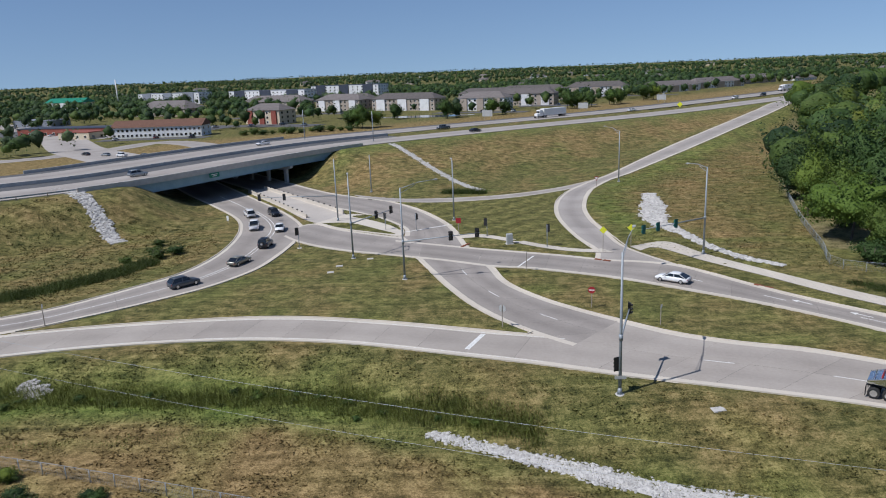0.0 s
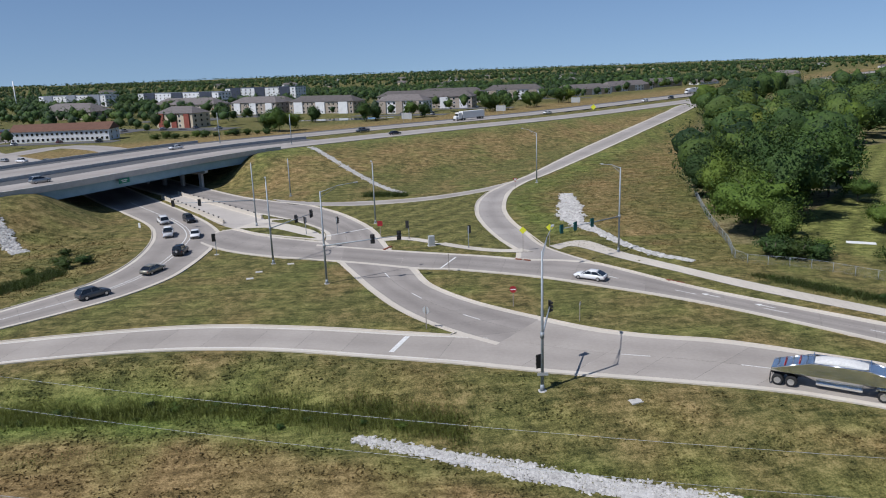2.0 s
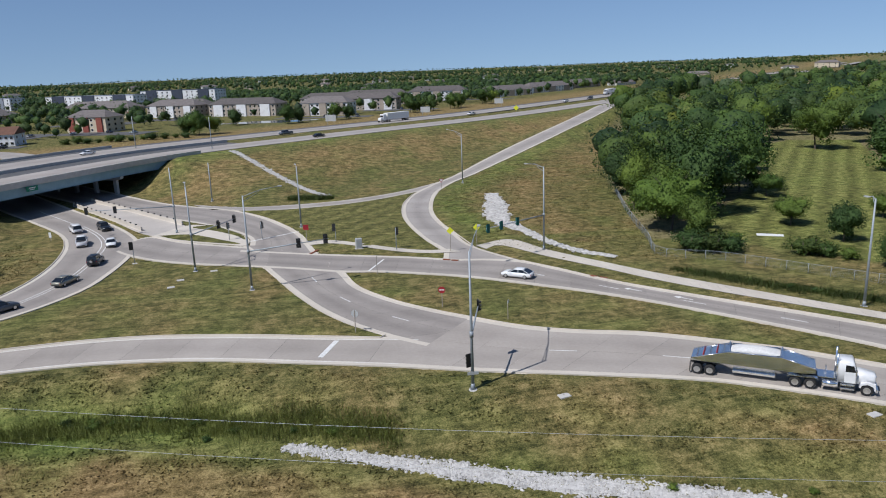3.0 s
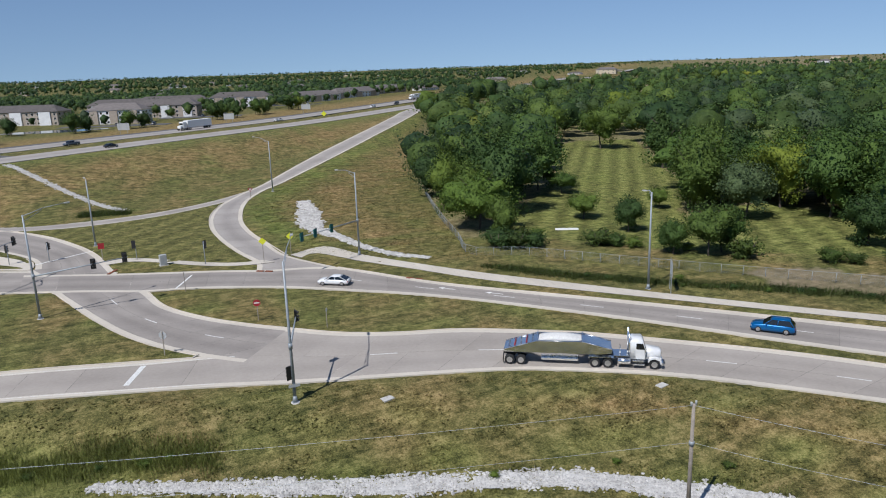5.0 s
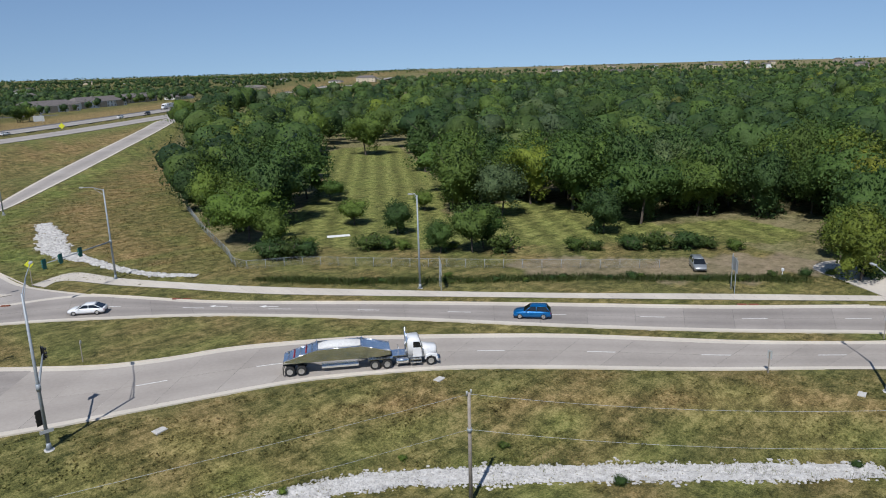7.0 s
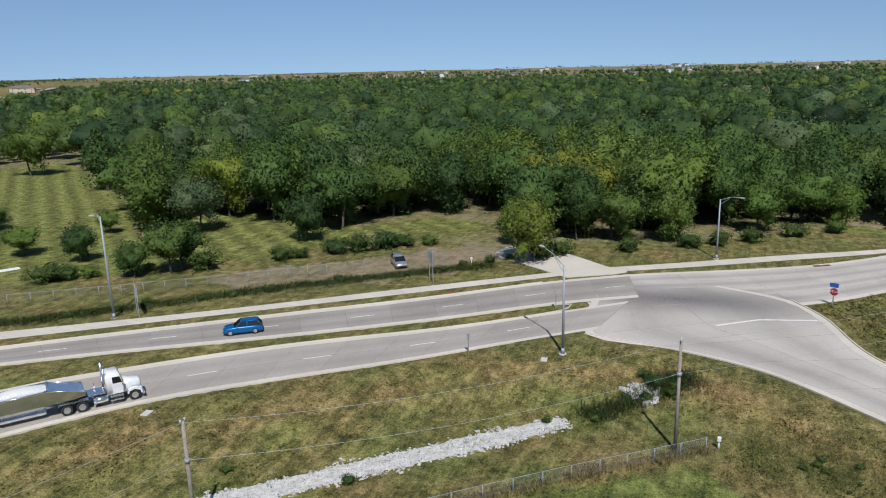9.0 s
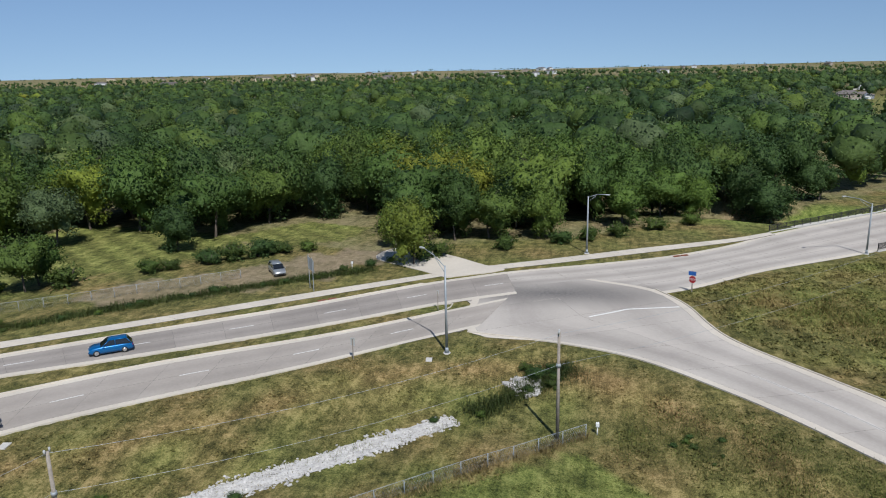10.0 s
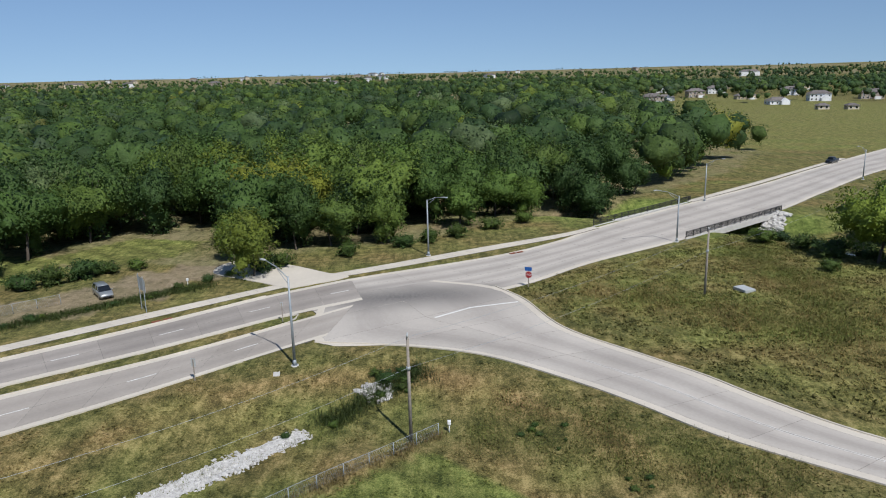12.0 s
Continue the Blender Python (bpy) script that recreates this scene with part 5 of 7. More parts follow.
railing((128.6, -43.6, 0.02), (151.6, -71.5, 0.02), "black bar railing on the creek bridge")
railing((141.2, -29.3, 0.02), (166.0, -57.0, 0.02), "black bar railing along the bridge's wooded side")
bm = bmesh.new()
prism(bm, [(-1, -0.35), (30, -0.35), (30, -1.3), (-1, -1.3)], -0.2, 19.2)
bm.transform(pose(131, -43.2, 0, 0, 0, -49))
tagged(part("creek_bridge_deck", bm, PIER), "concrete deck of the creek bridge", "bridge", kind="structure")
for k in (0, 31):
    bm = bmesh.new()
    box(bm, k - 0.6, -0.3, -4.5, k + 0.6, 19, -0.4)
    bm.transform(pose(129, -43.0, 0, 0, 0, -49))
    tagged(part("creek_bridge_abutment", bm, PIER), "concrete abutment of the creek bridge", "bridge", kind="structure")
a, b = CREEK + 0, CREEK + 0
tagged(part("creek_water", sheet(bmesh.new(), lift(offset(a, 2.4), -3.0), lift(offset(b, -2.4), -3.0)), surface("creek_water", (0.03, 0.035, 0.02), (0.05, 0.05, 0.03), 0.5, 0.08, bump=0.1)), "narrow muddy creek below the bridge", "water", kind="structure")


# low walls of the path under the bridge, with dark posts
def low_wall(a, b, label):
    a, b = Vector(a), Vector(b)
    d = b - a
    ob = thing("barrier_wall", label, "barrier", pose(a.x, a.y, 0, 0, 0, math.degrees(math.atan2(d.y, d.x))), "low walls of the path")
    bm = bmesh.new()
    prism(bm, [(-0.3, 0), (0.3, 0), (0.16, 0.35), (0.12, 1.0), (-0.12, 1.0), (-0.16, 0.35)], 0, d.length, "x")
    part("wall", bm, WALKWAY, ob)
    n = int(d.length / 3.2)
    bm = bmesh.new()
    box(bm, -0.2, -0.13, 1.0, 0.2, 0.13, 1.25, 0.03)
    first = part("marker", bm, BLACK, ob)
    first.location.x = 1.5
    for k in range(1, n):
        c = first.copy()
        scene.collection.objects.link(c)
        c.location.x = 1.5 + k * 3.2


low_wall((-60.5, 195.6, 0), (-36, 156.4, 0), "low pale concrete barrier wall with dark markers")
low_wall((-57.5, 200.6, 0), (-28.4, 159.8, 0), "low pale concrete barrier wall with dark markers beside the path")
for poly in ([(-31.5, 150.2), (-26.6, 144.8), (-17.5, 138.6), (-14.4, 137.2), (-18, 141.5), (-25, 149)], [(-22, 157.5), (-18.6, 152), (-14.6, 144.5), (-13.9, 140.5), (-16, 145), (-21, 151.5), (-26, 156.5)]):
    p = pad("refuge_grass", poly, 0.17, GRASS, "patch of short grass on the refuge", thick=0.05, category="grass")
# guard rail on the bank
bm = bmesh.new()
rail = offset(HW, -0.8)[SPAN[0] - 14 : SPAN[0]]
sheet(bm, lift(rail, HIGHWAY_Z + 0.75), lift(offset(rail, 0.08), HIGHWAY_Z + 0.75), 0.32)
gr = tagged(part("guard_rail", bm, GALVANISED), "galvanised guard rail along the highway bank", "guard rail")
for p in rail[::1]:
    bm = bmesh.new()
    box(bm, p[0] - 0.08, p[1] - 0.08, HIGHWAY_Z - 0.6, p[0] + 0.08, p[1] + 0.08, HIGHWAY_Z + 0.7)
    part("post", bm, WOOD_GREY, gr)
for i0 in (SPAN[0] - 40, ):
    bm = bmesh.new()
    rail = offset(HW, NEAR_W + MEDIAN_W / 2)[SPAN[0] - 30 : SPAN[-1] + 6]
    sheet(bm, lift(rail, HIGHWAY_Z + 0.9), lift(offset(rail, 0.35), HIGHWAY_Z + 0.9), 0.95)
    tagged(part("median_barrier", bm, PIER), "concrete barrier between the highway carriageways", "barrier", kind="structure")


# ---- road markings ----
def stripe(line, width, z, label, dash=0.0, gap=0.0):
    bm = bmesh.new()
    if dash:
        far = np.r_[0, np.cumsum(np.linalg.norm(np.diff(line, axis=0), axis=1))]
        s = 2.0
        while s + dash < far[-1]:
            t = np.linspace(s, s + dash, 4)
            seg = np.stack([np.interp(t, far, line[:, k]) for k in (0, 1)], 1)
            sheet(bm, lift(offset(seg, width / 2), z), lift(offset(seg, -width / 2), z))
            s += dash + gap
    else:
        sheet(bm, lift(offset(line, width / 2), z), lift(offset(line, -width / 2), z))
    return tagged(part("lane_marking", bm, PAINT_WHITE), label, "road marking", kind="structure")


def lane_line(key, share, first, last, z, dash=3.05, gap=9.15, width=0.14, label="worn white dashed lane line on concrete"):
    a, b = BANDS[key]
    n = len(a)
    line = (a + (b - a) * share)[int(first * n) : int(last * n)]
    stripe(line, width, z, label, dash, gap)


lane_line("south", 0.5, 0.12, 1.0, 0.024)
lane_line("north", 0.5, 0.3, 1.0, 0.021)
lane_line("cross", 0.5, 0.3, 0.72, 0.022)
lane_line("left", 0.5, 0.1, 0.8, 0.012, 0, 0, 0.16, "white lane line on the curved ramp")
lane_line("left", 0.56, 0.3, 0.65, 0.012, 0, 0, 0.14, "white gore line on the curved ramp")
lane_line("near", 0.9, 0.05, 1.0, 0.012, 0, 0, 0.1, "thin white edge line on the ramp")
lane_line("near", 0.1, 0.05, 0.9, 0.012, 0, 0, 0.1, "thin white edge line along the ramp")
lane_line("ramp", 0.12, 0.2, 1.0, 0.02, 0, 0, 0.12, "thin white edge line on the entrance ramp") if False else None
stripe(np.array([(1.3, 81.6), (-0.7, 76.9)]), 0.6, 0.012, "wide white stop bar across the ramp")
stripe(np.array([(88.8, 1.8), (92.6, -3.0), (94.6, -9.6)]), 0.35, 0.014, "white stop bar across the side street")
stripe(np.array([(-2, 146), (-13, 139)]), 0.4, 0.022, "white stop bar across the crossover lanes")
stripe(np.array([(7.5, 111), (10.6, 117.5)]), 0.3, 0.024, "thin white crossing line at the median's nose")
for s in (-0.12, 0.12):
    a, b = BANDS["side"]
    stripe(offset(((a + b) / 2)[int(0.36 * len(a)) :], s), 0.06, 0.014, "pale double centre line of the side street")
for (x, y), yaw in (((47.3, 84.4), -51), ((42.6, 89.8), -51)):
    bm = bmesh.new()
    prism(bm, [(-1.2, -0.1), (0.6, -0.1), (0.6, -0.45), (1.5, 0), (0.6, 0.45), (0.6, 0.1), (-1.2, 0.1)], 0.018, 0.021, "z")
    ob = part("turn_arrow", bm, PAINT_WHITE)
    ob.matrix_world = pose(x, y, 0.003, 0, 0, yaw + 180)
    tagged(ob, "worn white arrow painted on the lane", "road marking", kind="structure")


# ---- rocks ----
def riprap(name, lines, width, count, size, label, seed, dz=0.0):
    """Loose pale rocks strewn along a line, in one mesh."""
    rng = np.random.RandomState(seed)
    line = curve(lines, 1.0)
    nrm = sideways(line)
    base = bmesh.new()
    bmesh.ops.create_icosphere(base, subdivisions=1, radius=1)
    v0, f0 = np.array([v.co[:] for v in base.verts]), np.array([[v.index for v in f.verts] for f in base.faces])
    base.free()
    k = rng.randint(0, len(line), count)
    w = np.interp(k / len(line), np.linspace(0, 1, len(width)), width)
    off = rng.uniform(-1, 1, count) * w * (1 + 0.35 * np.sin(k * 0.9) * np.cos(k * 0.37))
    x, y = line[k, 0] + nrm[k, 0] * off + rng.uniform(-0.5, 0.5, count), line[k, 1] + nrm[k, 1] * off + rng.uniform(-0.5, 0.5, count)
    z = land(x, y) + dz
    vs, fs = [], []
    for i in range(count):
        s = size * rng.uniform(0.5, 1.5)
        v = v0 * (1 + rng.uniform(-0.3, 0.3, (len(v0), 1))) * s * (rng.uniform(0.8, 1.4), rng.uniform(0.8, 1.2), rng.uniform(0.55, 0.85))
        t = rng.uniform(0, 6.28)
        c, q = math.cos(t), math.sin(t)
        vs.append(np.stack([v[:, 0] * c - v[:, 1] * q + x[i], v[:, 0] * q + v[:, 1] * c + y[i], v[:, 2] + z[i] + 0.08], 1))
        fs.append(f0 + i * len(v0))
    # the bed of crushed stone that fills the gaps between the rocks
    wl = np.interp(np.linspace(0, 1, len(line)), np.linspace(0, 1, len(width)), width)
    cols = []
    for f in np.linspace(-1, 1, 7):
        o = f * wl * rng.uniform(0.8, 1.05, len(line))
        cols.append(np.stack([line[:, 0] + nrm[:, 0] * o, line[:, 1] + nrm[:, 1] * o], 1))
    bed = np.stack(cols, 1).reshape(-1, 2)
    bz = land(bed[:, 0], bed[:, 1]) + dz + 0.11 + rng.uniform(-0.03, 0.05, len(bed))
    n0, g = count * len(v0), np.arange(len(bed)).reshape(-1, 7)
    quads = np.stack([g[:-1, :-1], g[:-1, 1:], g[1:, 1:], g[1:, :-1]], -1).reshape(-1, 4) + n0
    vs.append(np.column_stack([bed, bz]))
    me = bpy.data.meshes.new(name)
    me.from_pydata(np.vstack(vs), [], np.vstack(fs).tolist() + quads.tolist())
    me.materials.append(RIPRAP)
    return tagged(new(name, me), label, "rocks", kind="stuff")


riprap("ditch_riprap", DITCH[4:-1], [0.4, 0.9, 1.2, 1.3, 1.2, 1.3, 1.3, 1.3, 1.1], 7800, 0.12, "white limestone rocks lining the ditch", 3)
riprap("bank_riprap", [(43, 172), (40.5, 158), (38, 148), (37, 140), (39, 130), (40.5, 120), (43, 112.5), (47, 107)], [1.0, 2.0, 2.6, 2.2, 1.2, 0.55, 0.5, 0.5], 2400, 0.26, "white rocks spilled down the grassy bank", 5)
riprap("chute_riprap", [(-96, 163), (-85, 154), (-77, 146), (-70, 138)], [1.3, 1.5, 1.6, 1.2], 1200, 0.24, "pale rock chute down the highway bank", 6)
riprap("bank_chute", [(-25, 240), (-16, 222), (-6, 203), (3, 186)], [0.8, 0.8, 0.9, 1.0], 1000, 0.2, "narrow pale rock chute in the highway slope", 7)
riprap("culvert_rocks", [(70.6, 8.8), (69.0, 6.6)], [1.0, 0.8], 120, 0.28, "white broken rocks around a culvert mouth", 8)
riprap("ditch_stones", [(-50, 72.5), (-47, 71.5)], [1.0, 1.0], 130, 0.25, "pale stones in the ditch weeds", 9)
riprap("creek_rocks", [(150, -70), (144, -66), (140, -62)], [2, 2], 260, 0.5, "grey rocks on the creek bank", 10)


# ---- tall grass, weeds and shrubs ----
def blades(name, spots, label, seed, high, material, per=26, wide=0.05, spread=0.5):
    """Clumps of upright blades at spots, in one mesh."""
    rng = np.random.RandomState(seed)
    n = len(spots) * per
    at = np.repeat(np.array(spots, float), per, 0) + rng.normal(0, spread, (n, 2))
    free = np.ones(n, bool)
    for a, b in BANDS.values():
        free &= ~inside(at[:, 0], at[:, 1], np.vstack([a, b[::-1]]))
    z = land(at[:, 0], at[:, 1])
    h = high * rng.uniform(0.45, 1.15, n) * np.repeat(rng.uniform(0.6, 1.15, len(spots)), per)
    a = rng.uniform(0, 6.28, n)
    lean = rng.normal(0, 0.28, (n, 2)) * h[:, None]
    d = np.stack([np.cos(a), np.sin(a)], 1) * wide * 0.42 * rng.uniform(0.7, 1.5, (n, 1))
    v = np.empty((n, 3, 3))
    v[:, 0, :2], v[:, 1, :2], v[:, 2, :2] = at - d, at + d, at + lean
    v[:, 0, 2] = v[:, 1, 2] = z - 0.05
    v[:, 2, 2] = z + h
    v, n = v[free], int(free.sum())
    me = bpy.data.meshes.new(name)
    me.from_pydata(v.reshape(-1, 3), [], np.arange(n * 3).reshape(-1, 3).tolist())
    me.materials.append(material)
    up = np.repeat(np.column_stack([rng.normal(0, 0.35, (n, 2)), np.ones(n)]), 3, 0)
    soften(me, up / np.linalg.norm(up, axis=1)[:, None])
    return tagged(new(name, me), label, "grass", kind="stuff")


def strewn(line, width, count, seed):
    rng = np.random.RandomState(seed)
    c = curve(line, 0.5)
    k = rng.randint(0, len(c), count)
    return c[k] + sideways(c)[k] * (rng.normal(0, 0.5, count) * width)[:, None]


STRAW = foliage("dry_grass_blade", (0.2, 0.14, 0.055), (0.5, 0.38, 0.18), 0.3)
blades("ditch_grass", strewn([(-75, 63), (-50.8, 70.5), (-32, 69.5), (-16, 68.5), (-8, 65.5), (-1, 63.5), (6, 60)], 2.3, 1900, 1), "tall green reeds and weeds along the ditch", 2, 0.95, REED, 30, 0.05, 0.55)
blades("ditch_grass_low", strewn([(-60, 58), (-20, 61), (4, 57.5), (17, 51.5), (33, 44), (47, 31.5), (62, 12)], 1.0, 520, 3), "green weeds edging the rock ditch", 4, 0.45, REED, 18, 0.045, 0.5)
blades("ramp_reeds", strewn([(-75, 97), (-66, 105), (-59, 113.5), (-56, 121)], 1.6, 620, 5), "dense green reeds beside the ramp", 6, 1.4, WEED, 34, 0.06, 0.6)
blades("slip_reeds", strewn([(-6, 183), (4, 181)], 1.2, 130, 7), "dark green reeds at the foot of the slope", 8, 1.5, WEED, 34, 0.07, 0.6)
blades("roadside_weeds", strewn([(52.9, 97), (60.5, 86.5), (72.9, 73.5), (84.4, 62), (94.7, 50), (101, 42.5), (106, 36)], 1.3, 1300, 9), "strip of green weeds beside the fence", 10, 0.8, WEED, 26, 0.06, 0.6)
blades("culvert_weeds", strewn([(64, 12), (68, 9), (71, 6), (73, 3)], 1.6, 300, 11), "tall green weeds around the culvert", 12, 0.9, WEED, 28, 0.05, 0.5)
blades("waste_grass", strewn([(100, -18), (94, -30), (84, -38), (74, -44), (64, -50), (80, -55), (100, -50), (112, -48)], 9, 2600, 13), "rough uncut grass and weeds", 14, 0.42, STRAW, 22, 0.05, 0.9)
blades("waste_weeds", strewn([(98, -24), (90, -34), (78, -46), (100, -52), (118, -50), (122, -58)], 7, 1500, 15), "green weeds in uncut grass", 16, 0.5, REED, 34, 0.055, 0.8)
blades("fence_weeds", strewn([(60.8, 1.2), (55.6, 7.2), (50.2, 13.3), (42, 22), (32, 31)], 0.6, 300, 17), "dry weeds along the wire fence", 18, 0.7, STRAW, 22, 0.04, 0.4)
blades("lot_weeds", strewn([(62, -2), (60, -10), (54, -18), (48, -26)], 5.0, 900, 19), "green weeds beside the side street", 20, 0.35, REED, 30, 0.05, 0.7)


def tufts(name, outline, count, seed, high, label):
    """Short leaning grass tufts over a stretch of verge, coloured by what grows there."""
    rng = np.random.RandomState(seed)
    lo, hi = np.min(outline, 0), np.max(outline, 0)
    at = rng.uniform(lo, hi, (int(count * 2.5), 2))
    ok = inside(at[:, 0], at[:, 1], outline) & (rolling(at[:, 0], at[:, 1], 5, seed) > -0.5)
    for a, b in BANDS.values():
        ok &= ~inside(at[:, 0], at[:, 1], np.vstack([offset(a, 0.5), offset(b, -0.5)[::-1]])) & ~inside(at[:, 0], at[:, 1], np.vstack([offset(a, -0.5), offset(b, 0.5)[::-1]]))
    at = at[ok][:count]
    n = len(at)
    z, cover = land(at[:, 0], at[:, 1]), growth(at[:, 0], at[:, 1])
    h = high * rng.uniform(0.5, 1.4, n)
    v = np.empty((n, 2, 3, 3))
    for k in range(2):
        a = rng.uniform(0, 6.28, n)
        d = np.stack([np.cos(a), np.sin(a)], 1) * (0.1 + 0.45 * h * rng.uniform(0.4, 1.0, n))[:, None]
        v[:, k, 0, :2], v[:, k, 1, :2], v[:, k, 2, :2] = at - d, at + d, at + rng.normal(0, 1.0, (n, 2)) * h[:, None]
        v[:, k, :2, 2], v[:, k, 2, 2] = (z + 0.02)[:, None], z + 0.06 + h
    me = bpy.data.meshes.new(name)
    me.from_pydata(v.reshape(-1, 3), [], np.arange(n * 6).reshape(-1, 3).tolist())
    attr = me.attributes.new("cover", "FLOAT_COLOR", "POINT")
    attr.data.foreach_set("color", np.repeat(cover, 6, 0).astype(np.float32).ravel())
    me.materials.append(GRASS)
    return tagged(new(name, me), label, "grass", kind="stuff")


tufts("verge_tufts", [(-70, 60), (-52, 77), (-30, 80.5), (-12, 78), (6, 71), (27, 63), (40, 57), (50, 50), (66, 32), (78, 17), (78, 6), (74, -4), (62, -17), (40, -40), (30, -20), (44, 8), (20, 34), (-10, 44), (-45, 46)], 52000, 51, 0.11, "uneven dry and green grass of the near verge")
tufts("waste_tufts", [(102, -9), (84, -16), (64, -31), (46, -50), (60, -70), (110, -75), (135, -58), (126, -45), (112, -24)], 22000, 53, 0.2, "rough tussocks of uncut grass")
tufts("bank_tufts", [(-85, 92), (-62, 97), (-50, 114), (-48, 135), (-58, 152), (-92, 150), (-110, 110)], 9000, 54, 0.15, "rough grass on the bridge bank")
tufts("slope_tufts", [(28, 124), (46, 106), (56, 100), (66, 140), (95, 240), (80, 240), (46, 204), (28, 165)], 12000, 55, 0.13, "rough grass beside the entrance ramp")


def shrub_mesh(seed, mat):
    rng = np.random.RandomState(seed)
    v, f, nv = leaf_crown(rng, 24, 1500, 0.036, 0.66, 0.46, 0.0, 2, 0.6, 0.45)
    me = bpy.data.meshes.new("leaves")
    me.from_pydata(v + (0, 0, 0.32), [], f.tolist())
    me.materials.append(mat)
    soften(me, nv)
    bm = bmesh.new()
    for k in range(6):
        a = k * 1.05
        tube(bm, (0, 0, -0.15), (math.cos(a) * 0.3, math.sin(a) * 0.3, 0.6), 0.025, 0.01, 5)
    st = bpy.data.meshes.new("stems")
    bm.to_mesh(st)
    bm.free()
    st.materials.append(BARK)
    return me, st


SHRUBS = [shrub_mesh(70, SHRUB), shrub_mesh(71, LEAF_MATS[1]), shrub_mesh(72, LEAF_MATS[2])]


def shrub(x, y, s, k, label="rounded green shrub in rough grass"):
    ob = thing("shrub", label, "shrub", pose(x, y, height_at(x, y), 0, 0, 40 * x), "shrubs")
    ob.scale = (s * 1.15, s * 1.15, s)
    for name, me in zip(("foliage", "branch"), SHRUBS[k]):
        new(name, me).parent = ob


for x, y, s, k in ((-56, 124, 2.6, 0), (-53.5, 126.5, 2.4, 2), (-58, 127, 2.2, 0), (-60, 134, 2.0, 0), (-60, 120, 2.0, 1), (26, 46.6, 0.8, 1), (46, 28.0, 1.0, 2), (43.5, 38.4, 0.9, 0), (36, 43.5, 0.7, 1), (61.5, 15.4, 0.8, 2),
                   (71.5, 6.5, 1.7, 2), (72.5, 8, 1.3, 0), (70, 5.0, 1.1, 0), (75.8, 98.9, 4.2, 0), (77.8, 97, 3.0, 2), (80, 94.5, 2.6, 1), (98.6, 71.4, 3.2, 1), (101, 69, 2.6, 0), (105, 64.5, 3.4, 2), (108.2, 61.7, 4.4, 0), (111.4, 58.6, 4.2, 2),
                   (114, 55.5, 3.2, 0), (116, 51.5, 2.6, 1), (107.5, 66.5, 3, 0), (60.3, 106.8, 4.6, 2), (63, 105, 4.2, 0), (66, 104.4, 3.6, 2), (70, 109, 2.6, 1), (67.5, 111, 3.0, 0), (119.5, -66.1, 4.2, 0), (124.7, -55.9, 3.6, 1), (120, -60.6, 3.6, 0),
                   (128, -60, 3.2, 2), (113, -62, 3.4, 0), (132, -58, 3, 1), (106, -58, 2.6, 1), (126, -66, 4.4, 2), (116, -70, 4.4, 0), (90.0, 80, 4.6, 0), (86, 88, 2.0, 1), (91, 55.5, 1.4, 2), (73, 76, 1.2, 1), (104.5, 40.5, 1.4, 0), (108, 37, 1.6, 2),
                   (110.5, 34.5, 1.4, 1), (112.8, 30.5, 4.0, 2), (116, 27.5, 3.6, 0), (131, 3, 3.4, 1), (135, -2, 3.6, 0), (122, 17, 3.4, 1), (128, 8, 3.2, 2), (141, -9, 3.6, 0), (146, -16, 3.2, 1)):
    shrub(x, y, s, k)

rng_weed = np.random.RandomState(77)
for line, count, wide, low, high in (([(-62, 67), (-44, 69.5), (-30, 69.5), (-16, 68.2), (-6, 64), (2, 61.5)], 46, 1.6, 0.5, 1.1), ([(-46, 56), (-36, 51.5), (-30, 49)], 12, 1.6, 0.9, 1.7), ([(54, 95.5), (66, 80.5), (78, 68), (90, 55.5), (102, 41.5)], 34, 0.9, 0.5, 1.0),
                                     ([(64, 12), (68, 8.5), (73, 4)], 10, 1.4, 0.5, 1.0), ([(60, -6), (54, -14), (46, -24)], 14, 3.0, 0.35, 0.7)):
    for x, y in strewn(line, wide, count, int(count * 7)):
        shrub(float(x), float(y), rng_weed.uniform(low, high), int(rng_weed.randint(3)), "leafy green weed clump in long grass")
for x, y, h, k in ((-60, 413, 14, 0), (-66, 419, 12, 2), (-53, 417, 11, 1), (-46, 480, 11, 2), (-13, 471, 13, 0), (-6, 476, 10, 2), (17, 482, 12, 0), (26, 488, 10, 2), (72, 522, 13, 0), (79, 526, 12, 2), (90, 535, 11, 0), (107, 551, 13, 0), (116, 560, 12, 2), (143, 595, 14, 0), (152, 604, 12, 1), (-121, 566, 10, 2), (-214, 664, 12, 0), (-325, 846, 14, 2), (-394, 782, 14, 0)):
    tree(k, float(x), float(y), h, 31 * x, 1.1, "dark green tree beside the town buildings")
for k in range(12):
    shrub(-122 + 5.2 * k, 396 + 0.6 * k + 2 * math.sin(k * 2.1), 4.2 + 1.2 * math.sin(k * 1.7), k % 3, "dark green hedge shrub at the hotel grounds")

# ---- vehicles ----
def car_paint(name, colour, metal=0.3):
    m, ns, ln, b = nodes_of(name)
    where = ns.new("ShaderNodeNewGeometry").outputs["Position"]
    f = noise_node(ns, ln, where, 2.0, 3)
    ln.new(ramp_node(ns, ln, f, [(0.3, tuple(c * 0.9 for c in colour)), (0.7, colour)]), b.inputs["Base Color"])
    b.inputs["Roughness"].default_value, b.inputs["Metallic"].default_value, b.inputs["Coat Weight"].default_value = 0.35, metal, 0.6
    return m


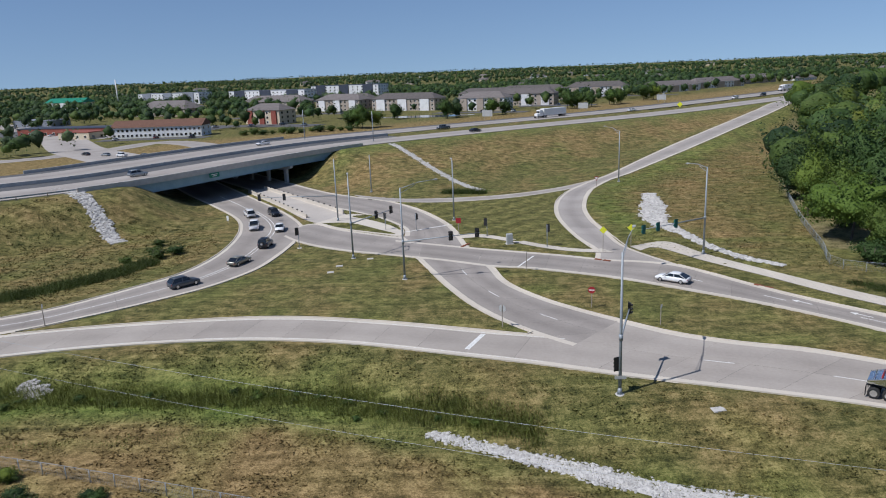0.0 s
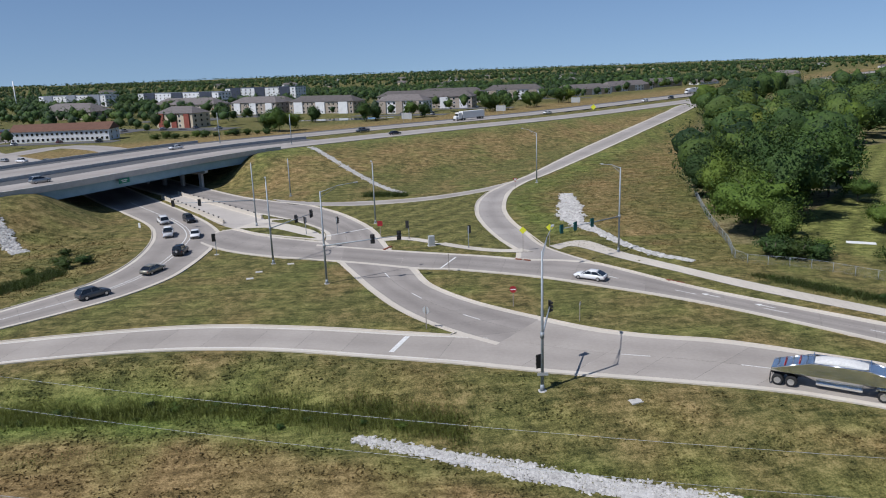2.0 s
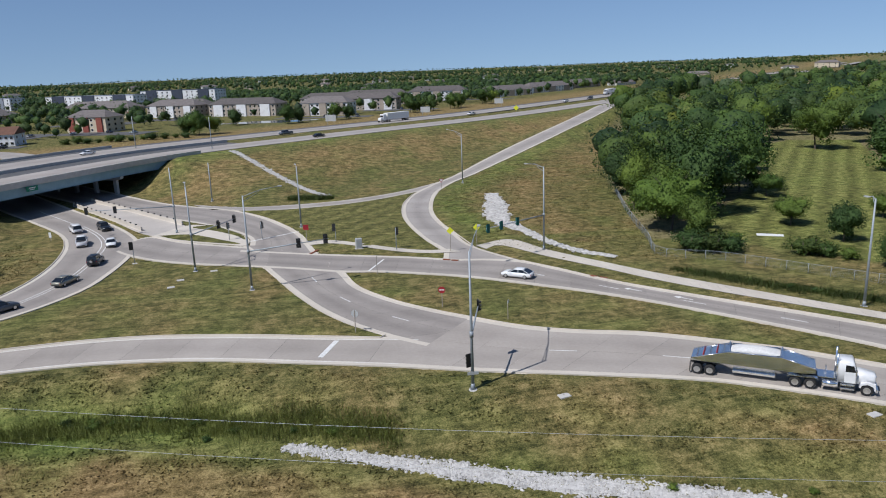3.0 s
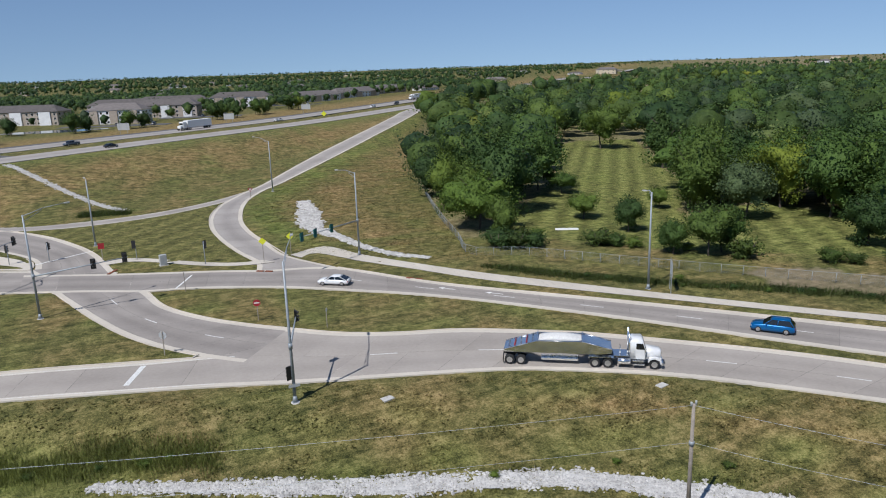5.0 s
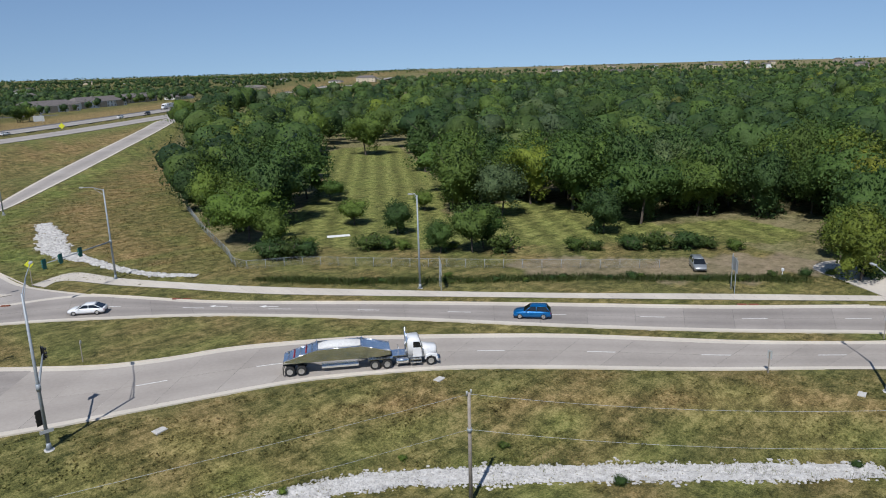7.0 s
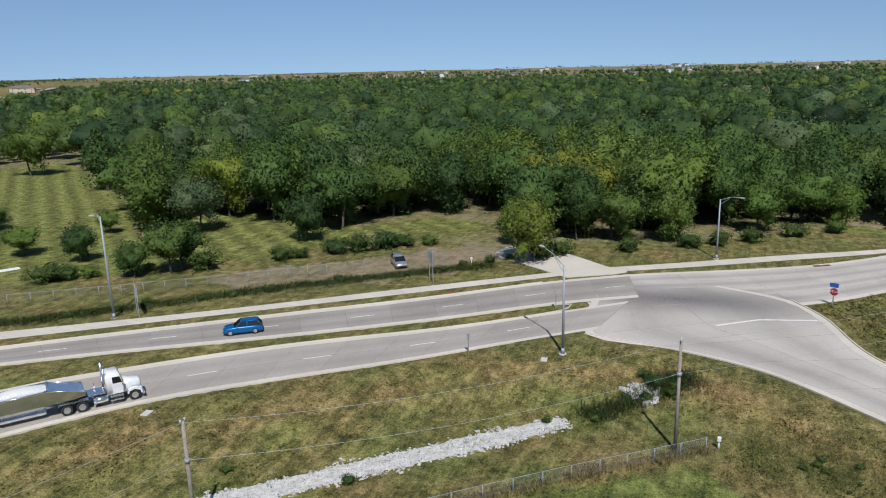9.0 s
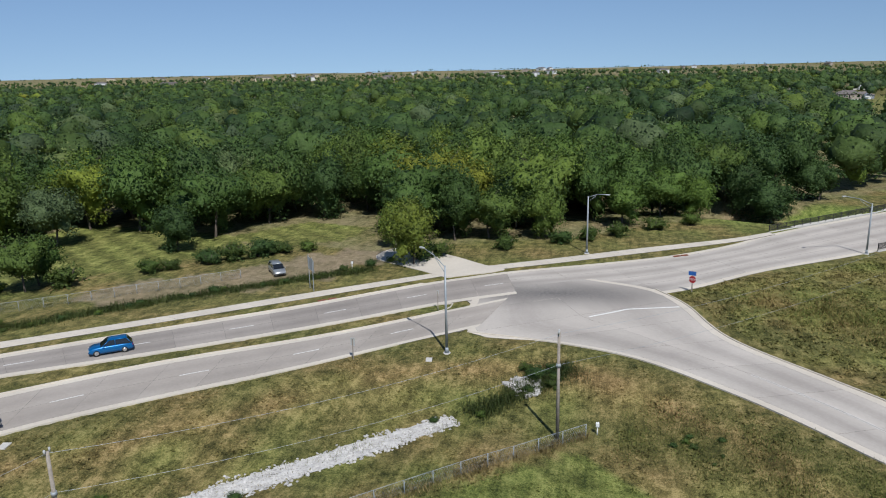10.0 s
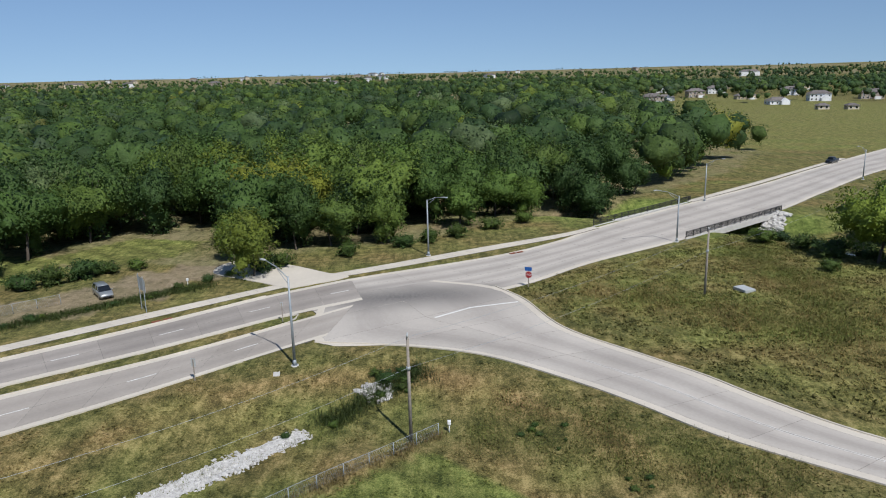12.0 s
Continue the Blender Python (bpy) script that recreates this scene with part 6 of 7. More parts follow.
PAINTS = {"white": car_paint("white_car_paint", (0.78, 0.78, 0.77), 0.0), "black": car_paint("black_car_paint", (0.012, 0.013, 0.015), 0.2), "silver": car_paint("silver_car_paint", (0.42, 0.43, 0.42), 0.6), "blue": car_paint("blue_car_paint", (0.0, 0.12, 0.34), 0.4),
          "grey": car_paint("grey_car_paint", (0.09, 0.1, 0.115), 0.4), "red": car_paint("dark_red_car_paint", (0.12, 0.012, 0.012), 0.3), "tan": car_paint("champagne_car_paint", (0.3, 0.28, 0.22), 0.5)}
m, ns, ln, b = nodes_of("tinted_glass")
b.inputs["Base Color"].default_value, b.inputs["Roughness"].default_value, b.inputs["Coat Weight"].default_value = (0.012, 0.015, 0.018, 1), 0.06, 0.5
GLASS = m
RUBBER = surface("tyre_rubber", (0.012, 0.012, 0.012), (0.03, 0.03, 0.03), 5, 0.9)
ALLOY = surface("alloy_rim", (0.5, 0.5, 0.5), (0.65, 0.65, 0.65), 5, 0.3, 0.9, 0)
m, ns, ln, b = nodes_of("polished_aluminium")
where = ns.new("ShaderNodeNewGeometry").outputs["Position"]
ln.new(ramp_node(ns, ln, noise_node(ns, ln, where, 1.2, 4), [(0.3, (0.7, 0.72, 0.73)), (0.7, (0.86, 0.87, 0.88))]), b.inputs["Base Color"])
b.inputs["Roughness"].default_value, b.inputs["Metallic"].default_value = 0.2, 0.95
ALUMINIUM = m
TAIL = surface("tail_lamp_red", (0.3, 0.01, 0.01), (0.4, 0.015, 0.015), 5, 0.2, bump=0)
LAMP = surface("headlamp_glass", (0.6, 0.6, 0.6), (0.75, 0.75, 0.75), 5, 0.1, bump=0)
LOAD = surface("white_gravel_load", (0.5, 0.49, 0.47), (0.75, 0.74, 0.71), 6, 0.95, bump=0.5)


def wheel(parent, x, y, r, wide=0.24, side=1):
    bm = bmesh.new()
    tube(bm, (x, y - wide / 2, r), (x, y + wide / 2, r), r, r, 20)
    bmesh.ops.bevel(bm, geom=[e for e in bm.edges if len(e.link_faces) == 2 and any(len(f.verts) > 4 for f in e.link_faces)], offset=0.04, segments=2, affect="EDGES")
    w = part("wheel", bm, RUBBER, parent)
    bm = bmesh.new()
    o = y + side * (wide / 2 + 0.008)
    tube(bm, (x, o - side * 0.02, r), (x, o, r), r * 0.62, r * 0.6, 16)
    tube(bm, (x, o, r), (x, o + side * 0.02, r), r * 0.2, r * 0.16, 8)
    part("rim", bm, ALLOY, w)


def loft(bm, sections, mat=0, close=True):
    """A smooth skin through cross-sections of equal count (lists of points)."""
    rings = [[bm.verts.new(p) for p in s] for s in sections]
    faces = []
    for a, b in zip(rings, rings[1:]):
        for i in range(len(a)):
            faces.append(bm.faces.new((a[i], a[(i + 1) % len(a)], b[(i + 1) % len(b)], b[i])))
    if close:
        faces += [bm.faces.new(rings[0][::-1]), bm.faces.new(rings[-1])]
    for f in faces:
        f.material_index, f.smooth = mat, True
    bmesh.ops.recalc_face_normals(bm, faces=faces)
    return bm


SHAPES = {  # length, width, belt line, roof height, cabin from/to (share of length from the rear), bonnet height, wheel radius
    "sedan": (4.85, 1.84, 0.93, 1.44, 0.05, 0.75, 0.9, 0.34), "suv": (4.75, 1.88, 1.05, 1.72, 0.02, 0.72, 1.02, 0.37), "van": (5.1, 1.95, 1.08, 1.78, 0.01, 0.78, 1.02, 0.36), "pickup": (5.8, 1.98, 1.12, 1.88, 0.36, 0.76, 1.12, 0.4), "jeep": (4.4, 1.85, 1.15, 1.85, 0.03, 0.62, 1.12, 0.4)}


def vehicle(shape, paint, x, y, z, yaw, label):
    """A parked-still road vehicle; x, y is its middle and yaw its heading."""
    L, W, belt, roof, c0, c1, bonnet, r = SHAPES[shape]
    ob = thing("pickup_truck" if shape == "pickup" else "car", label, "pickup truck" if shape == "pickup" else "car", pose(x, y, z, 0, 0, yaw), "vehicles on the road")
    h = W / 2
    mat = PAINTS[paint]

    def ring(x, half, z0, z1, inset=0.06):
        return [(x, -half + inset, z0), (x, half - inset, z0), (x, half, z0 + 0.2), (x, half, z1 - 0.14), (x, half - 0.1, z1), (x, -half + 0.1, z1), (x, -half, z1 - 0.14), (x, -half, z0 + 0.2)]

    back = L * c0 - L / 2
    nose = L * c1 - L / 2
    bed = belt if shape != "pickup" else belt
    secs = [ring(-L / 2, h * 0.86, 0.38, bed - 0.12), ring(-L / 2 + 0.16, h * 0.96, 0.3, bed - 0.01), ring(-L / 4, h, 0.25, belt), ring(nose - 0.1, h, 0.25, belt), ring(L / 2 - 0.5, h * 0.97, 0.27, bonnet - 0.07), ring(L / 2 - 0.12, h * 0.9, 0.32, bonnet - 0.22), ring(L / 2, h * 0.78, 0.4, bonnet - 0.36)]
    bm = bmesh.new()
    loft(bm, secs)
    body = part("body", bm, mat, ob)
    rake_f, rake_b = (1.0, 1.15) if shape == "sedan" else (0.9, 0.55) if shape in ("suv", "van") else (0.4, 0.12)
    t = h - 0.26

    def cab(zlow, zhigh, grow):
        s = (zhigh - belt) / (roof - belt)
        return [(back + rake_b * s - grow, -(h - 0.1) + (h - 0.1 - t) * s - grow, zhigh), (nose - rake_f * s + grow, -(h - 0.1) + (h - 0.1 - t) * s - grow, zhigh), (nose - rake_f * s + grow, (h - 0.1) - (h - 0.1 - t) * s + grow, zhigh), (back + rake_b * s - grow, (h - 0.1) - (h - 0.1 - t) * s + grow, zhigh)]

    bm = bmesh.new()
    loft(bm, [cab(0, belt - 0.06, 0), cab(0, roof - 0.1, 0)])
    for f in bm.faces:
        f.smooth = False
    part("glasshouse", bm, GLASS, ob, "dark tinted glass")
    bm = bmesh.new()
    top = cab(0, roof - 0.1, 0.015)
    crown = [tuple(p) for p in cab(0, roof, -0.12)]
    loft(bm, [top, crown])
    part("roof", bm, mat, ob)
    mid = (back + nose) / 2 + 0.1
    for px in (back + 0.06, mid, nose - 0.12):
        for s in (-1, 1):
            bm = bmesh.new()
            q = rake_b * 0.9 if px < mid - 0.2 else -rake_f * 0.9 if px > mid + 0.2 else 0
            tube(bm, (px, s * (h - 0.095), belt - 0.05), (px + q, s * (t + 0.012), roof - 0.08), 0.045, 0.04, 5)
            part("pillar", bm, mat, ob)
    if shape == "pickup":
        bm = bmesh.new()
        box(bm, -L / 2 + 0.12, -h + 0.16, belt - 0.06, back - 0.08, h - 0.16, belt + 0.012)
        part("bed_liner", bm, BLACK, ob)
        for s in (-1, 1):
            bm = bmesh.new()
            box(bm, -L / 2 + 0.08, s * (h - 0.08) - 0.06, belt - 0.1, back, s * (h - 0.08) + 0.06, belt + 0.1, 0.02)
            part("bed_side", bm, mat, ob)
        bm = bmesh.new()
        box(bm, -L / 2 + 0.04, -h + 0.1, belt - 0.3, -L / 2 + 0.12, h - 0.1, belt + 0.1, 0.02)
        part("tailgate", bm, mat, ob)
    if shape == "jeep":
        bm = bmesh.new()
        tube(bm, (-L / 2 - 0.22, 0, 1.0), (-L / 2 + 0.02, 0, 1.0), 0.38, 0.38, 18)
        spare = part("spare_wheel", bm, RUBBER, ob)
        bm = bmesh.new()
        tube(bm, (-L / 2 - 0.24, 0, 1.0), (-L / 2 - 0.21, 0, 1.0), 0.22, 0.22, 14)
        part("rim", bm, ALLOY, spare)
    for wx in (-L / 2 + 0.2 * L, L / 2 - 0.18 * L):
        for s in (-1, 1):
            wheel(ob, wx, s * (h - 0.1), r, 0.22, s)
    for s in (-1, 1):
        bm = bmesh.new()
        box(bm, L / 2 - 0.22, s * (h * 0.66) - 0.17, bonnet - 0.4, L / 2 - 0.06, s * (h * 0.66) + 0.17, bonnet - 0.26, 0.03)
        part("headlight", bm, LAMP, ob)
        bm = bmesh.new()
        box(bm, -L / 2 + 0.02, s * (h * 0.78) - 0.12, bed - 0.36, -L / 2 + 0.14, s * (h * 0.78) + 0.12, bed - 0.14, 0.02)
        part("tail_light", bm, TAIL, ob)
        bm = bmesh.new()
        box(bm, nose - 0.42, s * (h + 0.09) - 0.09, belt - 0.03, nose - 0.28, s * (h + 0.09) + 0.09, belt + 0.12, 0.03)
        part("mirror", bm, mat, ob)
    bm = bmesh.new()
    box(bm, L / 2 - 0.1, -h * 0.6, 0.36, L / 2 + 0.02, h * 0.6, 0.52, 0.03)
    box(bm, -L / 2 - 0.02, -h * 0.7, 0.36, -L / 2 + 0.1, h * 0.7, 0.52, 0.03)
    part("bumper", bm, BLACK, ob)
    return ob


vehicle("suv", "grey", -44.4, 105.9, 0.02, 47, "dark grey sport utility car on the curved ramp")
vehicle("sedan", "tan", -39.6, 118.5, 0.02, 70, "champagne saloon car on the curved ramp")
vehicle("jeep", "black", -38.3, 130.6, 0.02, 88, "black off-road car with spare wheel behind")
vehicle("pickup", "white", -45.2, 147.3, 0.02, 104, "white pickup truck with an empty bed")
vehicle("van", "white", -50.2, 161.0, 0.02, 116, "white passenger van near the underpass")
vehicle("suv", "black", -44.6, 161.2, 0.02, 300, "black sport utility car near the underpass")
vehicle("sedan", "white", -39.2, 144.8, 0.02, 282, "white saloon car waiting at the junction")
vehicle("sedan", "white", 29.0, 100.6, 0.02, 143, "white saloon car on the far carriageway")
vehicle("suv", "blue", 67.8, 55.3, 0.02, 128, "bright blue sport utility car on the far carriageway")
vehicle("van", "silver", 101.6, 50.6, 0.06, 218, "silver van parked on the gravel track")
vehicle("pickup", "black", 226, -121, 0.02, 130, "black pickup truck on the distant road")
for shape, paint, x, y, off, yaw, label in (("suv", "silver", -83.5, 179.7, 0, 50, "silver car on the highway bridge"), ("sedan", "black", 3.2, 263.8, 8, 38, "black saloon car on the highway"), ("pickup", "grey", -9.3, 290.2, 0, 218, "grey pickup on the far carriageway"),
                                       ("sedan", "white", -71.1, 251.2, 0, 225, "white car on the far highway carriageway"), ("sedan", "white", 78.5, 352.2, 0, 215, "white saloon car far along the highway"), ("suv", "white", 153.4, 425.6, 0, 221, "white car distant on the highway"), ("suv", "black", 178, 448, 0, 221, "dark car distant on the highway"), ("sedan", "silver", 196, 440, 0, 42, "silver car distant on the near carriageway")):
    vehicle(shape, paint, x, y + off, HIGHWAY_Z + 0.01, yaw, label)
for k, (x, y, paint, shape) in enumerate(((-170, 318, "black", "sedan"), (-158, 312, "silver", "sedan"), (-148, 306, "white", "pickup"), (-136, 300, "grey", "suv"))):
    vehicle(shape, paint, x, y, 0.1, 150, "car waiting on the far ramp beyond the bridge")


def hauler(x, y, yaw):
    """A white day-cab tractor with a polished bottom-dump trailer; x runs forward from the trailer's rear."""
    ob = thing("dump_truck", "white tractor with a polished aluminium bottom-dump trailer, loaded with white gravel", "truck", pose(x, y, 0.03, 0, 0, yaw))
    h = 1.25
    top = [(0.1, 1.7), (3.6, 2.75), (8.35, 2.8), (11.3, 2.05)]

    def at(px):
        return float(np.interp(px, [p[0] for p in top], [p[1] for p in top]))

    secs = []
    for px, low, half in ((0.1, 1.25, 0.5), (1.2, 1.25, 0.75), (3.0, 0.95, 0.55), (4.2, 0.62, 0.42), (7.6, 0.62, 0.42), (8.8, 0.95, 0.55), (10.2, 1.35, 0.75), (11.3, 1.5, 0.6)):
        z = at(px)
        knee = max(low + 0.1, 1.42)
        secs.append([(px, -half, low), (px, half, low), (px, h - 0.04, knee), (px, h, z), (px, h - 0.12, z), (px, -h + 0.12, z), (px, -h, z), (px, -h + 0.04, knee)])
    bm = bmesh.new()
    loft(bm, secs)
    for f in bm.faces:
        f.smooth = False
    hopper = part("hopper", bm, ALUMINIUM, ob, "polished aluminium hopper")
    for s in (-1, 1):
        for (xa, za), (xb, zb) in zip(top, top[1:]):
            part("top_rail", tube(bmesh.new(), (xa, s * h, za), (xb, s * h, zb), 0.07, 0.07, 6), ALUMINIUM, hopper)
    for px in (3.6, 8.35):
        bm = bmesh.new()
        prism(bm, [(-h, 2.72), (h, 2.72), (h - 0.15, 3.05), (-h + 0.15, 3.05)], px - 0.04, px + 0.04, "x")
        part("end_board", bm, ALUMINIUM, hopper)
    bm = bmesh.new()
    secs = []
    for k in range(9):
        px = 3.75 + 4.45 * k / 8
        hi = 2.78 + 0.42 * math.sin(math.pi * k / 8) ** 0.7
        secs.append([(px, -h + 0.14, 2.78), (px, -h * 0.55, 2.78 + (hi - 2.78) * 0.7), (px, 0, hi), (px, h * 0.55, 2.78 + (hi - 2.78) * 0.7), (px, h - 0.14, 2.78)])
    loft(bm, secs, close=False)
    part("gravel_load", bm, LOAD, hopper, "mound of white gravel")
    for k in range(5):
        bm = bmesh.new()
        px = 0.6 + k * 0.62
        tube(bm, (px, -h + 0.1, at(px) + 0.1), (px, h - 0.1, at(px) + 0.1), 0.05, 0.05, 6)
        part("cross_bar", bm, RED if k % 2 else ALUMINIUM, hopper)
    bm = bmesh.new()
    box(bm, 0.0, -0.55, 0.95, 3.0, 0.55, 1.25)
    part("bogie_frame", bm, BLACK, ob)
    bm = bmesh.new()
    box(bm, 9.0, -0.45, 0.95, 16.2, 0.45, 1.2)
    part("chassis", bm, BLACK, ob)
    bm = bmesh.new()
    box(bm, 4.0, -0.75, 0.42, 7.9, 0.75, 0.7, 0.05)
    part("discharge_gate", bm, ALUMINIUM, ob)
    for s in (-1, 1):
        bm = bmesh.new()
        box(bm, 0.0, s * 1.0 - 0.3, 0.2, 0.05, s * 1.0 + 0.3, 1.1)
        part("mud_flap", bm, BLACK, ob)
        bm = bmesh.new()
        prism(bm, [(8.9, 1.0), (9.0, 1.18), (11.5, 1.18), (11.6, 1.0), (11.55, 1.0), (11.45, 1.13), (9.05, 1.13), (8.95, 1.0)], s * 1.0 - 0.3, s * 1.0 + 0.3)
        part("mudguard", bm, ALUMINIUM, ob)
        for px in (0.7, 1.9, 9.6, 10.9):
            wheel(ob, px, s * 0.98, 0.52, 0.55, s)
        wheel(ob, 15.6, s * 1.05, 0.52, 0.3, s)
        bm = bmesh.new()
        tube(bm, (11.9, s * 1.0, 0.75), (13.2, s * 1.0, 0.75), 0.33, 0.33, 16)
        part("fuel_tank", bm, ALUMINIUM, ob)
        bm = bmesh.new()
        box(bm, 13.4, s * 1.05 - 0.2, 0.4, 14.6, s * 1.05 + 0.2, 0.55, 0.02), box(bm, 13.4, s * 1.05 - 0.15, 0.75, 14.6, s * 1.05 + 0.15, 0.88, 0.02)
        part("step", bm, ALUMINIUM, ob)
        bm = bmesh.new()
        tube(bm, (13.05, s * 0.95, 1.2), (13.05, s * 0.95, 3.75), 0.09, 0.09, 10)
        part("exhaust_pipe", bm, ALUMINIUM, ob)
        bm = bmesh.new()
        prism(bm, [(14.95, 0.75), (15.05, 1.15), (15.5, 1.32), (16.0, 1.25), (16.3, 0.95), (16.3, 0.6), (16.2, 0.6), (16.1, 0.95), (15.6, 1.15), (15.15, 1.0), (15.05, 0.75)], s * 1.05 - 0.22, s * 1.05 + 0.2)
        part("fender", bm, PAINTS["white"], ob)
        bm = bmesh.new()
        box(bm, 16.1, s * 0.92 - 0.14, 1.0, 16.3, s * 0.92 + 0.14, 1.2, 0.03)
        part("headlight", bm, LAMP, ob)
        bm = bmesh.new()
        box(bm, 14.55, s * 1.38 - 0.04, 1.9, 14.65, s * 1.38 + 0.04, 2.45, 0.02)
        tube(bm, (14.6, s * 1.0, 2.35), (14.6, s * 1.36, 2.35), 0.02, 0.02, 6)
        part("mirror", bm, ALUMINIUM, ob)
    bm = bmesh.new()
    loft(bm, [[(px, -w, z0), (px, w, z0), (px, w, z1 - 0.12), (px, w - 0.12, z1), (px, -w + 0.12, z1), (px, -w, z1 - 0.12)] for px, w, z0, z1 in ((13.15, 1.0, 1.0, 2.95), (13.3, 1.05, 1.0, 3.05), (14.3, 1.05, 1.0, 3.08), (14.45, 1.05, 1.0, 2.95), (14.72, 1.05, 1.0, 2.0))])
    cab = part("cab", bm, PAINTS["white"], ob)
    bm = bmesh.new()
    prism(bm, [(14.48, 2.85), (14.76, 2.05), (14.79, 2.05), (14.52, 2.87)], -0.9, 0.9)
    part("windscreen", bm, GLASS, cab)
    for s in (-1, 1):
        bm = bmesh.new()
        prism(bm, [(13.75, 2.1), (14.6, 2.1), (14.42, 2.72), (13.75, 2.75)], s * 1.06 - 0.01, s * 1.06 + 0.01)
        part("side_window", bm, GLASS, cab)
        bm = bmesh.new()
        prism(bm, [(13.7, 1.05), (14.62, 1.05), (14.62, 2.05), (13.7, 2.05)], s * 1.062 - 0.01, s * 1.062 + 0.01)
        part("door", bm, PAINTS["white"], cab)
    bm = bmesh.new()
    loft(bm, [[(px, -w, z0), (px, w, z0), (px, w, z1 - 0.2), (px, w - 0.2, z1), (px, -w + 0.2, z1), (px, -w, z1 - 0.2)] for px, w, z0, z1 in ((14.7, 0.95, 1.0, 2.08), (15.4, 0.82, 0.95, 2.0), (16.15, 0.68, 0.8, 1.9), (16.28, 0.62, 0.8, 1.82))])
    hood = part("hood", bm, PAINTS["white"], ob)
    bm = bmesh.new()
    box(bm, 16.27, -0.5, 0.85, 16.33, 0.5, 1.72, 0.02)
    part("grille", bm, ALUMINIUM, hood)
    bm = bmesh.new()
    box(bm, 16.25, -1.2, 0.4, 16.5, 1.2, 0.78, 0.06)
    part("bumper", bm, ALUMINIUM, ob)
    bm = bmesh.new()
    box(bm, 11.5, -0.9, 1.2, 13.0, 0.9, 1.27)
    tube(bm, (12.2, -0.5, 1.25), (12.2, -0.5, 2.0), 0.03, 0.03, 6), tube(bm, (12.2, 0.5, 1.25), (12.2, 0.5, 2.0), 0.03, 0.03, 6), tube(bm, (12.2, -0.5, 2.0), (12.2, 0.5, 2.0), 0.03, 0.03, 6)
    part("deck_plate", bm, ALUMINIUM, ob)
    return ob


hauler(36.7, 63.5, -35.3)


def lorry(x, y, yaw, label):
    ob = thing("semi_trailer_truck", label, "truck", pose(x, y, HIGHWAY_Z, 0, 0, yaw))
    bm = bmesh.new()
    box(bm, -8, -1.3, 1.1, 6, 1.3, 4.0, 0.05)
    part("trailer_box", bm, WHITE, ob)
    bm = bmesh.new()
    box(bm, 6.5, -1.2, 0.8, 8.6, 1.2, 3.6, 0.25), box(bm, 8.4, -1.0, 0.8, 10, 1.0, 2.1, 0.25)
    part("cab", bm, WHITE, ob)
    bm = bmesh.new()
    box(bm, 8.3, -1.0, 2.2, 8.64, 1.0, 3.1, 0.03)
    part("windscreen", bm, GLASS, ob)
    for px in (-7, -5.8, 4.6, 5.8, 9.3):
        for s in (-1, 1):
            wheel(ob, px, s * 1.1, 0.5, 0.4, s)


lorry(39, 336, 218, "white box trailer truck on the far carriageway")
lorry(214, 500, 222, "green and white truck distant on the highway")


# ---- buildings ----
ROOF_BROWN = surface("brown_shingle_roof", (0.1, 0.05, 0.032), (0.17, 0.085, 0.055), 0.8, 0.9)
ROOF_GREY = surface("grey_shingle_roof", (0.09, 0.08, 0.075), (0.17, 0.15, 0.14), 0.6, 0.9, vary=0.5)
WALLS = {"white": surface("white_siding", (0.62, 0.62, 0.62), (0.78, 0.78, 0.78), 0.4, 0.7, bump=0), "cream": surface("cream_siding", (0.5, 0.42, 0.3), (0.6, 0.52, 0.38), 0.4, 0.8, bump=0), "grey": surface("blue_grey_siding", (0.18, 0.2, 0.24), (0.28, 0.3, 0.34), 0.4, 0.7, bump=0),
         "red": surface("red_brick_wall", (0.2, 0.05, 0.035), (0.3, 0.09, 0.06), 0.5, 0.85), "tan": surface("tan_siding", (0.3, 0.25, 0.2), (0.42, 0.36, 0.3), 0.4, 0.8, bump=0), "dark": surface("dark_blue_siding", (0.03, 0.04, 0.06), (0.05, 0.06, 0.09), 0.4, 0.7, bump=0)}
_pane = bmesh.new()
box(_pane, -0.5, -0.06, -0.5, 0.5, 0.0, 0.5)
PANE_MESH = bpy.data.meshes.new("pane")
_pane.to_mesh(PANE_MESH)
_pane.free()
PANE_MESH.materials.append(GLASS)
_trim = bmesh.new()
for _a, _b, _c, _d in ((-0.58, -0.5, -0.58, 0.58), (0.5, 0.58, -0.58, 0.58), (-0.5, 0.5, -0.58, -0.5), (-0.5, 0.5, 0.5, 0.58)):
    box(_trim, _a, -0.09, _c, _b, 0.0, _d)
TRIM_MESH = bpy.data.meshes.new("window_frame")
_trim.to_mesh(TRIM_MESH)
_trim.free()
TRIM_MESH.materials.append(WHITE)


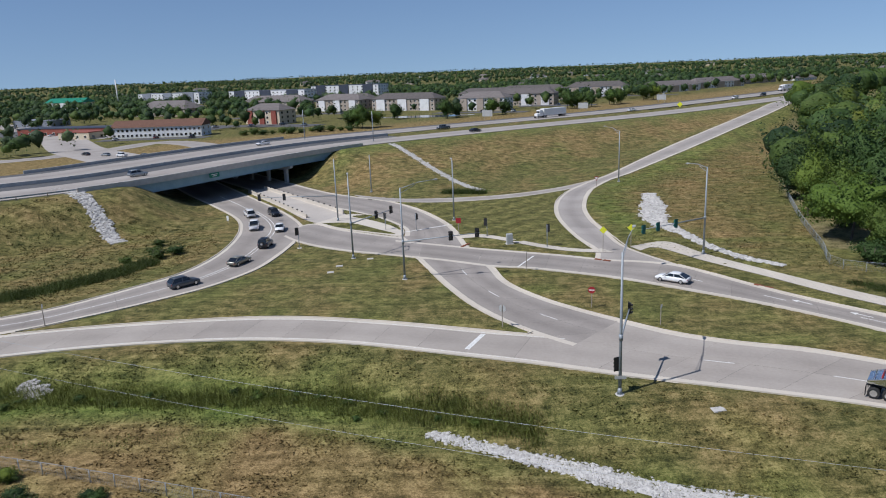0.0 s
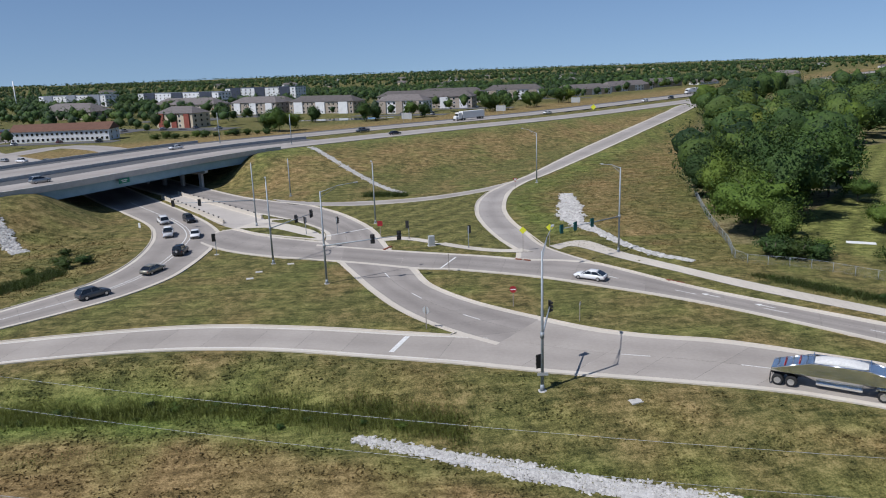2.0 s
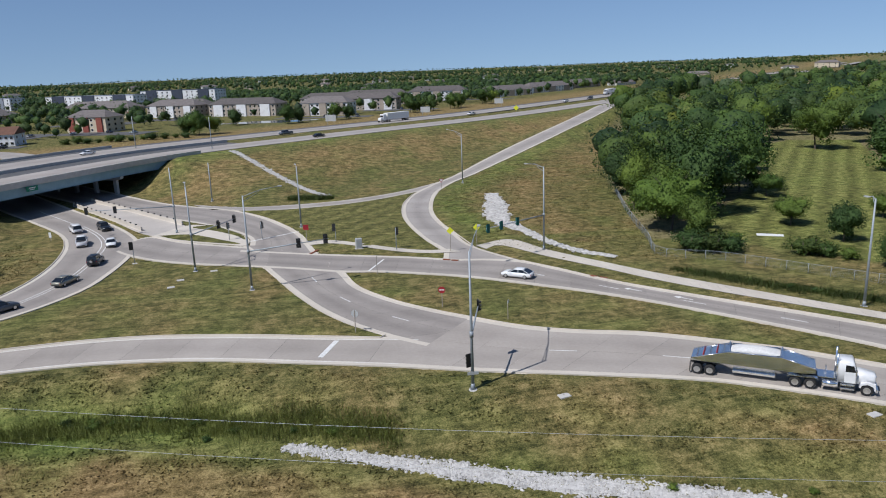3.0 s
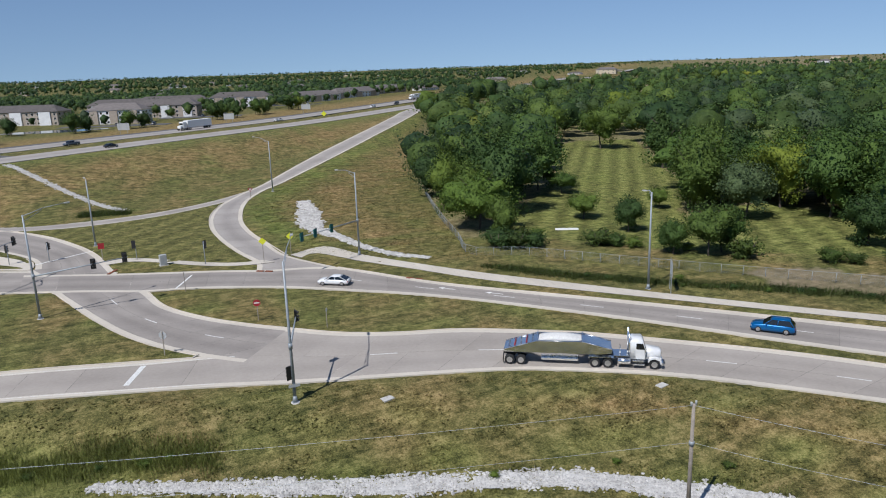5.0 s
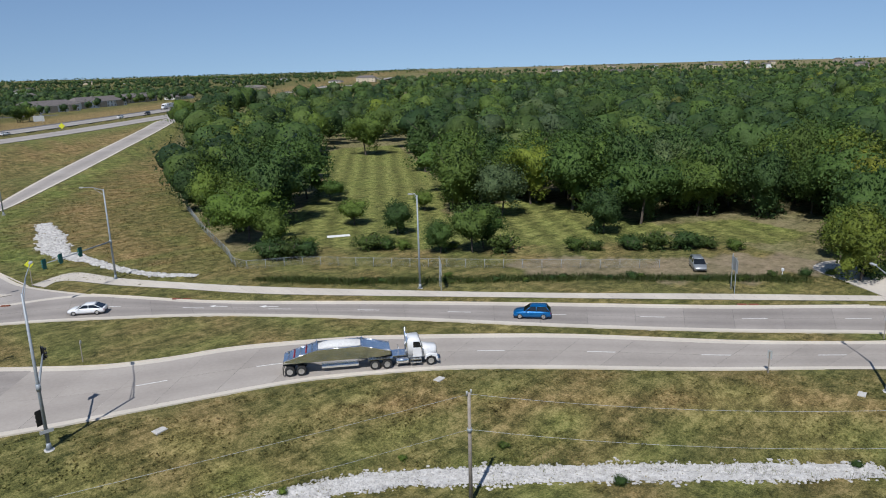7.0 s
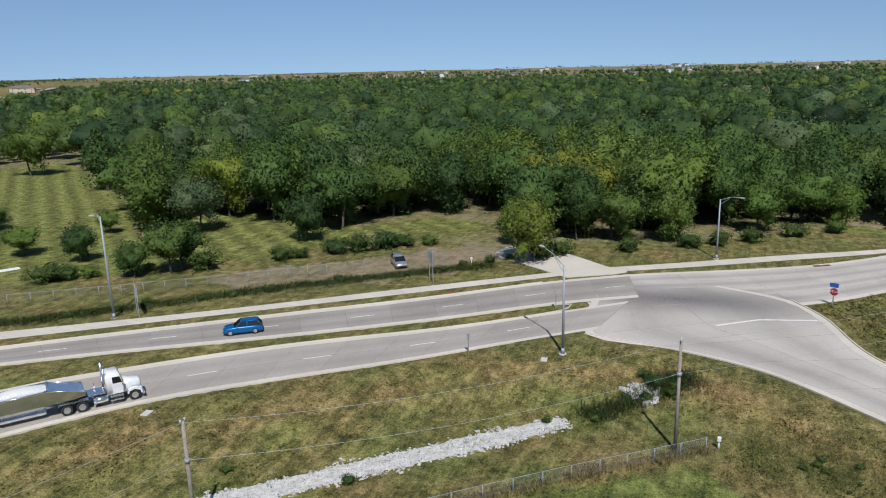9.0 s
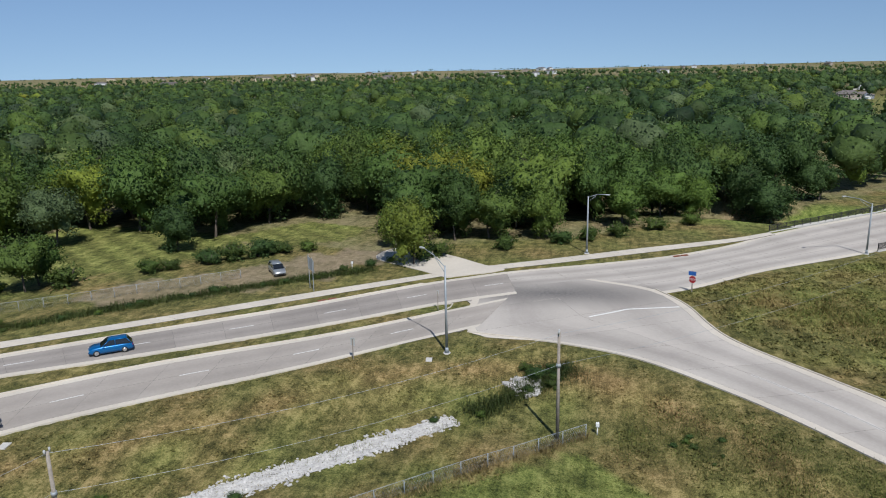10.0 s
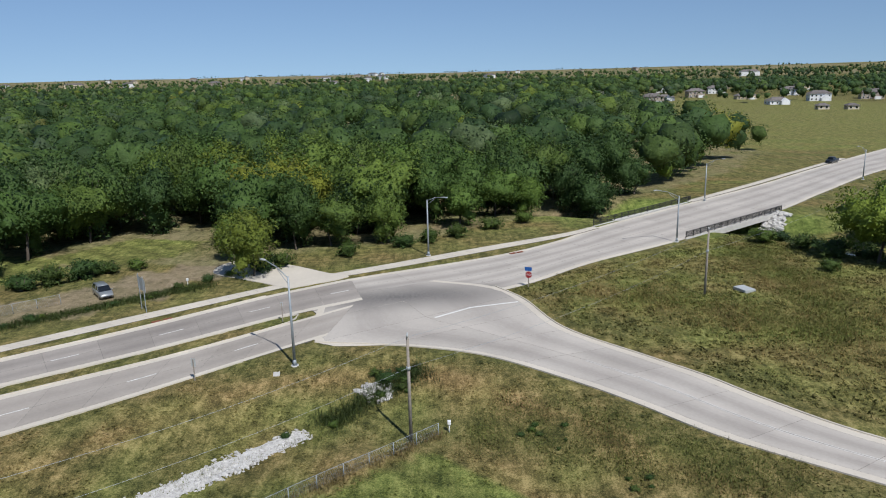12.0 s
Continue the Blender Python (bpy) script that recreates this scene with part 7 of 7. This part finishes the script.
def building(x, y, yaw, long, deep, storeys, wall, roof, label, bay=4.5, category="building", flat=False, accent=None, win=(1.5, 1.4), storey=3.0, name="apartment_building"):
    """A block with storeys of windows on its long fronts and a hipped, gabled or flat roof; x, y is its middle."""
    ob = thing(name, label, category, pose(x, y, float(land(np.array([float(x)]), np.array([float(y)]))[0]) - 0.2, 0, 0, yaw), "buildings of the town")
    a, b, h = long / 2, deep / 2, storeys * storey + 0.4
    bm = bmesh.new()
    box(bm, -a, -b, 0, a, b, h)
    body = part("wall", bm, WALLS[wall], ob)
    if accent:
        for k in (-0.7, 0.0, 0.7):
            bm = bmesh.new()
            box(bm, k * a - long * 0.07, -b - 0.8, 0, k * a + long * 0.07, -b, h + (0.8 if flat else -0.3))
            part("bay", bm, WALLS[accent], ob)
    bm = bmesh.new()
    if flat:
        box(bm, -a - 0.2, -b - 0.2, h, a + 0.2, b + 0.2, h + 0.5)
    else:
        e, rise = 0.7, deep * 0.26
        ins = b * 0.9 if roof is ROOF_GREY else 0.0
        v = [bm.verts.new(p) for p in ((-a - e, -b - e, h), (a + e, -b - e, h), (a + e, b + e, h), (-a - e, b + e, h), (-a - e + ins, 0, h + rise), (a + e - ins, 0, h + rise))]
        for f in ((0, 1, 5, 4), (2, 3, 4, 5), (1, 2, 5), (3, 0, 4), (3, 2, 1, 0)):
            bm.faces.new([v[i] for i in f])
    part("roof", bm, roof, ob)
    n = max(1, int(long / bay))
    for s in range(storeys):
        for k in range(n):
            px = -a + long * (k + 0.5) / n
            if accent and any(abs(px - q * a) < long * 0.07 + 0.8 for q in (-0.7, 0.0, 0.7)):
                continue
            w = new("window", TRIM_MESH)
            w.parent, w.location, w.scale = ob, (px, -b - 0.005, s * storey + 1.7), (win[0], 1, win[1])
            p = new("pane", PANE_MESH)
            p.parent = w
    m = max(1, int(deep / 5))
    for s in range(storeys):
        for k in range(m):
            for side in (-1, 1):
                w = new("window", PANE_MESH)
                w.parent, w.location, w.scale = ob, (side * (a + 0.005), -b + deep * (k + 0.5) / m, s * storey + 1.7), (win[0], 1, win[1])
                w.rotation_euler.z = radians(90 * side)
    return ob


building(-174, 412, -2, 52, 14, 2, "white", ROOF_BROWN, "long white two-storey motel with a brown roof", 2.6, win=(1.3, 1.3), storey=2.9, name="motel")
building(-131, 488, -28, 30, 16, 3, "cream", ROOF_GREY, "cream three-storey inn with a grey roof and red front", 4, accent="red", name="inn")
building(-365, 915, -28, 110, 20, 4, "white", WALLS["grey"], "white and blue-grey four-storey flat-roofed apartments", 6, flat=True, accent="grey", storey=3.3)
building(-222, 840, -30, 118, 20, 4, "white", WALLS["grey"], "white flat-roofed apartments with dark bays", 6, flat=True, accent="dark", storey=3.3)
building(-134, 850, -25, 92, 22, 5, "white", WALLS["dark"], "white and navy five-storey apartment block", 6, flat=True, accent="dark", storey=3.3)
building(-102, 612, -30, 46, 17, 3, "tan", ROOF_GREY, "tan three-storey apartments with a grey hip roof", 4, accent="white")
building(-46, 588, -30, 60, 17, 3, "tan", ROOF_GREY, "tan and white apartments beside a pond", 4, accent="white")
building(14, 548, -25, 38, 17, 3, "white", ROOF_GREY, "white three-storey apartments with a brown-grey roof", 4, accent="tan")
building(50, 596, -20, 46, 17, 3, "tan", ROOF_GREY, "tan apartments with white bays and hip roof", 4, accent="white")
building(62, 680, -15, 60, 17, 3, "tan", ROOF_GREY, "tan apartment row behind street trees", 4, accent="white")
building(126, 712, -20, 56, 18, 3, "white", ROOF_GREY, "white gabled apartments with grey roofs", 4, accent="tan")
building(20, 640, -20, 50, 17, 3, "tan", ROOF_GREY, "tan apartment block with a grey hip roof", 4, accent="white")
building(200, 735, 25, 60, 18, 2, "white", ROOF_GREY, "white townhouse row with grey roofs", 5, accent="tan", name="townhouses")
building(262, 790, 30, 70, 18, 2, "white", ROOF_GREY, "pale townhouse row with dark roofs", 5, accent="tan", name="townhouses")
building(330, 860, 35, 60, 16, 2, "tan", ROOF_GREY, "tan townhouse row with grey roofs", 5, name="townhouses")
building(400, 900, 35, 46, 14, 1, "white", ROOF_GREY, "low white building with a grey roof", 5, name="house")
building(-150, 640, -30, 26, 14, 1, "red", WALLS["tan"], "red low restaurant with a flat roof", 4, flat=True, storey=4.5, accent="cream", name="restaurant")
building(-250, 455, -15, 70, 16, 1, "red", WALLS["dark"], "long dark red shop with a flat roof", 6, flat=True, storey=4.2, name="shop")
building(-225, 420, -20, 24, 12, 1, "cream", WALLS["red"], "small orange-cream shop with a flat roof", 5, flat=True, storey=3.6, name="shop")
building(-330, 560, -20, 40, 18, 1, "grey", WALLS["grey"], "low purple-grey shop with a flat roof", 6, flat=True, storey=4.5, name="shop")
building(-260, 640, -25, 60, 26, 2, "tan", ROOF_GREY, "tan and brown building with grey hip roofs", 5)
building(-180, 700, -25, 70, 22, 2, "tan", ROOF_GREY, "tan apartment row with brown-grey roofs", 5)
building(-480, 880, -20, 60, 20, 3, "cream", SIGN_GREEN, "cream building with a green roof among trees", 6, accent="white")
building(-110, 690, -28, 60, 20, 2, "tan", ROOF_GREY, "brown-roofed apartments behind the inn", 5)
bm = bmesh.new()
tube(bm, (0, 0, 0), (0, 0, 34), 0.7, 0.45, 10)
tower = part("mast", bm, WHITE)
tower.matrix_world = pose(-368, 770, 0)
tagged(tower, "tall pale flag mast rising above the town", "mast")
pond = pad("pond", [(-62, 500), (-40, 490), (-12, 486), (6, 498), (-14, 508), (-44, 510)], 0.25, surface("pond_water", (0.05, 0.08, 0.1), (0.07, 0.1, 0.12), 0.3, 0.06, bump=0.05), "still grey-blue pond beside the apartments", category="water")
# parking lots of the town
for (x, y, w, d, yaw) in ((-172, 395, 62, 12, -2), (-120, 462, 60, 22, -25), (-235, 440, 70, 40, -18), (-180, 470, 60, 40, -20), (-100, 575, 70, 20, -28), (-300, 480, 60, 40, -30), (10, 520, 70, 14, -22), (-225, 815, 120, 24, -28), (70, 570, 60, 16, -20), (150, 690, 90, 16, -15), (-150, 560, 60, 40, -25)):
    bm = bmesh.new()
    box(bm, -w / 2, -d / 2, -0.6, w / 2, d / 2, 0)
    lot = part("parking_lot", bm, HIGHWAY if int(x) % 2 else ASPHALT)
    lot.matrix_world = pose(x, y, float(land(np.array([float(x)]), np.array([float(y)]))[0]) + 0.22, 0, 0, yaw)
    tagged(lot, "grey paved parking lot among the buildings", "parking lot", kind="structure")
    for k in range(3):
        q = pose(x, y, 0, 0, 0, yaw) @ Vector((-w / 2 + w * (k + 0.5) / 3 + (k * 7 % 3), (k % 2) * d * 0.25 - 2, 0))
        vehicle(("sedan", "suv", "pickup")[k % 3], ("white", "grey", "silver", "red", "black")[(k + int(abs(x))) % 5], q.x, q.y, lot.matrix_world.translation.z, yaw + 90, "parked car on a lot in the town")
# roads of the far side
for name, pts, w in (("road_beyond", [(-420, 640), (-300, 500), (-235, 415), (-188, 345), (-140, 290), (-96, 224)], 12), ("road_far_ramp", [(-235, 300), (-195, 306), (-170, 340), (-160, 372), (-132, 352), (-110, 318)], 7)):
    line = curve(pts, 8)
    z = land(line[:, 0], line[:, 1]) + 0.12
    tagged(part(name, sheet(bmesh.new(), lift(offset(line, w), z), lift(offset(line, -w), z), 0.4), HIGHWAY), "pale concrete road beyond the highway bridge", "road", kind="structure")


def house(x, y, yaw, long, deep, storeys, wall, label, garage=True):
    ob = building(x, y, yaw, long, deep, storeys, wall, ROOF_GREY, label, 3.2, "house", storey=2.8, win=(1.1, 1.3), name="house")
    bm = bmesh.new()
    a = long / 2
    prism(bm, [(-3, 0.2), (3, 0.2), (3, 2.9), (0, 5.2), (-3, 2.9)], -deep / 2 - 3.5, -deep / 2)
    bm.transform(pose(a * 0.35, 0, 0))
    part("porch_gable", bm, WALLS[wall], ob)
    if garage:
        bm = bmesh.new()
        box(bm, a * 0.35 - 2.2, -deep / 2 - 3.56, 0.2, a * 0.35 + 2.2, -deep / 2 - 3.5, 2.5)
        part("garage_door", bm, WHITE, ob)


for k, (x, y, yaw, wall) in enumerate(((552, -250, 110, "white"), (590, -300, 100, "white"), (604, -350, 95, "tan"), (640, -190, 115, "grey"), (660, -145, 120, "white"), (600, -170, 110, "tan"), (640, -262, 105, "cream"), (700, -330, 100, "white"), (690, -235, 112, "tan"), (745, -180, 118, "grey"),
                                       (760, -280, 104, "white"), (800, -390, 100, "cream"), (820, -240, 110, "white"), (560, -395, 92, "grey"), (880, -330, 105, "tan"), (930, -200, 115, "white"), (980, -420, 100, "white"), (700, -80, 120, "white"), (860, 40, 130, "white"), (780, 20, 125, "tan"))):
    house(x, y, yaw + 160, 15 + k % 4, 10, 1 + (k % 3 > 0), wall, "two-storey %s house with a gabled roof" % ("white" if wall == "white" else wall) if k % 3 else "low %s house with a shallow roof" % wall)
for x, y in ((482, -248), (476, -264)):
    building(x, y, 105 + 160, 7, 6, 1, "cream", ROOF_GREY, "small garden shed at the edge of the field", 3, "shed", storey=2.4, name="shed")
rng_town = np.random.RandomState(33)
for k in range(46):
    r, a = rng_town.uniform(900, 2600), radians(rng_town.uniform(42, 118))
    x, y = r * math.cos(a), r * math.sin(a)
    if away(np.array([x]), np.array([y]), HW[::4])[2][0] > 0:
        building(x, y, rng_town.uniform(0, 360), rng_town.uniform(16, 40), 14, rng_town.randint(1, 3), ("white", "tan", "cream", "white")[k % 4], ROOF_GREY, "distant pale house among trees", 8, "house", storey=3.5, name="house")
for k in range(30):
    r, a = rng_town.uniform(1500, 3400), radians(rng_town.uniform(-32, 40))
    building(r * math.cos(a), r * math.sin(a), rng_town.uniform(0, 360), rng_town.uniform(16, 50), 16, 2, ("white", "cream", "white", "tan")[k % 4], ROOF_GREY, "distant pale farm building", 12, "house", storey=5, name="house")

# ---- small things ----
bm = bmesh.new()
box(bm, -1.2, -0.9, 0, 1.2, 0.9, 0.5, 0.05)
ob = part("utility_vault", bm, CABINET)
ob.matrix_world = pose(97.1, -41.5, height_at(97.1, -41.5), 0, 0, 20)
tagged(ob, "low grey utility vault in rough grass", "utility box")
for x, y in ((105.8, 39.6), (61.3, 0.2)):
    bm = bmesh.new()
    tube(bm, (0, 0, -0.1), (0, 0, 0.9), 0.06, 0.06, 8)
    box(bm, -0.16, -0.16, 0.85, 0.16, 0.16, 1.25, 0.05)
    ob = part("meter_post", bm, WHITE)
    ob.matrix_world = pose(x, y, height_at(x, y))
    tagged(ob, "white utility marker post in the weeds", "utility box")
bm = bmesh.new()
box(bm, -2.2, -0.7, 0, 2.2, 0.7, 0.18, 0.03)
ob = part("garden_slab", bm, WHITE)
ob.matrix_world = pose(78.5, 112, height_at(78.5, 112), 0, 0, -30)
tagged(ob, "pale stone slab in the mown lawn", "slab")
